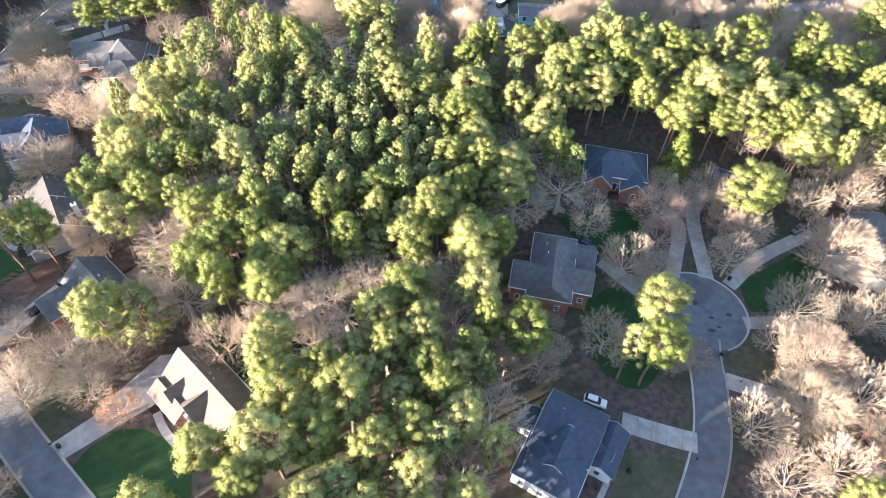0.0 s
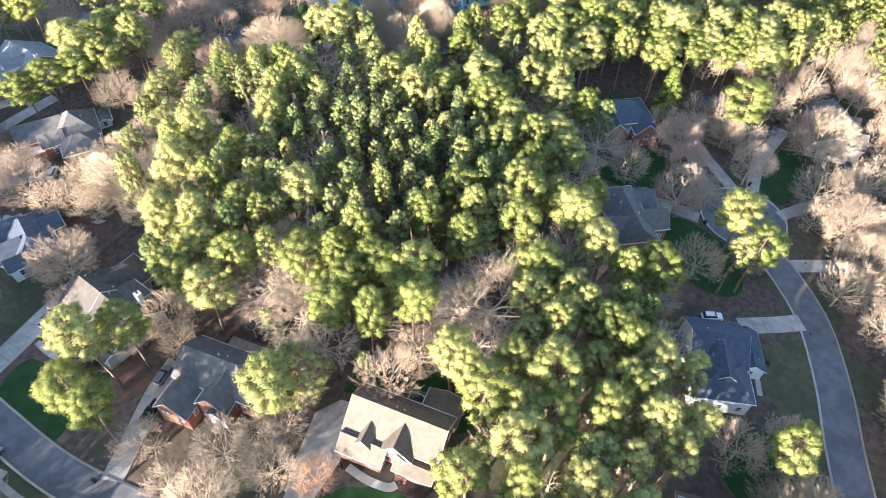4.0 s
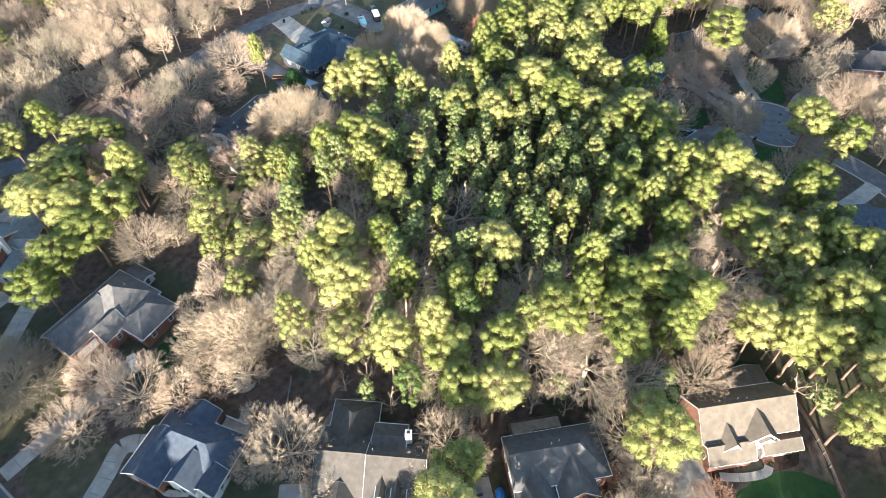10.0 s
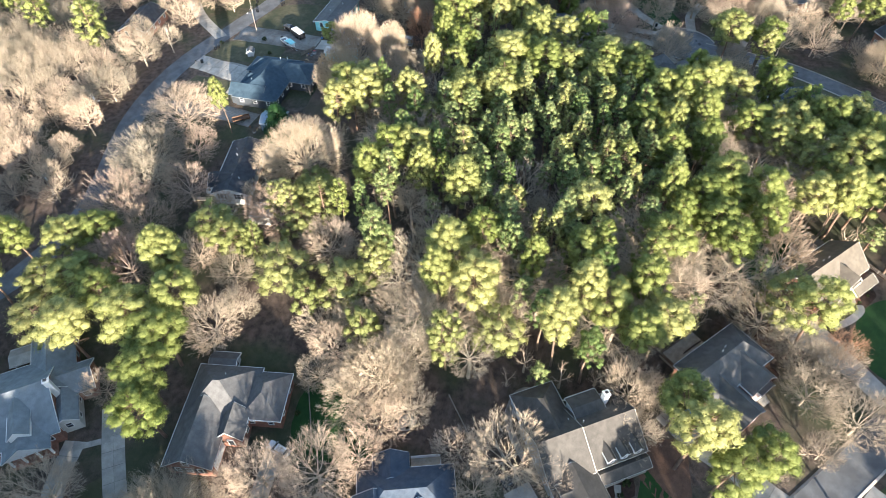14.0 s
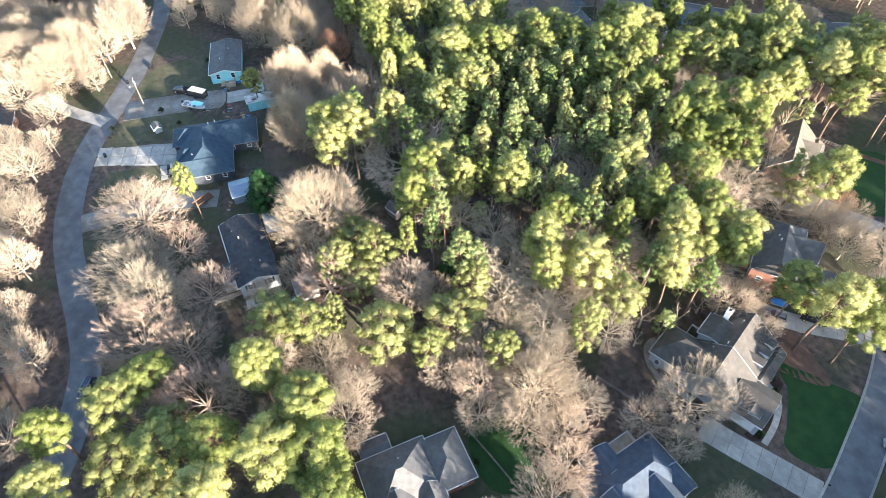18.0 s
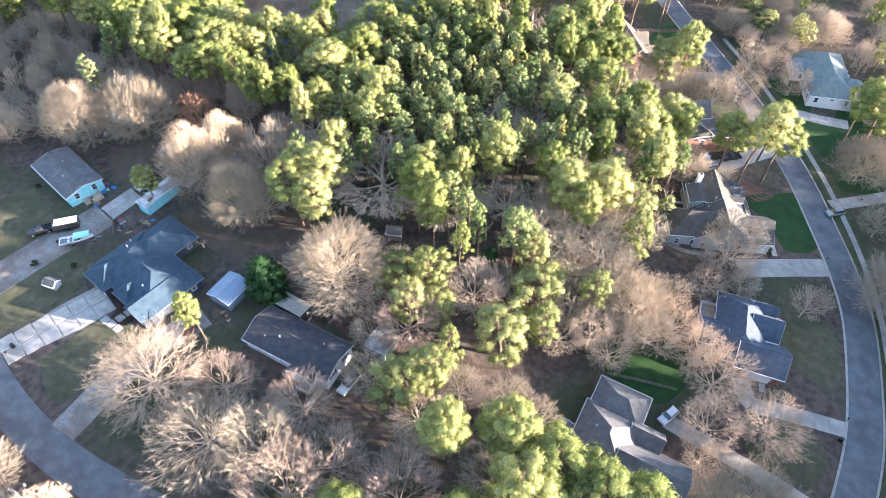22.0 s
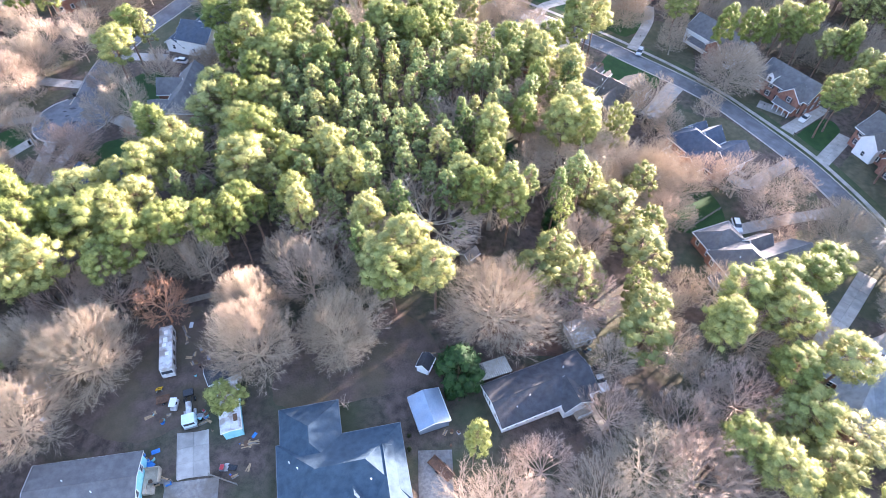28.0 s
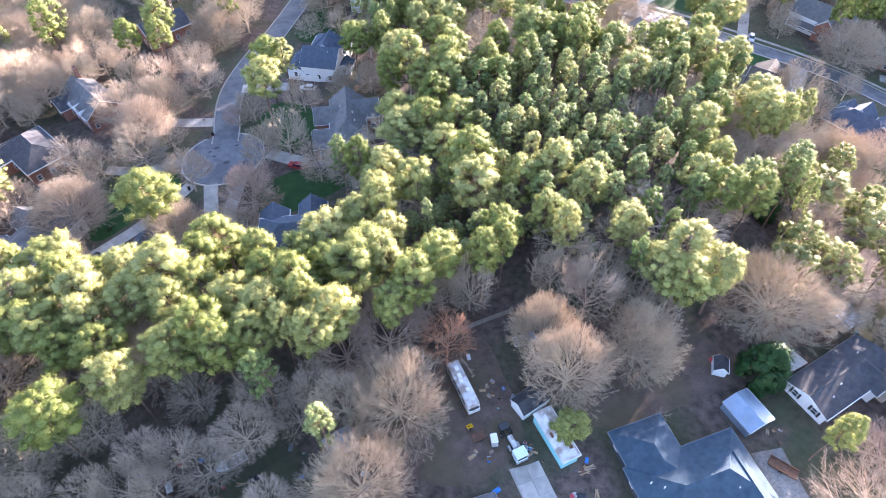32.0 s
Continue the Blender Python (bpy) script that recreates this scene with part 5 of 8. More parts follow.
def joined_mesh(name, spots, on_land=True):
    """Many trees of a wood as one mesh: copies of the models, moved, turned and scaled."""
    verts, faces, mats, normals, slots, base = [], [], [], [], [], 0
    for kind, x, y, r, height in spots:
        _, _, _, r0, h0 = TREE_TEXT[kind]
        k = np.array((r / r0, r / r0, height / h0))
        a = tree_rng.uniform(0, 6.283)
        c, s = math.cos(a), math.sin(a)
        turn = np.array(((c, -s, 0), (s, c, 0), (0, 0, 1)))
        for me in MODELS[kind][tree_rng.randrange(len(MODELS[kind]))]:
            v, n = np.empty(len(me.vertices) * 3), np.empty(len(me.vertices) * 3)
            me.vertices.foreach_get("co", v)
            if me.has_custom_normals:
                corner, index = np.empty(len(me.loops) * 3), np.empty(len(me.loops), int)
                me.corner_normals.foreach_get("vector", corner)
                me.loops.foreach_get("vertex_index", index)
                n = n.reshape(-1, 3)
                n[index] = corner.reshape(-1, 3)
            else:
                me.vertex_normals.foreach_get("vector", n)
                n = n.reshape(-1, 3)
            v = (v.reshape(-1, 3) * k) @ turn.T + (x, y, (lz(x, y) if on_land else 0.0) - 0.05)
            mat = me.materials[0]
            if mat not in slots:
                slots.append(mat)
            tri = np.empty(len(me.loop_triangles) * 3, int)
            me.loop_triangles.foreach_get("vertices", tri)
            verts.append(v)
            normals.append(n @ turn.T)
            faces.append(tri.reshape(-1, 3) + base)
            mats.append(np.full(len(tri) // 3, slots.index(mat)))
            base += len(v)
    V, F, N, M = np.concatenate(verts), np.concatenate(faces), np.concatenate(normals), np.concatenate(mats)
    me = bpy.data.meshes.new(name)
    me.vertices.add(len(V))
    me.loops.add(F.size)
    me.polygons.add(len(F))
    me.vertices.foreach_set("co", V.ravel())
    me.loops.foreach_set("vertex_index", F.ravel().astype(np.int32))
    me.polygons.foreach_set("loop_start", np.arange(0, F.size, 3, dtype=np.int32))
    for mat in slots:
        me.materials.append(mat)
    me.polygons.foreach_set("material_index", M.astype(np.int32))
    me.update(calc_edges=True)
    me.shade_smooth()
    me.normals_split_custom_set_from_vertices((N / (np.linalg.norm(N, axis=1)[:, None] + 1e-9)).tolist())
    return me


def joined_wood(name, label, spots):
    return tagged(new(name, joined_mesh(name, spots)), label, "wood", kind="stuff")


STANDS = []
STANDS.append(("bare", [(-86.8, 145.4, 7.2), (-81.6, 141.1, 5.8), (-93.2, 149.6, 5.1), (-91.8, 138.1, 4.6), (-99.3, 127.7, 7), (-103.6, 122.7, 3.2), (-80.9, 128.6, 4.7), (-108.1, 150.6, 5.8), (-84.6, 182.3, 5.3), (-72.6, 146.9, 4.6), (-71.8, 124.1, 3.6), (-122.4, 172.4, 7.9), (-122.6, 194.7, 5.8), (-126.7, 161.1, 4.2), (-120.2, 153.4, 4.8), (-110.9, 160.2, 4.5), (-88.7, 157.6, 3.5), (-61.2, 98.1, 5.7), (-52.7, 103.3, 3.7), (-49.1, 98.6, 4.6), (-51.3, 83.2, 5.9), (-49.3, 75.5, 3.8), (-86.2, 95.8, 4.7), (-85.9, 71.5, 4.1), (-71.3, 63.1, 4.4), (-64.6, 62.9, 4), (-104.4, 86.8, 3.9), (-30.5, 74.9, 4.4), (-22.8, 73.4, 5.6), (-60.1, 121.6, 4.9)]))
STANDS.append(("bare", [(-67.7, 135.6, 4.9), (-73.5, 136.1, 4.6), (-102.7, 139.7, 4.2), (-78.5, 179.4, 4), (-55.7, 194.2, 3.9), (-68.6, 194, 4.2), (-52.3, 216.3, 6.6), (-72.4, 201.8, 4.3), (-69.4, 220.1, 4.7), (-77.3, 215.6, 4.5), (29.4, 187, 5.9), (25.6, 175.9, 6.8), (29.2, 167.2, 4.8), (10.1, 188.8, 4.7), (12.5, 180.8, 5.6), (-16.3, 165.9, 5.8), (-14.2, 156, 3.2), (-23.6, 222.8, 8.2), (-34.5, 215.1, 5.2), (-44.5, 221.1, 7.5), (-27.5, 185.3, 9.6), (-52.4, 229.1, 4.1), (-50.4, 186.2, 3.7), (-42.7, 170.5, 3.6), (-55.8, 171.6, 3.4), (41.2, 152.7, 4.5), (-53.3, 125.4, 3.5), (-33.2, 110.6, 3.9), (-38.9, 65.5, 6.5), (0.1, 71.9, 4.1)]))
STANDS.append(("bare", [(-6.6, 61.1, 4.8), (27.8, 40.2, 4.1), (-61.6, 143.7, 3.9), (-70.8, 184.7, 4.5), (-80.8, 122.2, 4), (-78.9, 161.2, 3.9), (-102.7, 144.9, 4), (-111.2, 105.6, 5.9), (-59.2, 47.4, 6.7), (-75.7, 54.7, 4.9), (19.3, 14.8, 8.4), (-49.4, 34.1, 4.9), (-82.1, 61.4, 3.5), (51.9, 258.2, 11), (41.6, 246.8, 8.8), (32.2, 255.9, 6.7), (69.7, 263, 7.8), (-0.8, 248.8, 5.1), (56.1, 245.5, 7.4), (58.5, 228.9, 6.5), (49.4, 174.5, 6.5), (56.2, 186.1, 4.6), (-55.6, 93.8, 5.6), (-46.9, 90.2, 4.6), (-15.1, 71.1, 6.1), (-20.5, 64, 4.7), (-37.9, 125.9, 3.6), (-47, 149.9, 2.7), (-56.5, 139.8, 3.2), (-67.6, 112.1, 2.8)]))
STANDS.append(("bare", [(-69, 129.1, 3.5), (17.1, 63.9, 3.4), (18.3, 70.4, 3.4), (26.8, 73.8, 3.1), (-69.9, 156.1, 5.1), (-77, 153.3, 5), (-59.8, 64.8, 4), (-77.2, 91.5, 3.1), (-68.4, 101.8, 5.3), (101.3, 97.1, 8.3), (84.5, 80, 5.7), (83.3, 67.1, 7.1), (65.3, 52.2, 6.5), (78.2, 57, 6.8), (78.4, 43.9, 6.3), (67.6, 41.2, 5.1), (46.4, 89.8, 5.8), (77.5, 113.6, 6.6), (76.1, 151.2, 4.9), (38.9, 70.9, 5.3), (33.2, 109.9, 4.9), (25.6, 123.4, 5.9), (-1.1, 79, 3.6), (8.7, 81, 3.6), (-57.1, 71.1, 5.8), (63.8, 150.2, 5.7), (106.6, 133, 7.1), (120.3, 129, 6.3), (89.8, 58.1, 5.7), (77.3, 73, 4.8)]))
STANDS.append(("bare", [(12.5, 49.8, 4.2), (7, 39.2, 3.9), (24.7, 64.7, 4), (80.1, 104.5, 4.9), (20, 156.5, 4.6), (-61.5, 159.1, 3.6), (94.3, 197.6, 5.4), (-85.6, 194.3, 4.7), (-5.7, 74.1, 3.2), (27.5, 67.8, 3.5), (101, 78.1, 5), (89.1, 49.5, 4.3), (68.5, 63.8, 4), (-1.8, 154.8, 4.1), (-5.8, 164.1, 5.1), (7.6, 169.2, 5.5), (-9, 177.6, 5.9), (40.4, 174.8, 8.1), (84.5, 150.9, 7.5), (67.3, 173.4, 5.3), (101.1, 161.3, 5.8), (102.4, 146.9, 3.1), (72.9, 93.5, 5.8), (74.1, 119.9, 3.8), (8.1, 137.6, 2.5), (14, 124.7, 3.3), (63.6, 164.9, 4), (112, 40.3, 8.5), (98.8, 11.4, 11.3), (118.4, 10.8, 11.1)]))
STANDS.append(("bare", [(58.2, 22, 7.7), (-41.8, 153.9, 4.5), (-132.8, 103.5, 9.2), (118.5, 32.8, 8.6), (109, 2.3, 9.6), (21.5, 104.1, 5.1), (92.4, 162.9, 4.9), (84.4, 169.8, 4.3), (103.7, 165.7, 4.2), (75.2, 162.1, 4.5), (90.2, 136.3, 4.6), (99.1, 155.3, 4), (-60, 165.4, 5), (-24.5, 212.3, 5.5), (-135.1, 83.6, 7.8), (18.9, 167.6, 5.3), (9.4, 158.9, 5.6), (31.2, 154.9, 5.7), (-26.3, 156.5, 6.3), (-111.3, 143.1, 5.4), (-121.4, 105.5, 8.3), (1.7, 176.2, 6.3), (-114.1, 64.7, 7.3), (-120.1, 21.6, 7.3), (-46.7, 53.6, 7.4), (-40.3, 97.6, 3.9), (-97.5, 118.3, 6.1), (-104.9, 112.8, 5.5), (-83.7, 156.3, 4.7), (-126.1, 15.4, 8.3)]))
STANDS.append(("bare", [(-86.5, 117.5, 5.5), (-96, 142.7, 4.9), (-111, 167.1, 4.2), (-87.3, 125.5, 5.3), (-130.9, 185.2, 4.9), (-119.6, 163, 4.9), (-98.8, 109.2, 2.9), (-58.2, 55.6, 5.3), (-63.9, 56.8, 4.1), (-44.4, 245.1, 3.7), (67, 231.1, 7), (23.3, 247.2, 4.3), (-78.3, 96.7, 4.5)]))
STANDS.append(("pine", [(-90.3, 89.5, 5.8), (-94.3, 81.4, 5), (-90.7, 74.9, 4.4), (-32.4, 78.8, 5.3), (-75.4, 195.9, 4.7), (-80.8, 195.5, 3.6), (-89.4, 194.6, 2.6), (-83.6, 187.3, 5.4), (-99.9, 188.4, 6.8), (26.1, 155, 4.9), (19.7, 160.2, 4), (9.1, 150, 4.6), (-13.9, 158.9, 3.5), (-20.6, 155.9, 3), (-16.7, 173.9, 4.1), (-24.9, 175.2, 3.9), (-12.1, 166.4, 2.5), (-13.8, 170.5, 3.4), (10.2, 137.4, 5), (11.8, 130.8, 4.5), (8.3, 125.8, 4.4), (13.8, 119, 4.8), (19.2, 109.5, 4.6), (18, 102.1, 4.6), (7.8, 100.8, 4), (6.3, 111.7, 3.9), (-2.7, 141.4, 3.7), (-7.9, 136.9, 4.1)]))
STANDS.append(("pine", [(-12.8, 146.2, 4), (-5.9, 129.1, 3.7), (-0.9, 123.6, 3.3), (-7, 120.3, 3.7), (-10.5, 115, 3.7), (-5.9, 109.3, 3.8), (-4.5, 99.5, 3.8), (-14.2, 108.5, 3.2), (-17.6, 141.2, 3.9), (-23.8, 136.5, 3.8), (-25.3, 144.9, 3.4), (-29.7, 133.4, 3.7), (-32, 140.5, 3.9), (-35.4, 145.5, 3.2), (-39.9, 133.3, 2.5), (-41.5, 128.4, 2.8), (-35.8, 152.6, 3.8), (-38.3, 157.9, 3.5), (-44.2, 159.5, 3.4), (-44.6, 154.7, 3.1), (-41.7, 148.2, 3.5), (-42.3, 143.2, 3.1), (-50.3, 154, 2.4), (-54.4, 163.7, 2.1), (-55.2, 158, 2.3), (-53.3, 142.4, 4.2), (-32.1, 109.3, 3.8), (-34.6, 105.9, 3.3), (-35.4, 115.7, 2.9), (-38.7, 113.9, 3.2)]))
STANDS.append(("pine", [(16.1, 86.3, 4.2), (8.9, 83.7, 4.5), (12.2, 73.7, 4.6), (-3.5, 84.9, 3.9), (-11, 92.3, 3.7), (-16.8, 85, 4.4), (-21.2, 92.8, 3.6), (-4.3, 73.7, 4.3), (-7.4, 68.4, 3.8), (-35.6, 93.6, 4), (-34.8, 86, 4.3), (-44.2, 96.7, 3.6), (-42.5, 90.5, 3.9), (-31.4, 72.8, 3.9), (-52.3, 127, 3.4), (-52.9, 116.6, 3), (-57.5, 110.4, 3.6), (-61.5, 105.4, 3), (-58.4, 122.9, 2.6), (-61.6, 120.1, 3.5), (-65.9, 118.9, 3.2), (-57.9, 126.4, 2.6), (-68.7, 102.8, 4), (-68, 93.2, 4.7), (-73.1, 98.3, 3.4), (-69.3, 137.6, 4.2), (-74.5, 112.6, 5), (-71.6, 115.8, 3.1), (-62.3, 155.2, 3.2), (-62.8, 150.8, 2.8)]))
STANDS.append(("pine", [(8.8, 46.5, 4.2), (-12.3, 49.5, 4.3), (-24.8, 52.8, 4.4), (-16.3, 41.9, 4.2), (-24.1, 41.5, 4.4), (-32.9, 40.6, 4.2), (-33.6, 55.9, 3.9), (-26.4, 27.1, 5.1), (-34.5, 35.4, 4.2), (-28.4, 60.8, 3.6), (-17.9, 31.5, 3.8), (-58.7, 63.1, 5.6), (-88, 84.5, 5.3), (-84.9, 217.3, 5.7), (-91, 216.6, 4.1), (-95.4, 199.2, 3.2), (-77, 213.5, 2.5), (-105.6, 182.1, 2.6), (1.6, 56.9, 3.3), (-1, 45.6, 3.4), (-1.2, 36.9, 4.4), (-7.5, 41.8, 3.8), (-39, 30.1, 4), (-39, 25.9, 3.5), (-41.7, 84.2, 4.3), (-54.3, 97.7, 3.2), (-76.5, 106.4, 3), (1.6, 90.5, 3.3), (20.4, 165.3, 4.6), (26.1, 161.4, 4.2)]))
STANDS.append(("pine", [(38.5, 145.7, 5), (45.4, 140.1, 5.1), (31.9, 137.2, 4.5), (-0.2, 156.1, 3.3), (40.9, 151.5, 4.8), (-16.9, 56.2, 3.5), (-5.8, 60, 3.9), (7.5, 59.9, 2.1), (-26.7, 35.2, 3.9), (2.5, 51.7, 3.4), (13, 66.2, 3.7), (11.6, 56.9, 3.1), (20.5, 64.5, 4.3), (46.1, 63.5, 4.8), (44.8, 53.5, 3.9), (41.4, 64.5, 3.2), (32.3, 156.8, 4.4), (46.7, 161.1, 4), (58.4, 154, 4.4), (51.5, 150.8, 3.9), (29.2, 129.6, 4), (75.7, 158.2, 4.5), (94.8, 166.1, 4.7), (88.4, 151.3, 4.4), (81, 141.7, 4.6), (75.7, 145.5, 4.3), (99, 143.5, 4.6), (118.3, 171.1, 5.2), (117.1, 155.9, 4.9), (131.2, 166, 5.1)]))
STANDS.append(("pine", [(104, 138.2, 4.6), (113.4, 137.3, 4.6), (94.3, 131.6, 4.5), (146.7, 189.7, 5.6), (81.2, 109.1, 6.1), (31.4, 116.9, 3.4), (35.7, 113.3, 3), (118.4, 133.7, 4.2), (128, 148.3, 4.5), (89.7, 138.6, 4.3), (69.9, 155, 4), (-13.6, 79, 4.5), (-4, 91.5, 3.6), (8.1, 90.6, 3.6), (-9.6, 105.3, 3.6), (-45.8, 77.6, 4.5), (-69.9, 130.7, 4.3), (0.2, 136.3, 4.4), (-67.1, 109.1, 4.6), (-55.4, 131.2, 3.6), (-27.2, 104.1, 3.5), (37.6, 137.7, 4.1), (32.6, 143.8, 4), (57.1, 145.7, 4.3), (33.8, 150.4, 3.8), (52.1, 163, 3.9), (37.2, 162.3, 3.5), (22.6, 133, 3.7), (0.6, 149.5, 3.5), (11.8, 159.1, 3.4)]))
STANDS.append(("pine", [(23.6, 143.8, 1.6), (-21.2, 161.9, 2.2), (-21.3, 169.2, 3.8), (61.3, 168.9, 2.8), (53.9, 179, 2.8), (83.6, 133.6, 4.4), (87.6, 125.9, 4.6), (77.1, 133, 5.1), (73.7, 140.2, 4.9), (70.6, 143.3, 3.7), (89.5, 145.9, 4.1), (99.7, 125.8, 5.1), (96.7, 123.6, 4.1), (103.8, 132.6, 4.4), (106.7, 121.2, 3.5), (101.1, 130.4, 3.9), (48.8, 72.9, 5.4), (3.1, 96.3, 4.1), (13.7, 109.6, 3.8), (-11.4, 99.4, 4.1), (-45.6, 139.2, 5.2), (-63.9, 136.9, 5.5), (-31.2, 155.3, 3), (-48.3, 93.5, 4.8), (-27.1, 83, 4.8), (-42.7, 108.6, 4.4), (-84.1, 89.6, 4.2), (61.6, 160.4, 3.6), (63.8, 149.7, 4.2)]))
STANDS.append(("pine", [(27.4, 122.2, 3.9), (-111, 55.5, 5.5), (-39.7, 73.5, 4.2), (-13, 135.5, 3.5), (-55, 105.7, 3.6), (-61.3, 96.8, 4.1)]))
STANDS.append(("pale", [(-60.6, 71.4, 5.4), (-65.4, 186.8, 5.9), (-71.2, 171.7, 5.2), (-75.8, 164.5, 3.1), (-84.6, 181.2, 4.2), (-89.3, 183.9, 3.4), (-85.9, 206.1, 4.1), (-76.4, 218.8, 4.4), (-62.7, 192, 5.1), (-70.3, 157.7, 5.7), (-65.8, 152.6, 4.7), (-53.4, 178.7, 4.2), (-46.2, 173.9, 5), (-65.5, 180.9, 2.8), (-79.9, 151, 3.3), (-75.2, 123.9, 4.6), (-55.3, 68.5, 5.6), (-80.3, 133.5, 4), (-51.8, 169.7, 5.1), (-56.9, 174.6, 3.9)]))
STANDS.append(("red", [(-55.1, 181.1, 6.1), (-62.6, 210.2, 5.9), (-75.5, 207.3, 5.4), (-50.6, 205.7, 4.3), (-60.4, 218.5, 5.8), (59.1, 67.9, 3.5), (61.3, 116.5, 7.4), (59, 107.9, 4.9), (107.8, 107.8, 6.6), (-44.4, 204.6, 4.8), (38.3, 162.3, 5.5), (47, 162.6, 5.1)]))
STANDS.append(("holly", [(-52.2, 134.4, 3.9), (-21.8, 199.1, 3.9), (-57.1, 155.6, 3.7), (-27.4, 190.9, 6.9), (67.5, 111.5, 3.4)]))


def blocked(x, y, extra=0.0):
    return any((x - a) ** 2 + (y - b) ** 2 < (r + extra) ** 2 for a, b, r in KEEP_OFF)


# the dense middle of the wood
FOREST = [(-72, 76), (-52, 72), (-30, 66), (-14, 60), (-4, 44), (8, 34), (14, 46), (14, 70), (20, 100), (38, 108), (40, 140), (24, 158), (-14, 164), (-40, 160), (-66, 150), (-84, 128), (-80, 108)]


def inside(x, y, poly):
    hit = False
    for (a, b), (c, d) in zip(poly, poly[1:] + poly[:1]):
        if (b > y) != (d > y) and x < (c - a) * (y - b) / (d - b) + a:
            hit = not hit
    return hit


# trees that stand alone in the yards, and six added only to cast shade
SINGLE = [
    ("pine", -89.6, 86.8, 4.6, 26.0),
    ("pine", -76.6, 195.6, 4.8, 19.0),
    ("pine", -92.4, 187.2, 4.8, 18.0),
    ("pine", -101.0, 186.4, 5.0, 18.0),
    ("pine", -91.0, 195.4, 4.6, 19.0),
    ("pine", -86.0, 205.0, 4.4, 16.5),
    ("pine", -106.8, 183.0, 4.4, 17.5),
    ("pine", -84.0, 189.4, 4.4, 17.5),
    ("pine", -61.0, 65.2, 4.6, 24.5),
]
SINGLE += [
    ("pine", -74.0, 221.0, 4.6, 15.0),
    ("pine", -78.0, 231.0, 4.6, 17.0),
    ("pine", -88.0, 230.5, 4.8, 17.0),
    ("pine", -69.0, 215.4, 4.2, 14.0),
    ("pale", -84.0, 222.0, 5.8, 10.5),
    ("pale", -91.5, 217.5, 6.0, 11.0),
    ("pale", -79.6, 212.6, 4.2, 11.5),
    ("pine", -83.5, 212.5, 4.2, 15.0),
    ("pine", -96.5, 205.5, 4.2, 17.0),
    ("round", 40.6, 177.0, 8.4, 18.0),
    # the next six are added to shade the tan-roofed house's front lawn
    ("pale", -69.0, 17.0, 4.6, 8.5),
    ("pale", -61.0, 9.0, 4.8, 9.0),
    ("round", -78.0, 15.0, 6.4, 9.5),
    ("round", -70.0, 6.0, 6.4, 10.0),
    ("round", -86.0, 6.0, 6.4, 10.0),
    ("round", -60.0, 20.0, 5.4, 8.0),
    ("round", 50.4, 188.0, 7.2, 16.5),
    ("round", 10.2, 181.6, 6.6, 19.0),
    ("broad", -25.8, 219.9, 8.8, 13.0),
    ("broad", -43.0, 220.8, 8.0, 13.0),
    ("bare", -97.0, 127.0, 4.8, 9.0),
    ("bare", -112.5, 166.0, 3.6, 7.0),
    ("red", -35.9, 212.0, 5.0, 7.5),
    ("pine", -25.0, 207.8, 2.7, 16.0),
    ("tan", 28.2, 167.4, 5.2, 15.0),
    ("round", -4.8, 181.0, 6.6, 18.0),
    ("round", 10.6, 172.4, 5.8, 18.0),
    ("bare", -0.9, 168.2, 5.6, 18.0),
    ("bare", 3.5, 161.4, 4.6, 17.0),
    ("bare", 25.3, 156.4, 4.2, 17.0),
    ("bare", 20.1, 158.4, 4.0, 17.0),
    ("pine", 17.0, 157.2, 4.0, 20.5),
    ("pine", 12.0, 155.2, 3.4, 20.0),
    ("red", 58.2, 101.0, 4.8, 8.5),
    ("bright", 66.2, 124.0, 5.0, 17.5),
    ("pine", 15.0, 191.6, 2.8, 12.5),
    ("round", -36.0, 180.8, 10.0, 16.5),
    ("holly", -26.0, 192.0, 6.0, 13.0),
    ("sapling", -4.2, 192.8, 2.0, 4.0),
    ("tan", -57.2, 53.0, 4.4, 5.0),
    ("red", 59.0, 69.0, 3.0, 6.0),
]
# leafless trees among the pines, and over the yards round the turning place
AMONG = [(-41.5, 116.6), (-59.1, 129.3), (-67.5, 146.6), (-77.5, 181.8), (-69.5, 123.8), (-67.7, 106.0), (-77.0, 141.0), (-32.4, 66.3), (-12.1, 80.2), (-52.2, 143.3), (-44.4, 120.6), (-60.4, 134.4), (6.5, 69.1), (5.4, 62.8), (-58.6, 93.4), (-51.6, 90.2), (-20.2, 70.5), (-64.9, 117.2)]
OVER = [(68.1, 114.4), (53.9, 89.5), (40.6, 104.0), (76.9, 108.7), (95.9, 79.8), (61.9, 118.1), (48.0, 92.7), (85.9, 118.3), (53.7, 69.0)]
KEEP_OFF += [(-50, 38, 8), (-40, 37, 8), (-101, 90, 8), (45, 40, 6)]
planted = []


def room(x, y, k):
    return all((x - a) ** 2 + (y - b) ** 2 > (k * r + 1.2) ** 2 for a, b, r in planted)


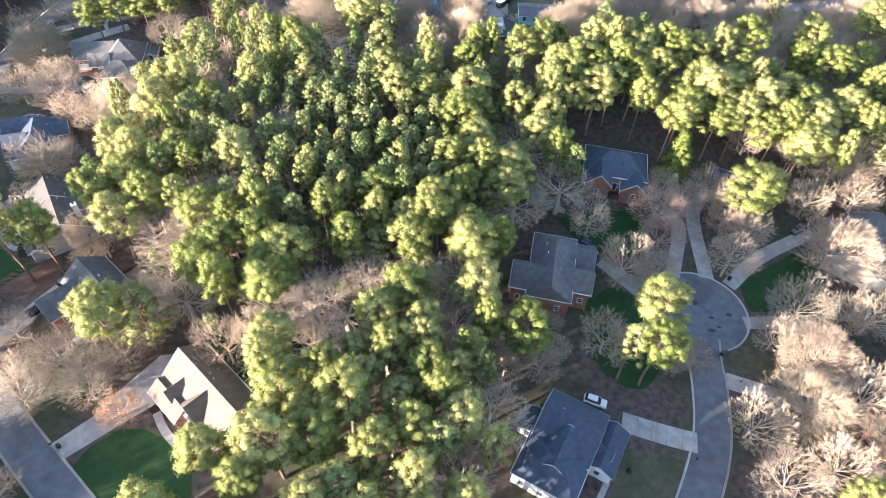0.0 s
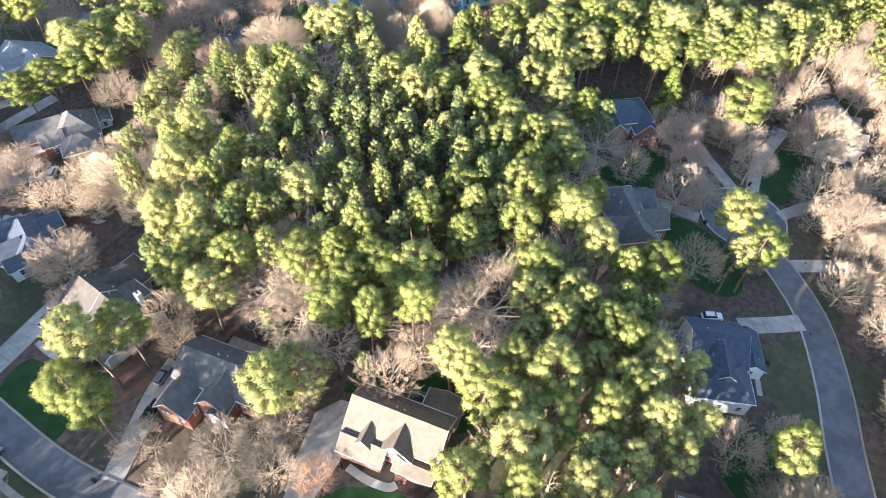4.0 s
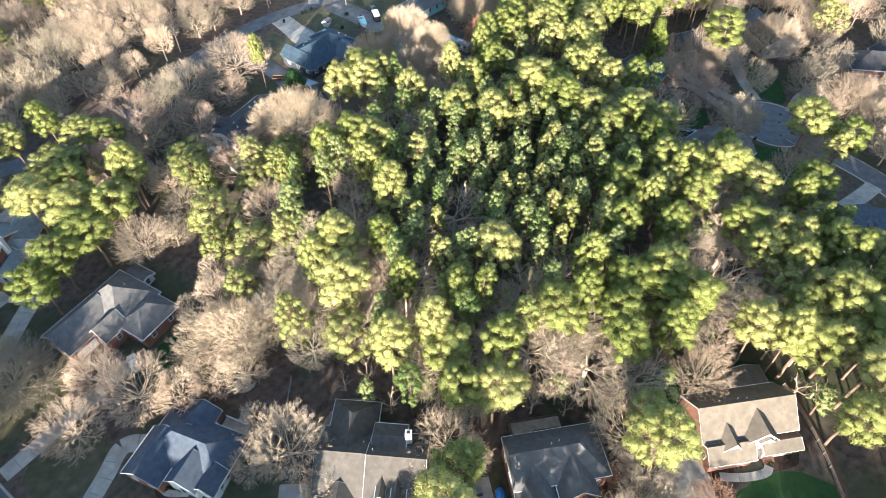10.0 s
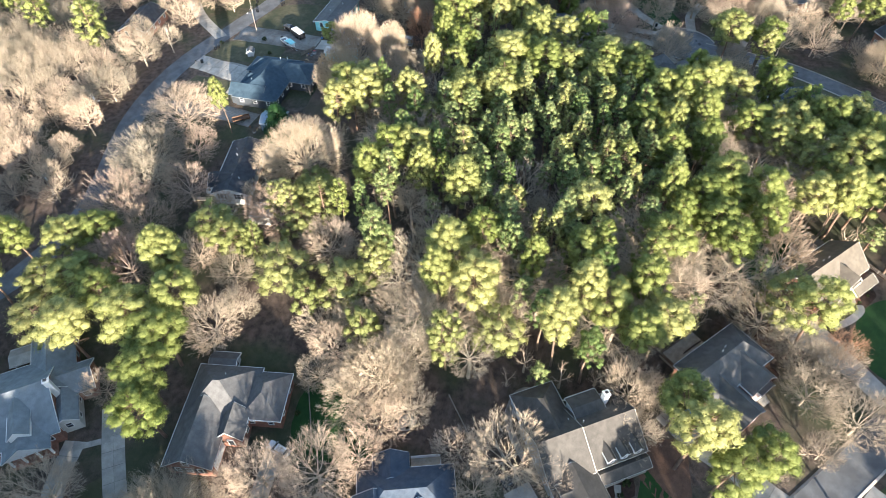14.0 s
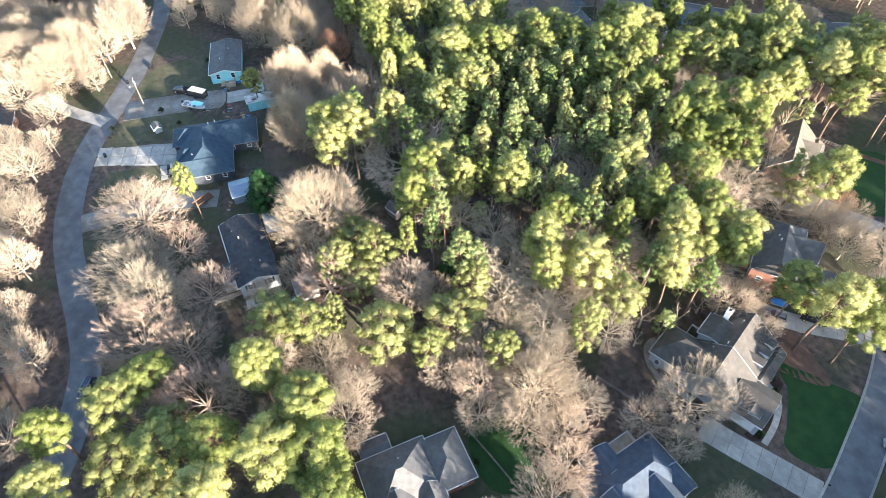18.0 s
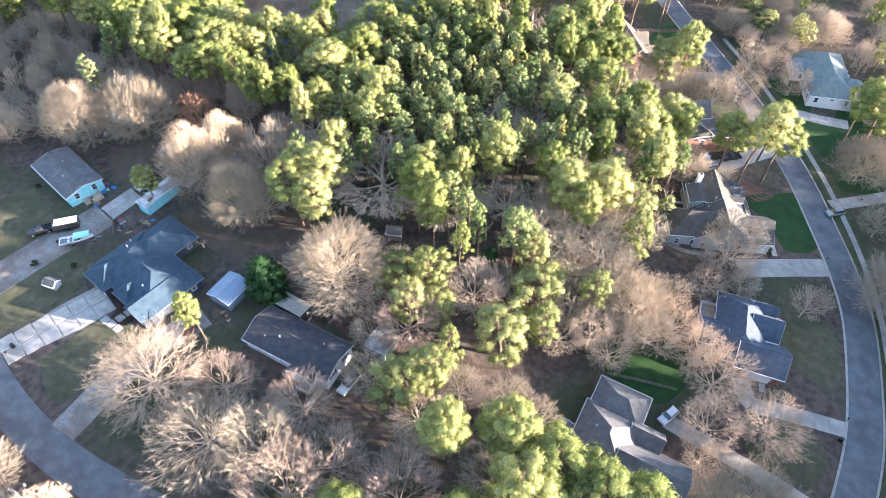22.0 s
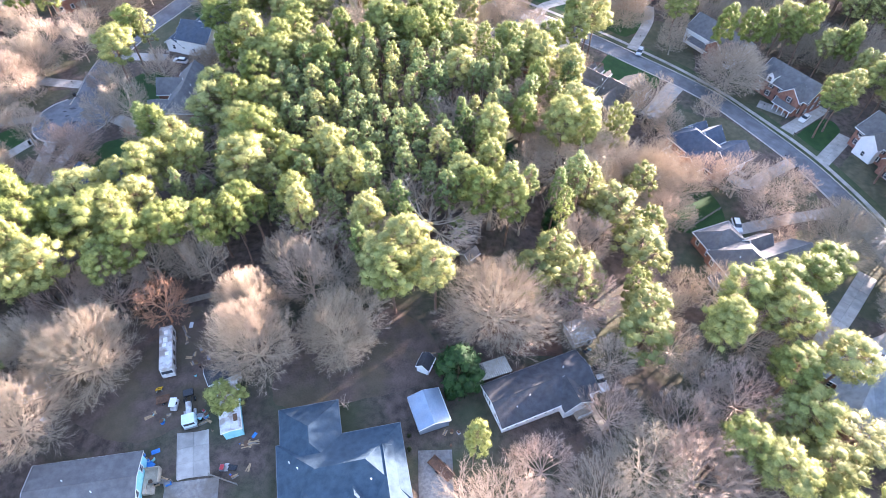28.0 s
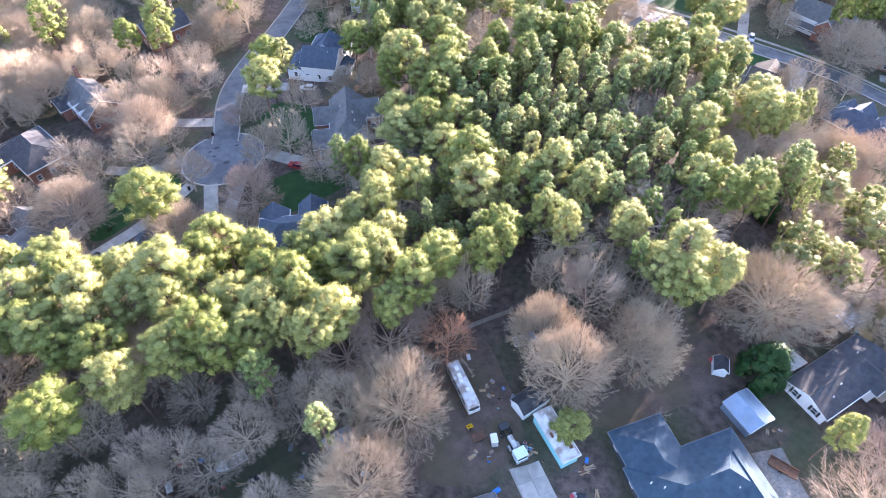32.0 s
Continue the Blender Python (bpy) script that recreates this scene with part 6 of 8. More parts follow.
CLEARED = [(-119.6, 163), (-126.7, 161.1), (7.6, 169.2), (12.5, 180.8), (1.7, 176.2), (18.9, 167.6), (9.4, 158.9), (20.0, 156.5), (20.4, 165.3), (26.1, 161.4), (19.7, 160.2), (11.8, 159.1), (-59.2, 47.4), (-60.6, 71.4), (97, 169.9), (20.2, 84.6), (25.6, 175.9), (29.4, 187.0), (-80.8, 122.2), (-86.5, 117.5), (-87.3, 125.5), (-111.0, 167.1), (-98.8, 123.4), (23.2, 167.8), (-23.6, 222.8), (-44.5, 221.1), (-34.5, 215.1), (-24.5, 212.3), (29.2, 167.2), (29, 163.8), (10.1, 188.8), (67.5, 111.5), (-24.7, 207.3), (19.2, 194.0), (-27.5, 185.3), (-27.4, 190.9), (-21.8, 199.1), (-4.2, 192.8), (-40.9, 205.2)]
GROVE = [(-56, 100), (-30, 92), (2, 100), (6, 128), (-8, 150), (-40, 150), (-58, 128)]  # slender dark pines
for kind, spots in STANDS:
    for x, y, r in spots:
        if kind == "pine":  # keep the crowns off the roofs
            for a, b, c in KEEP_OFF:
                d = math.hypot(x - a, y - b)
                if c == 10.5 and 6.0 < d < 12.6:
                    x, y = a + (x - a) * 12.6 / d, b + (y - b) * 12.6 / d
        if kind in ("pine", "pale") and (x < -76 and y > 180 or math.hypot(x + 89.6, y - 86.8) < 6 or math.hypot(x + 61, y - 65.2) < 6):
            continue
        if blocked(x, y, -1.6) or (x, y) in CLEARED or any(k[0] not in ("pale", "pine", "shrub") and math.hypot(x - k[1], y - k[2]) < k[3] * 0.75 for k in SINGLE if kind in ("bare", "red", "holly")):
            continue
        if kind == "pine" and any(math.hypot(x - a, y - b) < 3.0 for a, b in AMONG):
            continue
        if kind == "pine":
            k, height = ("deep", tree_rng.uniform(19.5, 22.0)) if r < (4.0 if inside(x, y, GROVE) else 3.3) else ("pine", tree_rng.uniform(19.5, 22.5))
        elif kind == "bare":
            k, height = "bare", min(17.0, max(7.5, r * 2.35)) * tree_rng.uniform(0.95, 1.08)
            if r >= 6.8 and not inside(x, y, FOREST):
                k, height = "round", min(14.5, r * 1.9)
            elif inside(x, y, FOREST):
                k, height = "tall", max(height, tree_rng.uniform(15, 18))
        elif kind == "red":
            k, height = "red", min(14.0, max(7.0, r * 2.1))
        elif kind == "pale":
            k, height = "pale", tree_rng.uniform(11.5, 14) if y > 165 and x > -68 else tree_rng.uniform(15, 18)
        else:
            k, height = kind, r * 2.2
        if k == "pine" and 40 < x < 52 and 60 < y < 70:
            r = 3.9
        if k in ("pale", "deep"):
            r *= 0.78 if k == "deep" and inside(x, y, GROVE) else 0.95
        if k in ("bare", "red", "tall"):
            r, height = r * 1.14, height * 1.1
        if k == "bare":
            r = min(r, 6.2)
        if k == "round":
            r = min(r, 9.6)
        plant(k, x, y, r, height)
        planted.append((x, y, r))
for x, y in AMONG:
    if room(x, y, 0.45):
        plant("tall", x, y, 3.6, tree_rng.uniform(16.5, 19))
        planted.append((x, y, 3.6))
for x, y in OVER:
    if not blocked(x, y, -1.6) and room(x, y, 0.45):
        plant("bare", x, y, 4.6, tree_rng.uniform(9, 11.5))
        planted.append((x, y, 4.6))
for kind, x, y, r, height in SINGLE:
    plant(kind, x, y, r, height)
    planted.append((x, y, r))

# lower pines between those of the plan, then saplings and young pines under them
SOUTH_WOOD = [(-29, 62), (-27, 50), (-30, 40), (-24, 27), (-12, 30), (2, 29), (12, 38), (15, 58), (6, 70), (-14, 70)]
CORE = [(-64, 92), (-50, 88), (-30, 82), (-10, 72), (2, 60), (8, 72), (14, 100), (32, 112), (34, 138), (20, 152), (-14, 154), (-40, 150), (-60, 140), (-74, 124), (-70, 108)]
filling = []
for _ in range(2600):
    x, y = tree_rng.uniform(-86, 42), tree_rng.uniform(26, 166)
    south = inside(x, y, SOUTH_WOOD)
    if (inside(x, y, CORE) or south) and not blocked(x, y, 1.0) and room(x, y, 0.85 if south else 0.95):
        grove = inside(x, y, GROVE)
        r = tree_rng.uniform(2.2, 2.9) if grove else tree_rng.uniform(2.6, 3.4) * (1.3 if south else 1.0)
        filling.append(("deep" if not south or tree_rng.random() < 0.3 else "pine", x, y, r, tree_rng.uniform(17, 21.5) if south or grove else tree_rng.uniform(13, 18)))
        planted.append((x, y, r))
for _ in range(2600):
    x, y = tree_rng.uniform(-86, 42), tree_rng.uniform(26, 166)
    if (inside(x, y, FOREST) or inside(x, y, SOUTH_WOOD)) and not blocked(x, y) and room(x, y, 0.7):
        r = tree_rng.uniform(2.0, 2.8)
        filling.append(("young", x, y, r * 0.9, tree_rng.uniform(7, 12)) if tree_rng.random() < 0.5 else ("sapling", x, y, r, tree_rng.uniform(6, 11)))
        planted.append((x, y, r))
joined_wood("young_wood", "young dark pines and thin bare saplings between the tall pines", filling)
# the woods all round
KNOWN = [(-120, 60), (-60, 30), (0, 25), (60, 30), (125, 60), (125, 200), (60, 235), (-60, 235), (-135, 215), (-138, 120)]


def pine_ground(x, y):
    return not (x < -45 and y < 48) and noise.noise((x * 0.018, y * 0.018, 3)) > -0.05 and y < 236 and not (x > 85 and y < 130) and not (x > 30 and y > 165)


for _ in range(4000):
    x, y = tree_rng.uniform(-172, 118), tree_rng.uniform(22, 258)
    known, near = inside(x, y, KNOWN), 36 < x < 118 and 112 < y < 176 or 60 < x < 118 and 160 < y < 222
    if not blocked(x, y, 3.0 if known and near else 6.0 if known else 2.5) and not (known and y > 180 and -52 < x < 60) and room(x, y, 0.95 if near else 1.5 if known else 0.6 if x < -150 else 1.0 if y > 236 else 0.8):
        r = tree_rng.uniform(3.6, 5.4)
        pine = pine_ground(x, y) and (not known or near and y > 128)
        plant("pine" if pine else "bare", x, y, r * (0.85 if pine else 1.0), tree_rng.uniform(18, 23) if pine else tree_rng.uniform(10, 14) * (0.75 if x < -45 and y < 48 else 1.0))
        planted.append((x, y, r))
# farther off the wood is made of clumps of about eight trees
CLUMPS = {}
for kind, share in (("pine_clump", 0.75), ("bare_clump", 0.2)):
    for k in range(3):
        spots = []
        for i in range(9):
            a, d = i * 2.399 + tree_rng.uniform(-0.3, 0.3), 8.2 * math.sqrt((i + 0.4) / 9)
            pine = tree_rng.random() < share
            spots.append(("far_pine" if pine else "far_bare", d * math.cos(a), d * math.sin(a), tree_rng.uniform(3.2, 4.6) if pine else tree_rng.uniform(3.8, 5.6), tree_rng.uniform(17, 22) if pine else tree_rng.uniform(10, 14.5)))
        CLUMPS[kind, k] = joined_mesh(kind, spots, False)
far_wood = tagged(new("surrounding_wood"), "mixed wood of pines and leafless trees round the houses", "wood", kind="stuff")
clumped = []
for _ in range(9000):
    x, y = tree_rng.uniform(-245, 225), tree_rng.uniform(-75, 350)
    if (-176 < x < 122 and 18 < y < 262) or blocked(x, y, 8.0) or any((x - a) ** 2 + (y - b) ** 2 < 13.0 ** 2 for a, b in clumped):
        continue
    clumped.append((x, y))
    kind = "pine_clump" if pine_ground(x, y) else "bare_clump"
    k = tree_rng.uniform(0.9, 1.12) * (0.68 if x < -45 and y < 48 else 1.0)
    part(kind, CLUMPS[kind, tree_rng.randrange(3)], None, far_wood, at=pose(x, y, lz(x, y), 0, 0, tree_rng.uniform(0, 360)) @ Matrix.Scale(k, 4))

# ---- vehicles ----
TYRE = material("tyre_rubber", (0.012, 0.012, 0.013), (0.03, 0.03, 0.032), 4, 0.9)
RIM = material("wheel_metal", (0.35, 0.36, 0.37), (0.5, 0.51, 0.52), 4, 0.35, metal=0.8)
LAMP = material("lamp_glass", (0.55, 0.57, 0.6), (0.7, 0.72, 0.75), 4, 0.15, spec=0.7)
RED_LAMP = material("red_lamp", (0.35, 0.01, 0.01), (0.45, 0.02, 0.02), 4, 0.2)
BLACK = material("black_paint", (0.010, 0.011, 0.013), (0.02, 0.021, 0.024), 1.5, 0.2, spec=0.6)
SILVER = material("silver_paint", (0.34, 0.36, 0.38), (0.44, 0.46, 0.48), 1.5, 0.3, metal=0.5)
DARK_BLUE = material("dark_blue_paint", (0.02, 0.035, 0.07), (0.03, 0.05, 0.095), 1.5, 0.25, spec=0.6)
RED_PAINT = material("red_paint", (0.30, 0.02, 0.025), (0.40, 0.035, 0.04), 1.5, 0.3, spec=0.5)
GREY_PAINT = material("grey_paint", (0.16, 0.17, 0.19), (0.22, 0.23, 0.25), 1.5, 0.3, metal=0.4)
BLUE_TARP = material("blue_tarp", (0.02, 0.13, 0.42), (0.05, 0.24, 0.60), 1.2, 0.5, 0.5)
METAL_ROOF = material("blue_grey_sheet_metal", (0.22, 0.28, 0.36), (0.30, 0.37, 0.46), 0.8, 0.4, metal=0.3, extra=(0.2, 0.2, 0.2), extra_scale=0.4, extra_amount=0.3)
RUST = material("rusted_metal", (0.08, 0.045, 0.03), (0.18, 0.10, 0.06), 1.5, 0.8, 0.3)
WORN_WHITE = material("stained_white_metal", (0.45, 0.46, 0.46), (0.66, 0.67, 0.67), 0.7, 0.5, extra=(0.20, 0.13, 0.09), extra_scale=0.6, extra_amount=0.7)
YELLOW = material("yellow_sign_paint", (0.75, 0.42, 0.01), (0.85, 0.52, 0.02), 2, 0.4)
WOOD_GREY = material("weathered_wood", (0.16, 0.14, 0.12), (0.29, 0.26, 0.225), 3, 0.9, 0.4, stretch=(1, 1, 0.2))
WOOD_TAN = material("tan_timber", (0.30, 0.20, 0.11), (0.45, 0.32, 0.19), 3, 0.9, 0.3)
WHEEL = mesh_of("tyre", *cylinder(0.34, 0.34, -0.11, 0.11, 14), TYRE, False)
WHEEL_RIM = mesh_of("rim", *cylinder(0.2, 0.2, -0.13, 0.13, 10), RIM)


def wheels(parent, spots, size=1.0):
    for x, y in spots:
        w = part("wheel", WHEEL, None, parent, at=pose(x, y, 0.34 * size, 90) @ Matrix.Scale(size, 4))
        part("rim", WHEEL_RIM, None, w)


def shell(section, half, inset=0.14, split=None):
    """A vehicle's body: a side outline (x, z) given width, drawn in towards the top."""
    zmax = max(z for _, z in section)
    n = len(section)
    v = []
    for side in (-1, 1):
        for x, z in section:
            k = 1 - inset * max(0, (z - 0.55) / max(0.01, zmax - 0.55))
            v.append((x, side * half * k, z))
    bm = bmesh.new()
    vs = [bm.verts.new(q) for q in v]
    bm.faces.new(vs[:n])
    bm.faces.new(vs[n:][::-1])
    for i in range(n):
        j = (i + 1) % n
        bm.faces.new((vs[j], vs[i], vs[i + n], vs[j + n]))
    bmesh.ops.recalc_face_normals(bm, faces=bm.faces)
    bmesh.ops.bevel(bm, geom=list(bm.edges), offset=0.06, segments=2, affect="EDGES", profile=0.6)
    return bm


CAR_SHAPES = {
    "suv": ([(-2.35, 0.35), (2.35, 0.35), (2.38, 0.75), (2.2, 0.98), (1.2, 1.05), (-2.2, 1.08), (-2.38, 0.8)], [(1.15, 1.0), (0.45, 1.6), (-1.75, 1.66), (-2.2, 1.02)], (0.35, -1.7, 1.62)),
    "sedan": ([(-2.35, 0.32), (2.35, 0.32), (2.38, 0.66), (2.1, 0.86), (0.95, 0.94), (-1.6, 0.98), (-2.3, 0.94), (-2.38, 0.65)], [(1.0, 0.9), (0.2, 1.38), (-1.0, 1.40), (-1.8, 0.93)], (0.12, -0.95, 1.36)),
    "pickup": ([(-2.75, 0.45), (2.75, 0.45), (2.78, 0.95), (2.6, 1.12), (1.2, 1.16), (-0.75, 1.16), (-0.75, 1.1), (-2.75, 1.1)], [(1.15, 1.1), (0.55, 1.72), (-0.55, 1.75), (-0.8, 1.12)], (0.5, -0.5, 1.71)),
}


def car(kind, label, x, y, rot, paint, category="car"):
    body, cabin, roof = CAR_SHAPES[kind]
    c = thing(kind if kind != "suv" else "car", label, category, pose(x, y, lz(x, y) + 0.08, 0, 0, rot))
    half = 0.92 if kind != "pickup" else 1.0
    part("body", shell(body, half, 0.06), paint, c)
    g = part("cabin_glass", shell(cabin, half - 0.06, 0.16), GLASS, c)
    part("roof_panel", bevel_box(roof[1], roof[0], -half * 0.74, half * 0.74, roof[2] - 0.02, roof[2] + 0.07, 0.03), paint, c)
    for s in (-1, 1):
        part("headlight", bevel_box(2.22, 2.4, s * half * 0.72 - 0.18, s * half * 0.72 + 0.18, 0.66, 0.82, 0.03) if kind != "pickup" else bevel_box(2.66, 2.8, s * 0.72 - 0.2, s * 0.72 + 0.2, 0.78, 0.98, 0.03), LAMP, c)
        part("tail_light", bevel_box(*((-2.42, -2.28) if kind != "pickup" else (-2.8, -2.7)), s * half * 0.8 - 0.12, s * half * 0.8 + 0.12, 0.72, 0.95, 0.02), RED_LAMP, c)
        part("mirror", bevel_box(0.75, 0.95, s * (half + 0.08) - 0.1, s * (half + 0.08) + 0.1, 1.0, 1.14, 0.03), paint, c)
    if kind == "pickup":
        part("truck_bed", join(box(-2.7, -0.85, -0.86, 0.86, 1.08, 1.12), box(-2.7, -0.85, -0.95, -0.86, 1.08, 1.3), box(-2.7, -0.85, 0.86, 0.95, 1.08, 1.3)), TYRE, c)
    if kind == "suv":
        for s in (-1, 1):
            part("roof_rail", box(-1.6, 0.2, s * 0.62 - 0.03, s * 0.62 + 0.03, 1.69, 1.75), RIM, c)
    k = 1.45 if kind != "pickup" else 1.75
    wheels(c, [(a, b) for a in (-k, k) for b in (-half + 0.1, half - 0.1)], 1.0 if kind != "pickup" else 1.12)
    return c


car("suv", "silver car parked beside the kerb of the street", -113.6, 80.6, 52, SILVER)
car("suv", "white car parked on a driveway beside a dark-roofed house", 36.0, 59.0, -22, WHITE_PAINT)
car("suv", "dark blue car parked behind a brick house", 40.1, 99.4, -35, DARK_BLUE)
car("suv", "red car parked under a bare tree", 45.9, 95.9, -35, RED_PAINT)
car("suv", "dark car parked before a pale house", 98.6, 109.6, 30, DARK_BLUE)
car("suv", "black car parked before a pale house", 103.2, 114.6, 60, BLACK)
car("suv", "black car parked at the head of a concrete driveway", -99.4, 116.2, -50, BLACK)
car("suv", "silver-blue car parked on a worn driveway", -81.6, 86.4, 52, GREY_PAINT)
car("pickup", "black pickup truck parked on a worn driveway", -84.5, 78.8, 50, BLACK, "pickup truck")
car("suv", "white car parked beside a brick house", -104.2, 160.6, 75, WHITE_PAINT)
car("pickup", "black pickup truck hitched to a white trailer", 29.0, 213.2, 60, BLACK, "pickup truck")
car("pickup", "white and black pickup truck beside a white house", -52.9, 196.2, 95, WHITE_PAINT, "pickup truck")
car("suv", "blue car at the end of the shaded street", -64.0, 231.0, 160, DARK_BLUE)
car("pickup", "white work truck parked at the roadside", 120.5, 219.6, 15, WHITE_PAINT, "pickup truck")
car("suv", "white car parked at the roadside under bare trees", 96.5, 216.6, 10, WHITE_PAINT)
car("sedan", "white car in the driveway of a far house", -150.0, 121.5, 30, WHITE_PAINT)

# a blue tarpaulin over a small boat
tp = thing("covered_boat", "small boat under a bright blue tarpaulin on a driveway", "boat", pose(-78.7, 83.6, lz(-78.7, 83.6) + 0.05, 0, 0, 50))
bm = bmesh.new()
bmesh.ops.create_icosphere(bm, subdivisions=3, radius=1.0)
for v in bm.verts:
    v.co = Vector((v.co.x * 1.9, v.co.y * 0.95, max(-0.1, v.co.z * 1.0) + 0.55 + 0.08 * noise.noise(v.co * 3)))
part("tarpaulin", bm, BLUE_TARP, tp)
part("hull", bevel_box(-1.6, 1.6, -0.7, 0.7, 0.05, 0.5, 0.15), WORN_WHITE, tp)

# motorhome
rv = thing("motorhome", "old white motorhome with stained roof parked in a muddy yard", "motorhome", pose(27.9, 175.4, lz(28, 175.4) + 0.02, 0, 0, 94))
part("body", bevel_box(-5.0, 4.6, -1.22, 1.22, 0.5, 3.0, 0.14, 2), WORN_WHITE, rv)
part("cab", shell([(4.5, 0.5), (5.1, 0.5), (5.1, 1.3), (4.7, 2.7), (4.4, 2.7)], 1.2, 0.05), WORN_WHITE, rv)
part("windscreen", bevel_box(4.72, 5.0, -1.0, 1.0, 1.45, 2.3, 0.04), GLASS, rv)
for q in ((-3.4, 0.1, 0.9), (-0.6, -0.2, 0.8), (1.4, 0.3, 0.7)):
    part("roof_hatch", bevel_box(q[0] - q[2] / 2, q[0] + q[2] / 2, q[1] - 0.35, q[1] + 0.35, 2.98, 3.2, 0.05), WHITE_PAINT, rv)
part("air_conditioner", bevel_box(-2.2, -1.1, -0.4, 0.4, 2.98, 3.3, 0.08), WHITE_PAINT, rv)
for s in (-1, 1):
    for k in (-3.6, -1.4, 0.8, 2.9):
        part("side_window", box(k - 0.5, k + 0.5, s * 1.22 - 0.02, s * 1.22 + 0.02, 1.6, 2.3), GLASS, rv)
    part("stripe", box(-5.0, 4.6, s * 1.225 - 0.012, s * 1.225 + 0.012, 1.1, 1.3), GREY_PAINT, rv)
part("rear_ladder", join(*[box(-5.1, -5.04, 0.3, 0.75, 0.8 + 0.35 * k, 0.84 + 0.35 * k) for k in range(6)], box(-5.1, -5.04, 0.28, 0.32, 0.7, 3.0), box(-5.1, -5.04, 0.73, 0.77, 0.7, 3.0)), RIM, rv)
wheels(rv, [(-2.9, -1.0), (-2.9, 1.0), (3.4, -1.0), (3.4, 1.0)], 1.25)

# covered cargo trailer
tr = thing("cargo_trailer", "white-roofed black cargo trailer on gravel", "trailer", pose(25.3, 208.6, lz(25.3, 208.6) + 0.02, 0, 0, 55))
part("body", bevel_box(-2.6, 2.4, -1.05, 1.05, 0.5, 2.4, 0.05), BLACK, tr)
part("roof_panel", bevel_box(-2.62, 2.42, -1.08, 1.08, 2.38, 2.5, 0.04), WHITE_PAINT, tr)
part("nose", prism([(-1.0, 0.5), (1.0, 0.5), (1.0, 2.36), (-1.0, 2.36)], 2.4, 2.9), BLACK, tr)
part("drawbar", box(2.9, 4.0, -0.06, 0.06, 0.45, 0.55), RIM, tr)
wheels(tr, [(-0.5, -1.05), (-0.5, 1.05), (0.3, -1.05), (0.3, 1.05)], 0.95)


def boat(label, x, y, rot, cover, L=5.6):
    b = thing("boat", label, "boat", pose(x, y, lz(x, y) + 0.02, 0, 0, rot))
    bm = bmesh.new()
    rings = []
    for k in range(9):
        u = k / 8
        w = 1.1 * math.sqrt(max(0.0, 1 - max(0, (u - 0.45) / 0.56) ** 2.2))
        x0 = -L / 2 + L * u
        rings.append([bm.verts.new(q) for q in ((x0, -w, 1.45 + 0.25 * u * u), (x0, -w * 0.82, 0.85 + 0.3 * u * u), (x0, 0, 0.55 + 0.55 * u ** 3), (x0, w * 0.82, 0.85 + 0.3 * u * u), (x0, w, 1.45 + 0.25 * u * u))])
    for a, c in zip(rings, rings[1:]):
        for i in range(4):
            bm.faces.new((a[i], c[i], c[i + 1], a[i + 1]))
    bm.faces.new(rings[0])
    bmesh.ops.recalc_face_normals(bm, faces=bm.faces)
    bmesh.ops.solidify(bm, geom=list(bm.faces), thickness=0.06)
    part("hull", bm, WHITE_PAINT, b)
    part("deck", bevel_box(-L / 2 + 0.1, L * 0.12, -0.9, 0.9, 1.0, 1.06, 0.02), GREY_PAINT, b)
    part("foredeck", prism([(-0.85, 1.42), (0, 1.52), (0.85, 1.42), (0.8, 1.36), (-0.8, 1.36)], L * 0.12, L * 0.38), WHITE_PAINT, b)
    part("windscreen", bevel_box(L * 0.08, L * 0.13, -0.8, 0.8, 1.4, 1.85, 0.03), GLASS, b)
    for k in (-1.6, -0.6):
        for s in (-0.45, 0.45):
            part("seat", bevel_box(k - 0.25, k + 0.25, s - 0.25, s + 0.25, 1.05, 1.5, 0.06), WHITE_PAINT, b)
    if cover:
        part("canopy", bevel_box(-L * 0.05, L * 0.42, -1.0, 1.0, 2.1, 2.2, 0.05), cover, b, "pale aqua canopy")
        for q in ((-0.2, -0.9), (-0.2, 0.9), (2.2, -0.8), (2.2, 0.8)):
            part("canopy_post", cylinder(0.025, 0.025, 1.4, 2.12, 6, *q), RIM, b)
    part("outboard_motor", bevel_box(-L / 2 - 0.5, -L / 2, -0.22, 0.22, 0.7, 1.9, 0.08), BLACK, b)
    tl = part("boat_trailer", join(box(-L * 0.45, L * 0.55, -0.7, -0.62, 0.4, 0.5), box(-L * 0.45, L * 0.55, 0.62, 0.7, 0.4, 0.5), box(-0.9, -0.8, -1.0, 1.0, 0.38, 0.48), box(L * 0.5, L * 0.7, -0.06, 0.06, 0.4, 0.5)), RIM, b)
    wheels(b, [(-0.85, -1.05), (-0.85, 1.05)], 0.85)
    return b


boat("white motor boat with aqua canopy on a trailer", 19.6, 209.6, 235, AQUA, 7.2)
boat("old white boat with a blue cover in a muddy yard", 12.6, 169.8, 175, BLUE_TARP, 4.8)
boat("worn white boat hull on a trailer under bare trees", 71.0, 174.8, 15, None, 5.4)

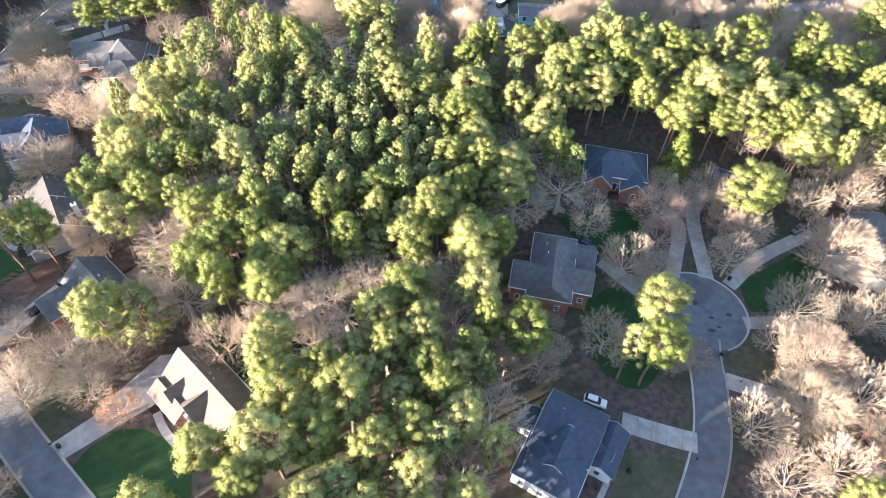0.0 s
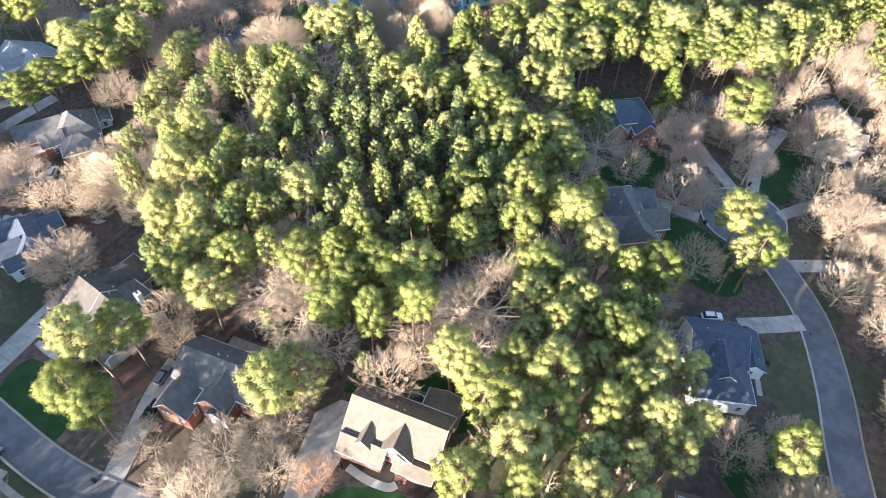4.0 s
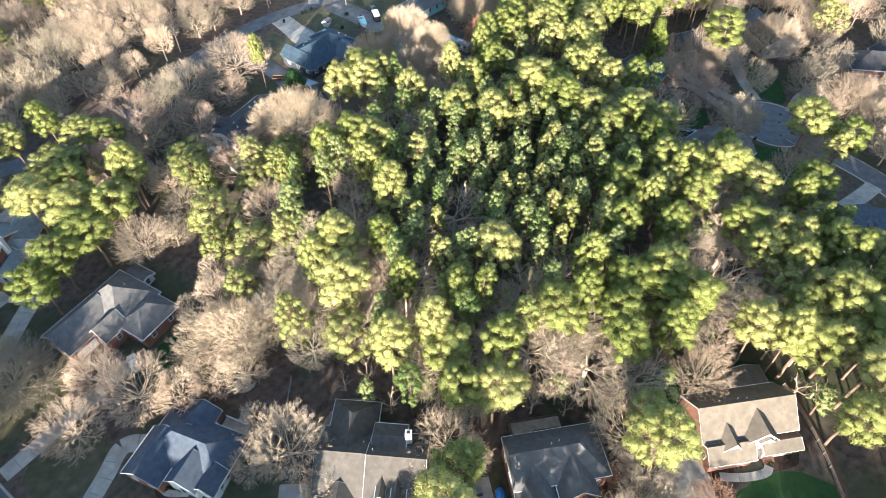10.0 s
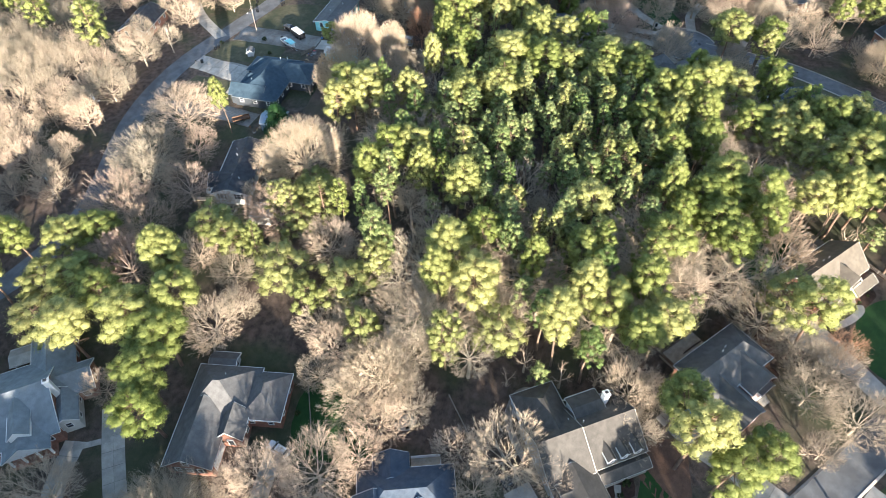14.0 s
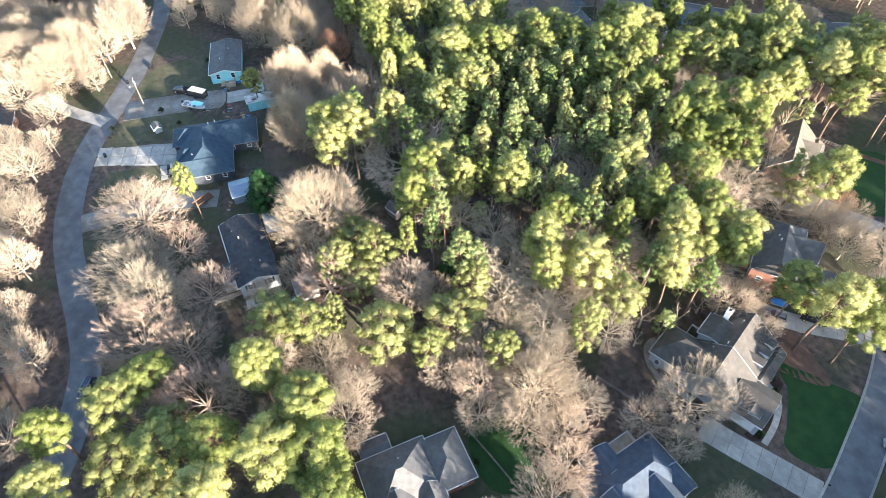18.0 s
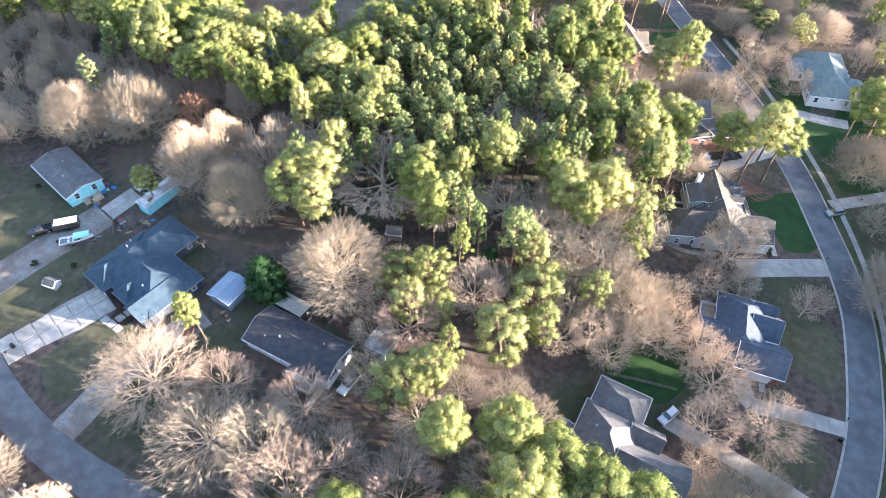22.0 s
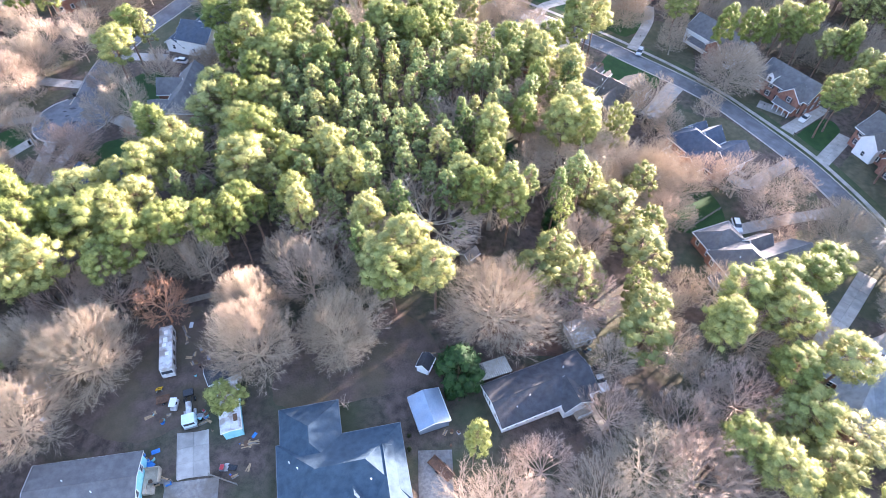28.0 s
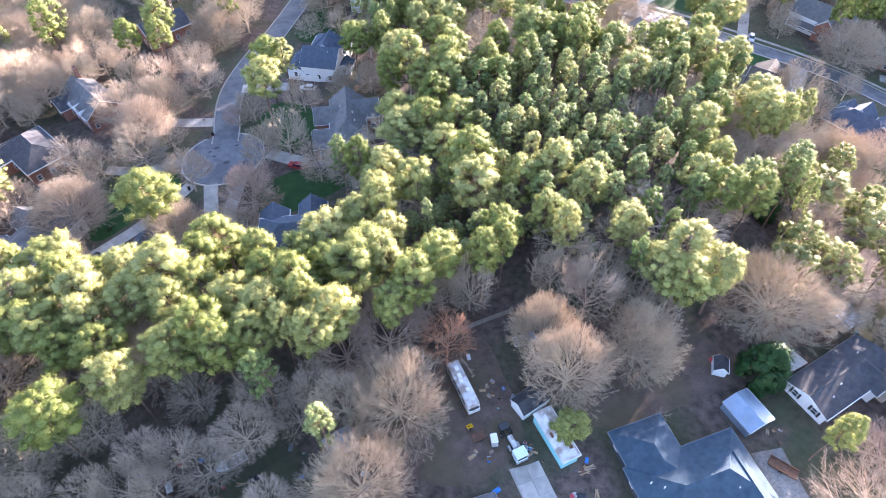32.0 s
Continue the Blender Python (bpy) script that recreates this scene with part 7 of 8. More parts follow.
# box lorry without its box
lt = thing("truck", "old cab-over truck with pale aqua cab and bare black frame", "truck", pose(23.3, 188.6, lz(23.3, 188.6) + 0.05, 0, 0, 96))
part("cab", bevel_box(1.2, 3.1, -1.15, 1.15, 0.7, 2.6, 0.16, 2), material("pale_aqua_cab", (0.55, 0.66, 0.68), (0.66, 0.76, 0.78), 1, 0.4), lt)
part("windscreen", bevel_box(2.95, 3.14, -0.95, 0.95, 1.6, 2.3, 0.04), GLASS, lt)
for s in (-1, 1):
    part("frame_rail", box(-4.2, 1.6, s * 0.42 - 0.06, s * 0.42 + 0.06, 0.7, 0.95), BLACK, lt)
    part("fuel_tank", cylinder(0.28, 0.28, -0.5, 0.5, 10), RIM, lt, at=pose(0.2, s * 0.85, 0.7, 0, 90, 0))
part("white_box", bevel_box(-1.6, 0.8, -0.45, 0.45, 0.95, 1.8, 0.06), WORN_WHITE, lt)
part("rear_body", bevel_box(-4.3, -3.0, -0.9, 0.9, 0.9, 1.5, 0.05), BLACK, lt)
part("bumper", box(3.1, 3.25, -1.15, 1.15, 0.5, 0.8), RIM, lt)
wheels(lt, [(-2.6, -0.9), (-2.6, 0.9), (2.2, -0.95), (2.2, 0.95)], 1.3)


# ---- sheds and small buildings ----
def shed(label, x, y, rot, w, d, h, rise, wall, roof, category="shed", floor=0.1, flat=False, windows=False):
    s = thing("shed", label, category, pose(x, y, lz(x, y) + floor, 0, 0, rot))
    roof_block(s, 0, 0, w, d, -0.6, h, rise, wall=wall, roof=roof, over=0.2, windows=windows)
    return s


sh = shed("long worn aqua trailer home with rusty white roof", 15.9, 190.0, 96, 9.6, 3.2, 2.5, 0.35, AQUA, WORN_WHITE, "trailer home", 0.4)
part("end_window", box(-4.86, -4.8, -0.9, 0.9, 1.3, 2.1), GLASS, sh)
part("roof_patch", box(2.0, 3.4, 0.3, 1.3, 2.86, 2.92), RUST, sh, "rusted bare patch on the roof")
part("roof_patch", box(-0.6, 0.4, -1.2, -0.4, 2.82, 2.9), RUST, sh, "rusted bare patch on the roof")
shed("small white shed with dark roof beside a trailer", 17.4, 182.2, 15, 5.6, 3.6, 2.2, 1.3, WHITE_SIDING, ROOF_DARK)
sh = shed("carport with blue-grey sheet-metal roof", -19.2, 197.2, 98, 6.4, 5.6, 2.2, 0.9, METAL_ROOF, METAL_ROOF, "carport")
for k in range(-15, 16):
    for s in (-1, 1):
        part("roof_rib", prism([(0, 3.115), (s * 3.0, 2.155), (s * 3.0, 2.185), (0, 3.145)], k * 0.2 - 0.02, k * 0.2 + 0.02) if k % 3 == 0 else prism([(0, 3.112), (s * 3.0, 2.152), (s * 3.0, 2.165), (0, 3.125)], k * 0.2 - 0.01, k * 0.2 + 0.01), METAL_ROOF, sh)
sh = thing("lean_to", "lean-to with corrugated grey sheet roof behind a white house", "lean-to", pose(-32.6, 191.4, lz(-32.6, 191.4), 0, 0, 8))
for q in ((-3.1, -1.6), (3.1, -1.6), (-3.1, 1.6), (3.1, 1.6)):
    part("post", box(q[0] - 0.07, q[0] + 0.07, q[1] - 0.07, q[1] + 0.07, -0.3, 2.3), WOOD_GREY, sh)
wave = [(-3.4 + 0.1 * k, 0.05 * math.sin(k * 1.57)) for k in range(69)]
part("corrugated_roof", ([(x, y, 2.45 + z + 0.12 * y) for y in (-1.9, 1.9) for x, z in wave], [(i, i + 1, i + 70, i + 69) for i in range(68)]), material("corrugated_sheet", (0.36, 0.34, 0.30), (0.52, 0.49, 0.44), 1.2, 0.5, metal=0.3), sh)
sh = shed("small cream cabin with stained flat roof", -52.3, 186.0, 8, 4.4, 4.6, 2.2, 0.5, SIDING, WORN_WHITE, "cabin", 0.2)
add_window(sh, pose(0.6, 2.32, 1.3, 0, 0, 180))
part("door", box(-1.5, -0.7, 2.28, 2.36, 0, 1.9), ROOF_DARK, sh)
sh = shed("white playhouse with dark roof and small deck", -20.4, 187.6, 55, 2.8, 2.4, 1.8, 1.1, WHITE_SIDING, ROOF_DARK, "playhouse", 0.3)
part("deck", box(-2.6, -1.4, -1.0, 1.0, -0.5, 0.0), GREY_BARK, sh)
shed("tiny grey-green shed on a lawn", 12.4, 219.6, 20, 2.6, 1.9, 1.3, 0.7, GREY_SIDING, ROOF_GREY)
shed("small grey shed under the trees", -35.1, 162.6, 30, 3.2, 2.6, 2.1, 1.1, WOOD_GREY, ROOF_GREY)
shed("small white shed with metal roof in the eastern yards", 52.0, 178.0, 15, 5.0, 3.4, 2.1, 0.6, WHITE_SIDING, METAL_ROOF)

# flat rusty trailer
ft = thing("flat_trailer", "rusty open flat trailer on gravel", "trailer", pose(-19.4, 207.6, lz(-19.4, 207.6) + 0.05, 0, 0, 125))
part("bed", box(-2.4, 2.4, -0.9, 0.9, 0.5, 0.58), RUST, ft)
for q in (box(-2.4, 2.4, -0.95, -0.88, 0.5, 0.95), box(-2.4, 2.4, 0.88, 0.95, 0.5, 0.95), box(-2.45, -2.38, -0.95, 0.95, 0.5, 0.95)):
    part("side_board", q, RUST, ft)
part("drawbar", box(2.4, 3.6, -0.06, 0.06, 0.45, 0.55), RUST, ft)
wheels(ft, [(-0.2, -1.05), (-0.2, 1.05)], 0.9)
# open cart, and a warning sign lying in the yard
ct = thing("garden_cart", "small open utility trailer with grey bed", "trailer", pose(28.4, 185.0, lz(28.4, 185), 0, 0, 5))
part("bed", join(box(-1.2, 1.2, -0.7, 0.7, 0.5, 0.56), box(-1.2, 1.2, -0.74, -0.68, 0.5, 0.8), box(-1.2, 1.2, 0.68, 0.74, 0.5, 0.8)), RUST, ct)
wheels(ct, [(0, -0.85), (0, 0.85)], 0.75)
gv = thing("golf_cart", "white golf cart with flat roof in a muddy yard", "golf cart", pose(26.2, 186.6, lz(26.2, 186.6), 0, 0, 80))
part("body", bevel_box(-1.1, 1.1, -0.6, 0.6, 0.3, 0.8, 0.1), WORN_WHITE, gv)
part("roof_panel", bevel_box(-0.9, 0.9, -0.62, 0.62, 1.75, 1.83, 0.05), WHITE_PAINT, gv)
for q in ((-0.8, -0.55), (-0.8, 0.55), (0.8, -0.55), (0.8, 0.55)):
    part("roof_post", cylinder(0.02, 0.02, 0.75, 1.76, 6, *q), RIM, gv)
part("seat", bevel_box(-0.4, 0.1, -0.5, 0.5, 0.8, 1.15, 0.08), BLACK, gv)
wheels(gv, [(-0.75, -0.55), (-0.75, 0.55), (0.75, -0.55), (0.75, 0.55)], 0.65)
sg = thing("road_sign", "square yellow warning sign leaning in a yard", "sign", pose(29.3, 182.6, lz(29.3, 182.6) + 0.55, 35, 0, 5))
part("plate", bevel_box(-0.6, 0.6, -0.6, 0.6, -0.02, 0.02, 0.01), YELLOW, sg)
part("symbol", prism([(-0.12, 0), (0.12, 0), (0.12, 0.03), (-0.12, 0.03)], -0.3, 0.1), BLACK, sg)
part("arrow", ([(0.1, -0.3, 0.03), (0.42, 0, 0.03), (0.1, 0.3, 0.03), (0.1, -0.3, 0.0), (0.42, 0, 0.0), (0.1, 0.3, 0.0)], [(0, 1, 2), (5, 4, 3), (0, 3, 4, 1), (1, 4, 5, 2), (2, 5, 3, 0)]), BLACK, sg)
part("stand", join(box(-0.5, -0.44, -0.5, 0.5, -0.5, -0.03), box(0.44, 0.5, -0.5, 0.5, -0.5, -0.03)), RIM, sg)


# ---- fences, poles, bins ----
BOARDS = {}


def fence(label, points, height=1.7, mat=None, gap=0.16, boards=True):
    f = thing("fence", label, "fence", pose(points[0][0], points[0][1], 0))
    line = smooth_line(points, 2.4) if len(points) > 2 else np.array([np.array(points[0]) * (1 - t) + np.array(points[1]) * t for t in np.linspace(0, 1, max(2, int(math.dist(*points) / 2.4) + 1))])
    o = np.array(points[0])
    for k, q in enumerate(line):
        x, y = q - o
        z = lz(*q)
        part("post", box(x - 0.06, x + 0.06, y - 0.06, y + 0.06, z - 0.3, z + height + 0.1), mat, f)
        if k + 1 < len(line):
            n = line[k + 1]
            dx, dy = n - q
            L, z2 = math.hypot(dx, dy), lz(*n)
            m = pose(x, y, z, 0, 0, math.degrees(math.atan2(dy, dx)))
            if boards:
                for i, u in enumerate(np.arange(0.06, L - 0.1, gap)):
                    tall = height - 0.04 * ((i * 7) % 3)
                    if (round(tall, 2), mat.name) not in BOARDS:
                        BOARDS[round(tall, 2), mat.name] = mesh_of("board", *box(0, gap - 0.015, -0.012, 0.012, 0.06, tall), mat)
                    part("board", BOARDS[round(tall, 2), mat.name], None, f, at=m @ pose(u, 0, (z2 - z) * u / L))
            for hgt in (0.4, height - 0.35) if boards else (0.35, 0.75, 1.1):
                part("rail", prism([(-0.03, 0), (0.03, 0), (0.03, 0.09), (-0.03, 0.09)], 0, L), mat, f, at=m @ pose(0, 0.03, hgt, 0, -math.degrees(math.atan2(z2 - z, L)), 0))
    return f


fence("weathered board fence with leaning panels", [(29.5, 163.9), (20.0, 162.7), (12.5, 162.2)], 1.8, WOOD_GREY)
fence("weathered wooden rail fence along a boundary", [(-86, 131.5), (-93.2, 125.8), (-101.3, 119.6)], 1.2, WOOD_GREY, boards=False)
fence("low board fence beside a concrete pad", [(19.6, 200.8), (15.0, 203.4)], 1.1, WOOD_GREY)
fence("low board fence beside a mobile home", [(25.8, 200.6), (29.4, 200.6)], 1.1, WOOD_GREY)
fence("wooden rail fence behind a back garden", [(-90.5, 160.0), (-97, 157.0), (-103.0, 154.4)], 1.2, WOOD_GREY, boards=False)
fence("dark rail fence along a pine straw path", [(-25.5, 51), (-30.1, 45.4), (-35.2, 40.3), (-41.5, 35.2)], 1.0, WOOD_GREY, boards=False)
fence("brown board fence behind a garage", [(-60, 70), (-66, 74.5), (-70.5, 71)], 1.6, BARK)
fence("long board fence behind far gardens", [(-118, 20), (-128, 12), (-138, 8)], 1.6, WOOD_TAN)


def pole(label, x, y, height=9.5, lamp=None):
    p = thing("utility_pole", label, "utility pole", pose(x, y, lz(x, y)))
    part("mast", cylinder(0.15, 0.1, -0.5, height, 8), WOOD_GREY, p)
    part("crossarm", box(-1.1, 1.1, -0.06, 0.06, height - 0.7, height - 0.58), WOOD_GREY, p)
    for k in (-1.0, -0.4, 0.4, 1.0):
        part("insulator", cylinder(0.04, 0.03, height - 0.58, height - 0.4, 6, k, 0), WHITE_PAINT, p)
    part("transformer", cylinder(0.24, 0.24, height - 2.2, height - 1.3, 10, 0.3, 0), SILVER, p)
    if lamp is not None:
        part("lamp_arm", tube([(0, 0, height - 2.6), (0.8 * math.cos(lamp), 0.8 * math.sin(lamp), height - 2.2), (1.8 * math.cos(lamp), 1.8 * math.sin(lamp), height - 2.1)], [0.03, 0.03, 0.03], 6), SILVER, p)
        part("lamp_head", bevel_box(1.6 * math.cos(lamp) - 0.15, 1.6 * math.cos(lamp) + 0.45, 1.6 * math.sin(lamp) - 0.15, 1.6 * math.sin(lamp) + 0.15, height - 2.2, height - 2.05, 0.04), WHITE_PAINT, p)
    return p


POLES = [(104, 231.5), (73, 230.5), (43, 234.5), (8, 244.5), (-28.6, 245.5), (-58, 240)]
for i, (x, y) in enumerate(POLES):
    pole("grey wooden utility pole beside a worn street", x, y, 9.5, -1.6 if i in (2, 4) else None)
pole("grey wooden utility pole with a street lamp by a driveway", 26.5, 224.3, 8.5, 2.2)
for i, (a, b) in enumerate(zip(POLES, POLES[1:])):
    for k in (-0.4, 0.4):
        pts = []
        for t in np.linspace(0, 1, 9):
            x, y = a[0] * (1 - t) + b[0] * t + k, a[1] * (1 - t) + b[1] * t
            pts.append((x, y, (lz(*a) * (1 - t) + lz(*b) * t) + 9.1 - 3.2 * t * (1 - t)))
        w = thing("power_cable", "thin dark power cable between two poles", "cable", pose(0, 0, 0))
        part("wire", tube(pts, [0.018] * 9, 4), BLACK, w)


def bin_at(x, y, rot):
    b = thing("wheeled_bin", "dark wheeled rubbish bin at the kerb", "bin", pose(x, y, lz(x, y) + 0.08, 0, 0, rot), "rubbish bins at the kerb")
    part("body", box(-0.3, 0.3, -0.33, 0.33, 0.05, 1.0, 0.0), BLACK, b)
    part("lid", prism([(-0.36, 1.0), (0.36, 1.0), (0.36, 1.06), (0, 1.12), (-0.36, 1.06)], -0.34, 0.34), BLACK, b)
    for s in (-1, 1):
        part("wheel", cylinder(0.1, 0.1, -0.04, 0.04, 8), TYRE, b, at=pose(s * 0.3, 0.33, 0.1, 0, 90, 0))


for q in ((-95.2, 68.6, 45), (-66.8, 46.8, 30), (52.6, 83.8, 0), (66.4, 71.2, 60), (74.6, 92.4, 20), (13.6, 231.6, 10), (12.4, 232.0, 15), (4.5, 232.6, 10), (44.2, 222.8, 0), (45.2, 222.6, 8), (44.6, 232.4, 0), (38.0, 229.3, 0), (-132.6, 143.2, 80)):
    bin_at(*q)


def mailbox(x, y, rot):
    b = thing("mailbox", "mailbox on a post beside the street", "mailbox", pose(x, y, lz(x, y), 0, 0, rot), "mailboxes along the street")
    part("post", box(-0.06, 0.06, -0.06, 0.06, -0.2, 1.05), WOOD_GREY, b)
    part("box", bevel_box(-0.28, 0.28, -0.12, 0.12, 1.05, 1.32, 0.06), BLACK, b)


for q in ((-68.2, 47.0, 40), (-116.6, 98.4, 60), (-132.4, 138.0, 80), (-141.6, 128.6, 80), (-140.4, 114.0, 70), (-117.6, 72.0, 50), (54.0, 47.2, 60), (3.6, 234.2, 0), (68.2, 64.2, 30)):
    mailbox(*q)

# ---- garden pieces ----
sheet("patio", patch([(-80.5, 113), (-82, 117.5), (-86.4, 120), (-87, 115), (-84.2, 111.5)], 0.06), CONCRETE, "curved pale stone patio behind a house", "patio")
drive([(-95.2, 97.2), (-99.2, 97.0), (-103.4, 100.6), (-106.6, 105.2)], 1.3, CONCRETE, "curved concrete garden path along a house", "garden_path", 0.08)
drive([(-51.0, 53.8), (-48.4, 50.2), (-45.2, 47.4), (-43.6, 47.4)], 1.6, CONCRETE, "short curved concrete path to brick steps", "garden_path", 0.08)
drive([(-117.0, 143.2), (-115.4, 138.4), (-116.2, 133.4), (-113.6, 129.6)], 1.3, CONCRETE, "curved concrete path past a mulch bed", "garden_path", 0.08)
drive([(-25.2, 50.2), (-30.1, 44.6), (-34.7, 39.5), (-41.3, 34.4), (-48, 28)], 1.8, STRAW, "reddish pine straw path under trees", "garden_path", 0.05)
drive([(41.2, 51.4), (38.2, 48.2), (36.0, 43.2), (33.6, 39.2)], 1.2, CONCRETE, "curved concrete path beside a house", "garden_path", 0.08)
drive([(-110, 192.8), (-113.4, 198.6)], 1.2, CONCRETE, "straight concrete path to a house", "garden_path", 0.08)
drive([(-127.2, 180.6), (-114.5, 189.4), (-104, 196)], 4.2, CONCRETE, "pale concrete driveway under trees")
for pts, label in (([(-93, 94.5), (-96.4, 93.9), (-98.2, 98.2), (-95, 98.6)], "brown mulch bed with shrubs before a porch"), ([(-99.6, 99.4), (-102.6, 98.4), (-106, 104.5), (-104, 108)], "mulch bed beside a garage"), ([(-53.5, 55.2), (-50.4, 52.4), (-47.6, 52.6), (-50, 56.2)], "brown bed with low shrubs"), ([(-44.8, 46.8), (-39.8, 43.2), (-37.2, 45.4), (-42.6, 49.6)], "dark mulch bed before a porch"), ([(-115, 138), (-117.8, 134), (-114.6, 129.6), (-112.4, 133)], "red mulch bed with low shrubs"),
                   ([(-2.8, 213.0), (-4.6, 216.8), (-8.0, 216.4), (-8.2, 212.8)], "black mulch bed beside an entrance"), ([(1.2, 212.4), (-0.6, 215.8), (-3.6, 214.6), (-2.6, 211.8)], "black mulch bed with pale rocks"), ([(-70, 70), (-65, 66.2), (-64.2, 69.4), (-69, 73.6)], "bed of green shrubs before a brick front")):
    sheet("garden_bed", patch(pts, 0.045, 4), MULCH, label, "garden bed")
for x, y, r in ((-94.6, 95.6, 1.0), (-97.2, 96.4, 0.9), (-101.2, 100.6, 1.2), (-104.6, 105.2, 1.7), (-100.2, 99.6, 0.8), (-103.0, 102.4, 1.0), (-52.2, 54.4, 0.8), (-50.2, 54.8, 0.9), (-49.2, 53.2, 0.7), (-43.0, 47.4, 0.8), (-40.6, 45.2, 0.9), (-38.6, 44.6, 1.0), (-36.4, 43.4, 1.4), (-114.8, 135.6, 0.9), (-115.6, 133.6, 1.0), (-114.2, 131.4, 0.9),
                (-5.6, 214.6, 0.5), (-7.2, 215.0, 0.5), (-3.2, 214.0, 0.5), (-0.8, 213.8, 0.5), (-68, 70.6, 1.0), (-66.2, 69.2, 1.0), (-69.4, 72.4, 1.2), (-96.4, 160.2, 1.3), (14, 214, 1.2), (16.6, 232, 1.5), (21.4, 219, 1.8), (-14.6, 203, 0.8), (-15.0, 200.6, 0.9), (-96.6, 106.4, 1.4), (40.4, 44.8, 0.9), (36.6, 47.6, 0.9), (95, 100, 1.4), (44, 206, 1.2)):
    plant("shrub", x, y, r, r * 1.3)
# slabs of the new driveway, each set in dark joints
pad = tagged(new("driveway", mesh_of("driveway", *patch([(5.0, 213.4), (-3.4, 214.6), (-2.2, 222), (1.6, 233.4), (7.6, 233.4), (6.8, 222)], 0.05, 6, False), GRAVEL)), "driveway of large concrete slabs with dark joints", "driveway", kind="structure")
slab_mesh = mesh_of("slab", *box(-1.75, 1.75, -1.62, 1.62, -0.06, 0.045, 0.03), CONCRETE)
for row in range(6):
    for col in range(2):
        t = row / 5
        x, y = -1.2 + 5.6 * t * 0.72 + col * 3.72 - 0.2, 216.2 + row * 3.45 - col * 0.4
        s = part("slab", slab_mesh, None, pad, at=pose(x + 0.3, y, lz(x, y) + 0.07, 0, 0, -8))
for k, (x, y) in enumerate(((-4.0, 217.6), (-5.9, 217.4), (-6.0, 215.4), (-6.1, 213.5), (-7.9, 217.2))):
    part("slab", slab_mesh, None, pad, at=pose(x, y, lz(x, y) + 0.07) @ Matrix.Scale(0.5, 4))
pad2 = tagged(new("concrete_pad", mesh_of("concrete_pad", *patch([(25.6, 192.0), (20.2, 192.6), (19.6, 200.8), (25.2, 200.4)], 0.05, 5, False), CONCRETE)), "pale concrete pad of large slabs before a truck", "concrete pad", kind="structure")
for row in range(3):
    for col in range(2):
        x, y = 21.3 + col * 2.7 - 0.12 * row, 193.7 + row * 2.75
        part("slab", mesh_of("slab", *box(-1.31, 1.31, -1.34, 1.34, -0.06, 0.04, 0.02), CONCRETE), None, pad2, at=pose(x, y, lz(x, y) + 0.07, 0, 0, 2))
# stone fire pit
fp = thing("fire_pit", "round stone fire pit on a paved circle in a back garden", "fire pit", pose(-92.5, 138.9, lz(-92.5, 138.9)))
part("paving", cylinder(2.4, 2.4, -0.2, 0.06, 20), CONCRETE, fp)
stone = mesh_of("stone", *box(-0.24, 0.24, -0.15, 0.15, 0, 0.4, 0.03), GRAVEL)
for k in range(16):
    a = k * math.pi / 8
    part("stone", stone, None, fp, at=pose(0.85 * math.cos(a), 0.85 * math.sin(a), 0.05, 0, 0, math.degrees(a) + 90))
for k in range(4):
    a = k * math.pi / 2 + 0.5
    ch = thing("garden_chair", "dark wooden garden chair round a fire pit", "chair", pose(-92.5 + 1.9 * math.cos(a), 138.9 + 1.9 * math.sin(a), lz(-92.5, 138.9) + 0.06, 0, 0, math.degrees(a)), "garden chairs round the fire pit")
    part("seat", box(-0.3, 0.3, -0.3, 0.3, 0.36, 0.42), BLACK, ch)
    part("backrest", box(0.26, 0.34, -0.3, 0.3, 0.42, 1.0), BLACK, ch)
    for q in ((-0.26, -0.26), (-0.26, 0.26), (0.26, -0.26), (0.26, 0.26)):
        part("leg", box(q[0] - 0.03, q[0] + 0.03, q[1] - 0.03, q[1] + 0.03, 0, 0.37), BLACK, ch)

# ---- clutter of the north-east yards ----
clutter_rng = random.Random(11)
JUNK = [WORN_WHITE, RUST, BLACK, BLUE_TARP, GREY_PAINT, WOOD_TAN, RED_PAINT, AQUA]


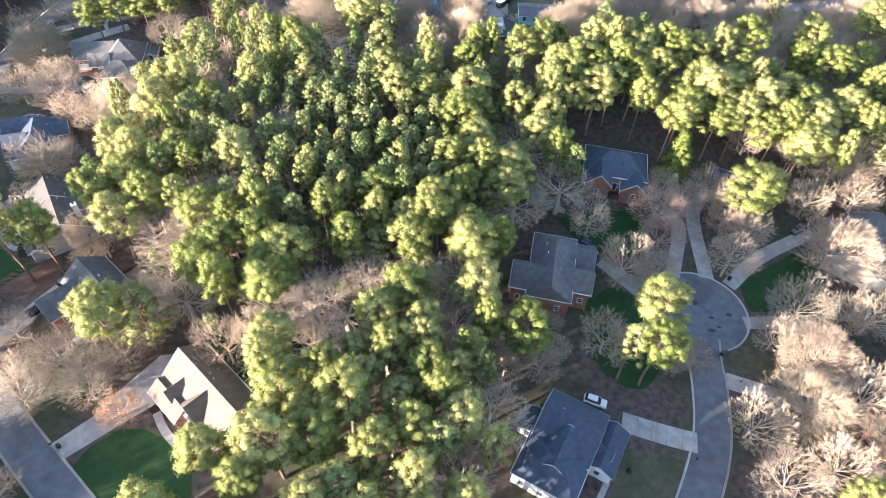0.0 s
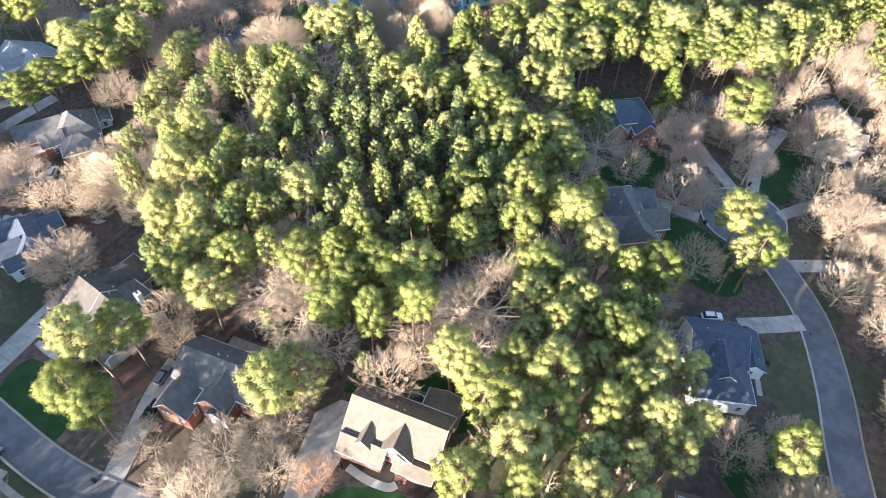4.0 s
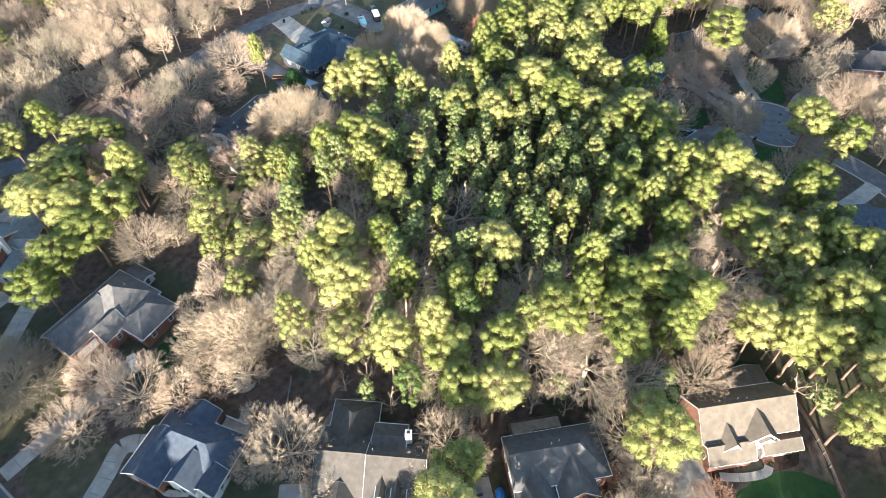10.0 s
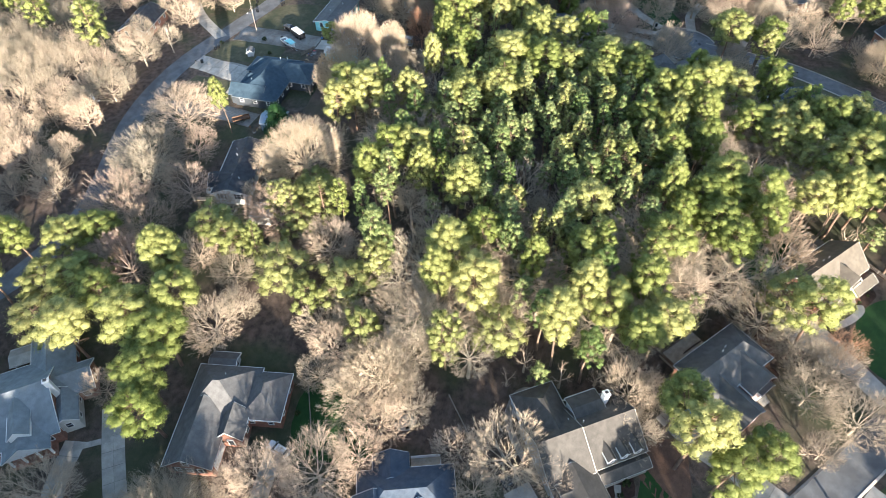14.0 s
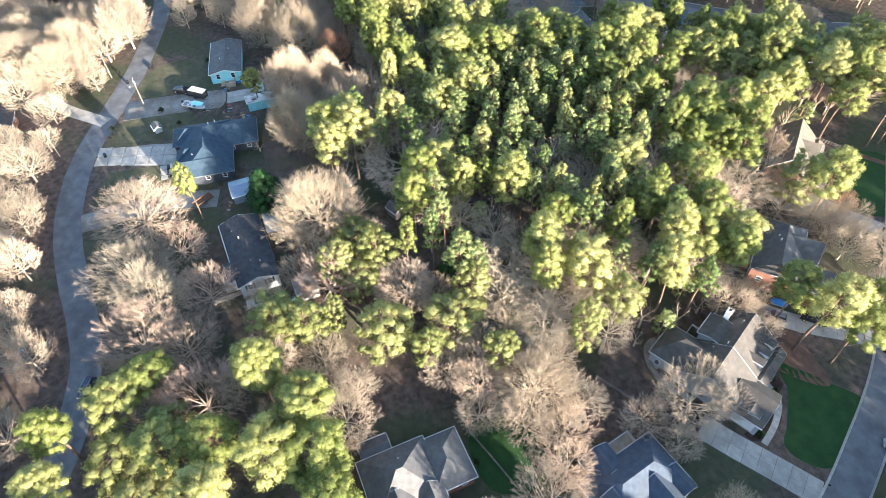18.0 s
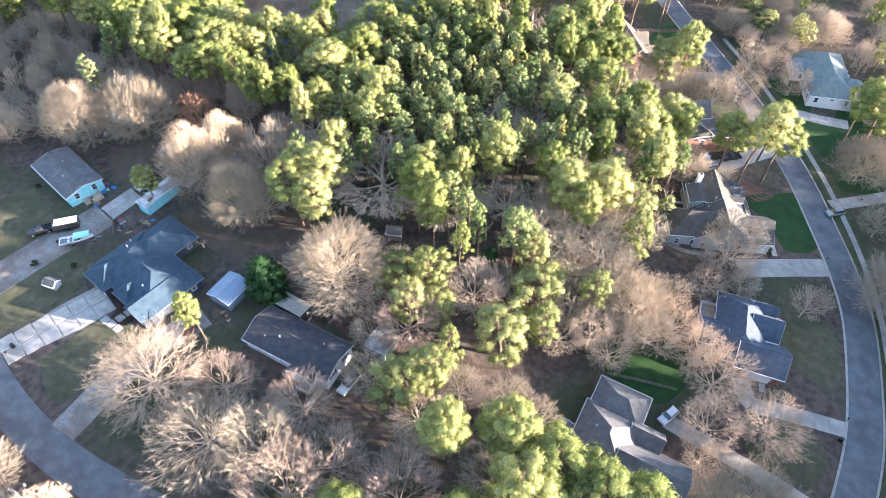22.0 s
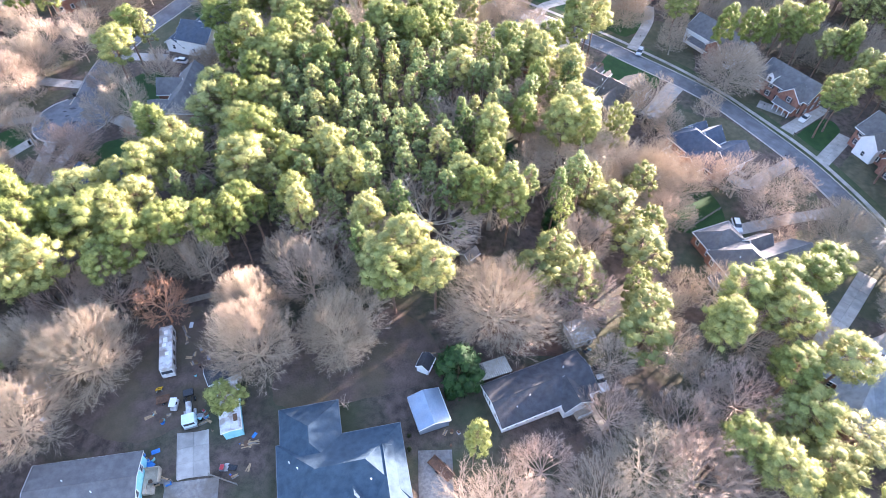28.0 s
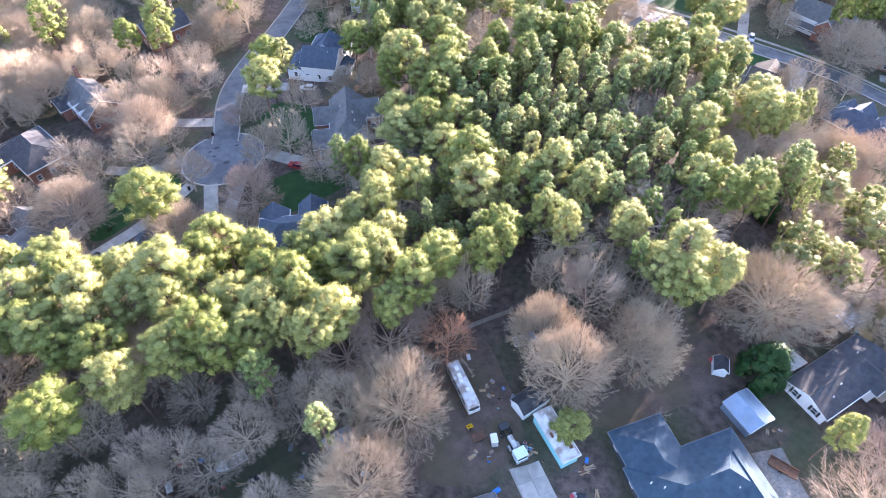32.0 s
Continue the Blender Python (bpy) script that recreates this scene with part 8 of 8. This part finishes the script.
def junk(x, y, size, mat):
    kind = clutter_rng.choice(("crate", "sheet", "drum", "board"))
    label = {"crate": "discarded box in a cluttered yard", "sheet": "crumpled sheet lying in a cluttered yard", "drum": "old drum in a cluttered yard", "board": "loose boards lying in a cluttered yard"}[kind]
    t = thing({"crate": "crate", "sheet": "scrap_sheet", "drum": "drum", "board": "scrap_board"}[kind], label, {"crate": "box", "sheet": "scrap", "drum": "drum", "board": "board"}[kind], pose(x, y, lz(x, y), 0, 0, clutter_rng.uniform(0, 360)))
    s = size
    if kind == "crate":
        part("body", bevel_box(-s / 2, s / 2, -s * 0.35, s * 0.35, 0.0, s * 0.6, 0.03), mat, t)
        part("lid", box(-s * 0.45, s * 0.4, -s * 0.3, s * 0.3, s * 0.6, s * 0.63), clutter_rng.choice(JUNK), t)
    elif kind == "sheet":
        n = 6
        v = [((i / n - 0.5) * s * 1.8, (j / n - 0.5) * s, 0.1 + 0.16 * s * abs(noise.noise((i * 0.9 + x, j * 0.9 + y, 0)))) for i in range(n + 1) for j in range(n + 1)]
        f = [(i * (n + 1) + j, (i + 1) * (n + 1) + j, (i + 1) * (n + 1) + j + 1, i * (n + 1) + j + 1) for i in range(n) for j in range(n)]
        part("sheet", (v, f), mat, t)
    elif kind == "drum":
        part("barrel", cylinder(s * 0.35, s * 0.35, 0, s * 0.9, 12), mat, t)
        part("rim", cylinder(s * 0.38, s * 0.38, s * 0.86, s * 0.92, 12), RUST, t)
    else:
        for k in range(3):
            part("board", box(-s, s, -0.12 + 0.2 * k, 0.05 + 0.2 * k, 0.04 * k, 0.05 + 0.04 * k), clutter_rng.choice((WOOD_TAN, WOOD_GREY)), t, at=pose(0, 0, 0, 0, 0, clutter_rng.uniform(-20, 20)))


for cx, cy, spread, count in ((13.6, 196.2, 1.8, 7), (15.6, 200.0, 1.6, 6), (20.6, 190.2, 1.2, 10), (22.6, 178.5, 2.6, 9), (25.0, 172.0, 3.0, 5), (29.6, 188.2, 1.6, 6), (30.2, 196.0, 1.6, 7), (86.5, 171.6, 3.0, 8), (78.0, 172.0, 4.0, 9), (76.0, 180.0, 4.0, 7), (62.0, 178.0, 4.0, 6), (-22.2, 202.4, 1.6, 4), (-20.5, 185.8, 1.2, 3), (28.0, 200.4, 1.4, 6), (48.8, 186.4, 2.0, 5), (-53.6, 189.6, 1.4, 4)):
    for _ in range(count):
        junk(cx + clutter_rng.gauss(0, spread * 0.6), cy + clutter_rng.gauss(0, spread * 0.6), clutter_rng.uniform(0.35, 1.1), clutter_rng.choice(JUNK))

# path round the back wing of the large house
sheet("garden_path", ribbon(smooth_line([(-95.0, 114.6), (-90.6, 117.9), (-86.9, 119.2), (-83.1, 118.7), (-81.1, 117.0), (-80.6, 114.0)], 1.0), -0.65, 0.65, 0.07, 2, 0.1), GRAVEL, "curved pale stone path behind a large house", "garden path")

# concrete slabs of the driveways and side walks, with open joints between them
for ob, points, width, up in SLABS:
    line = smooth_line(points, 0.5)
    way = np.concatenate([[0.0], np.cumsum(np.linalg.norm(np.diff(line, axis=0), axis=1))])
    step = 1.6 if width < 1.5 else 3.0
    n, cols = max(1, round(way[-1] / step)), 2 if width > 3.8 else 1
    for k in range(n):
        run = np.linspace(way[-1] * k / n + 0.03, way[-1] * (k + 1) / n - 0.03, 4)
        piece = np.stack([np.interp(run, way, line[:, 0]), np.interp(run, way, line[:, 1])], 1)
        for c in range(cols):
            a, b = -width / 2 + width * c / cols, -width / 2 + width * (c + 1) / cols
            part("slab", ribbon(piece, a + 0.02, b - 0.02, up, 1, 0.06), CONCRETE, ob)
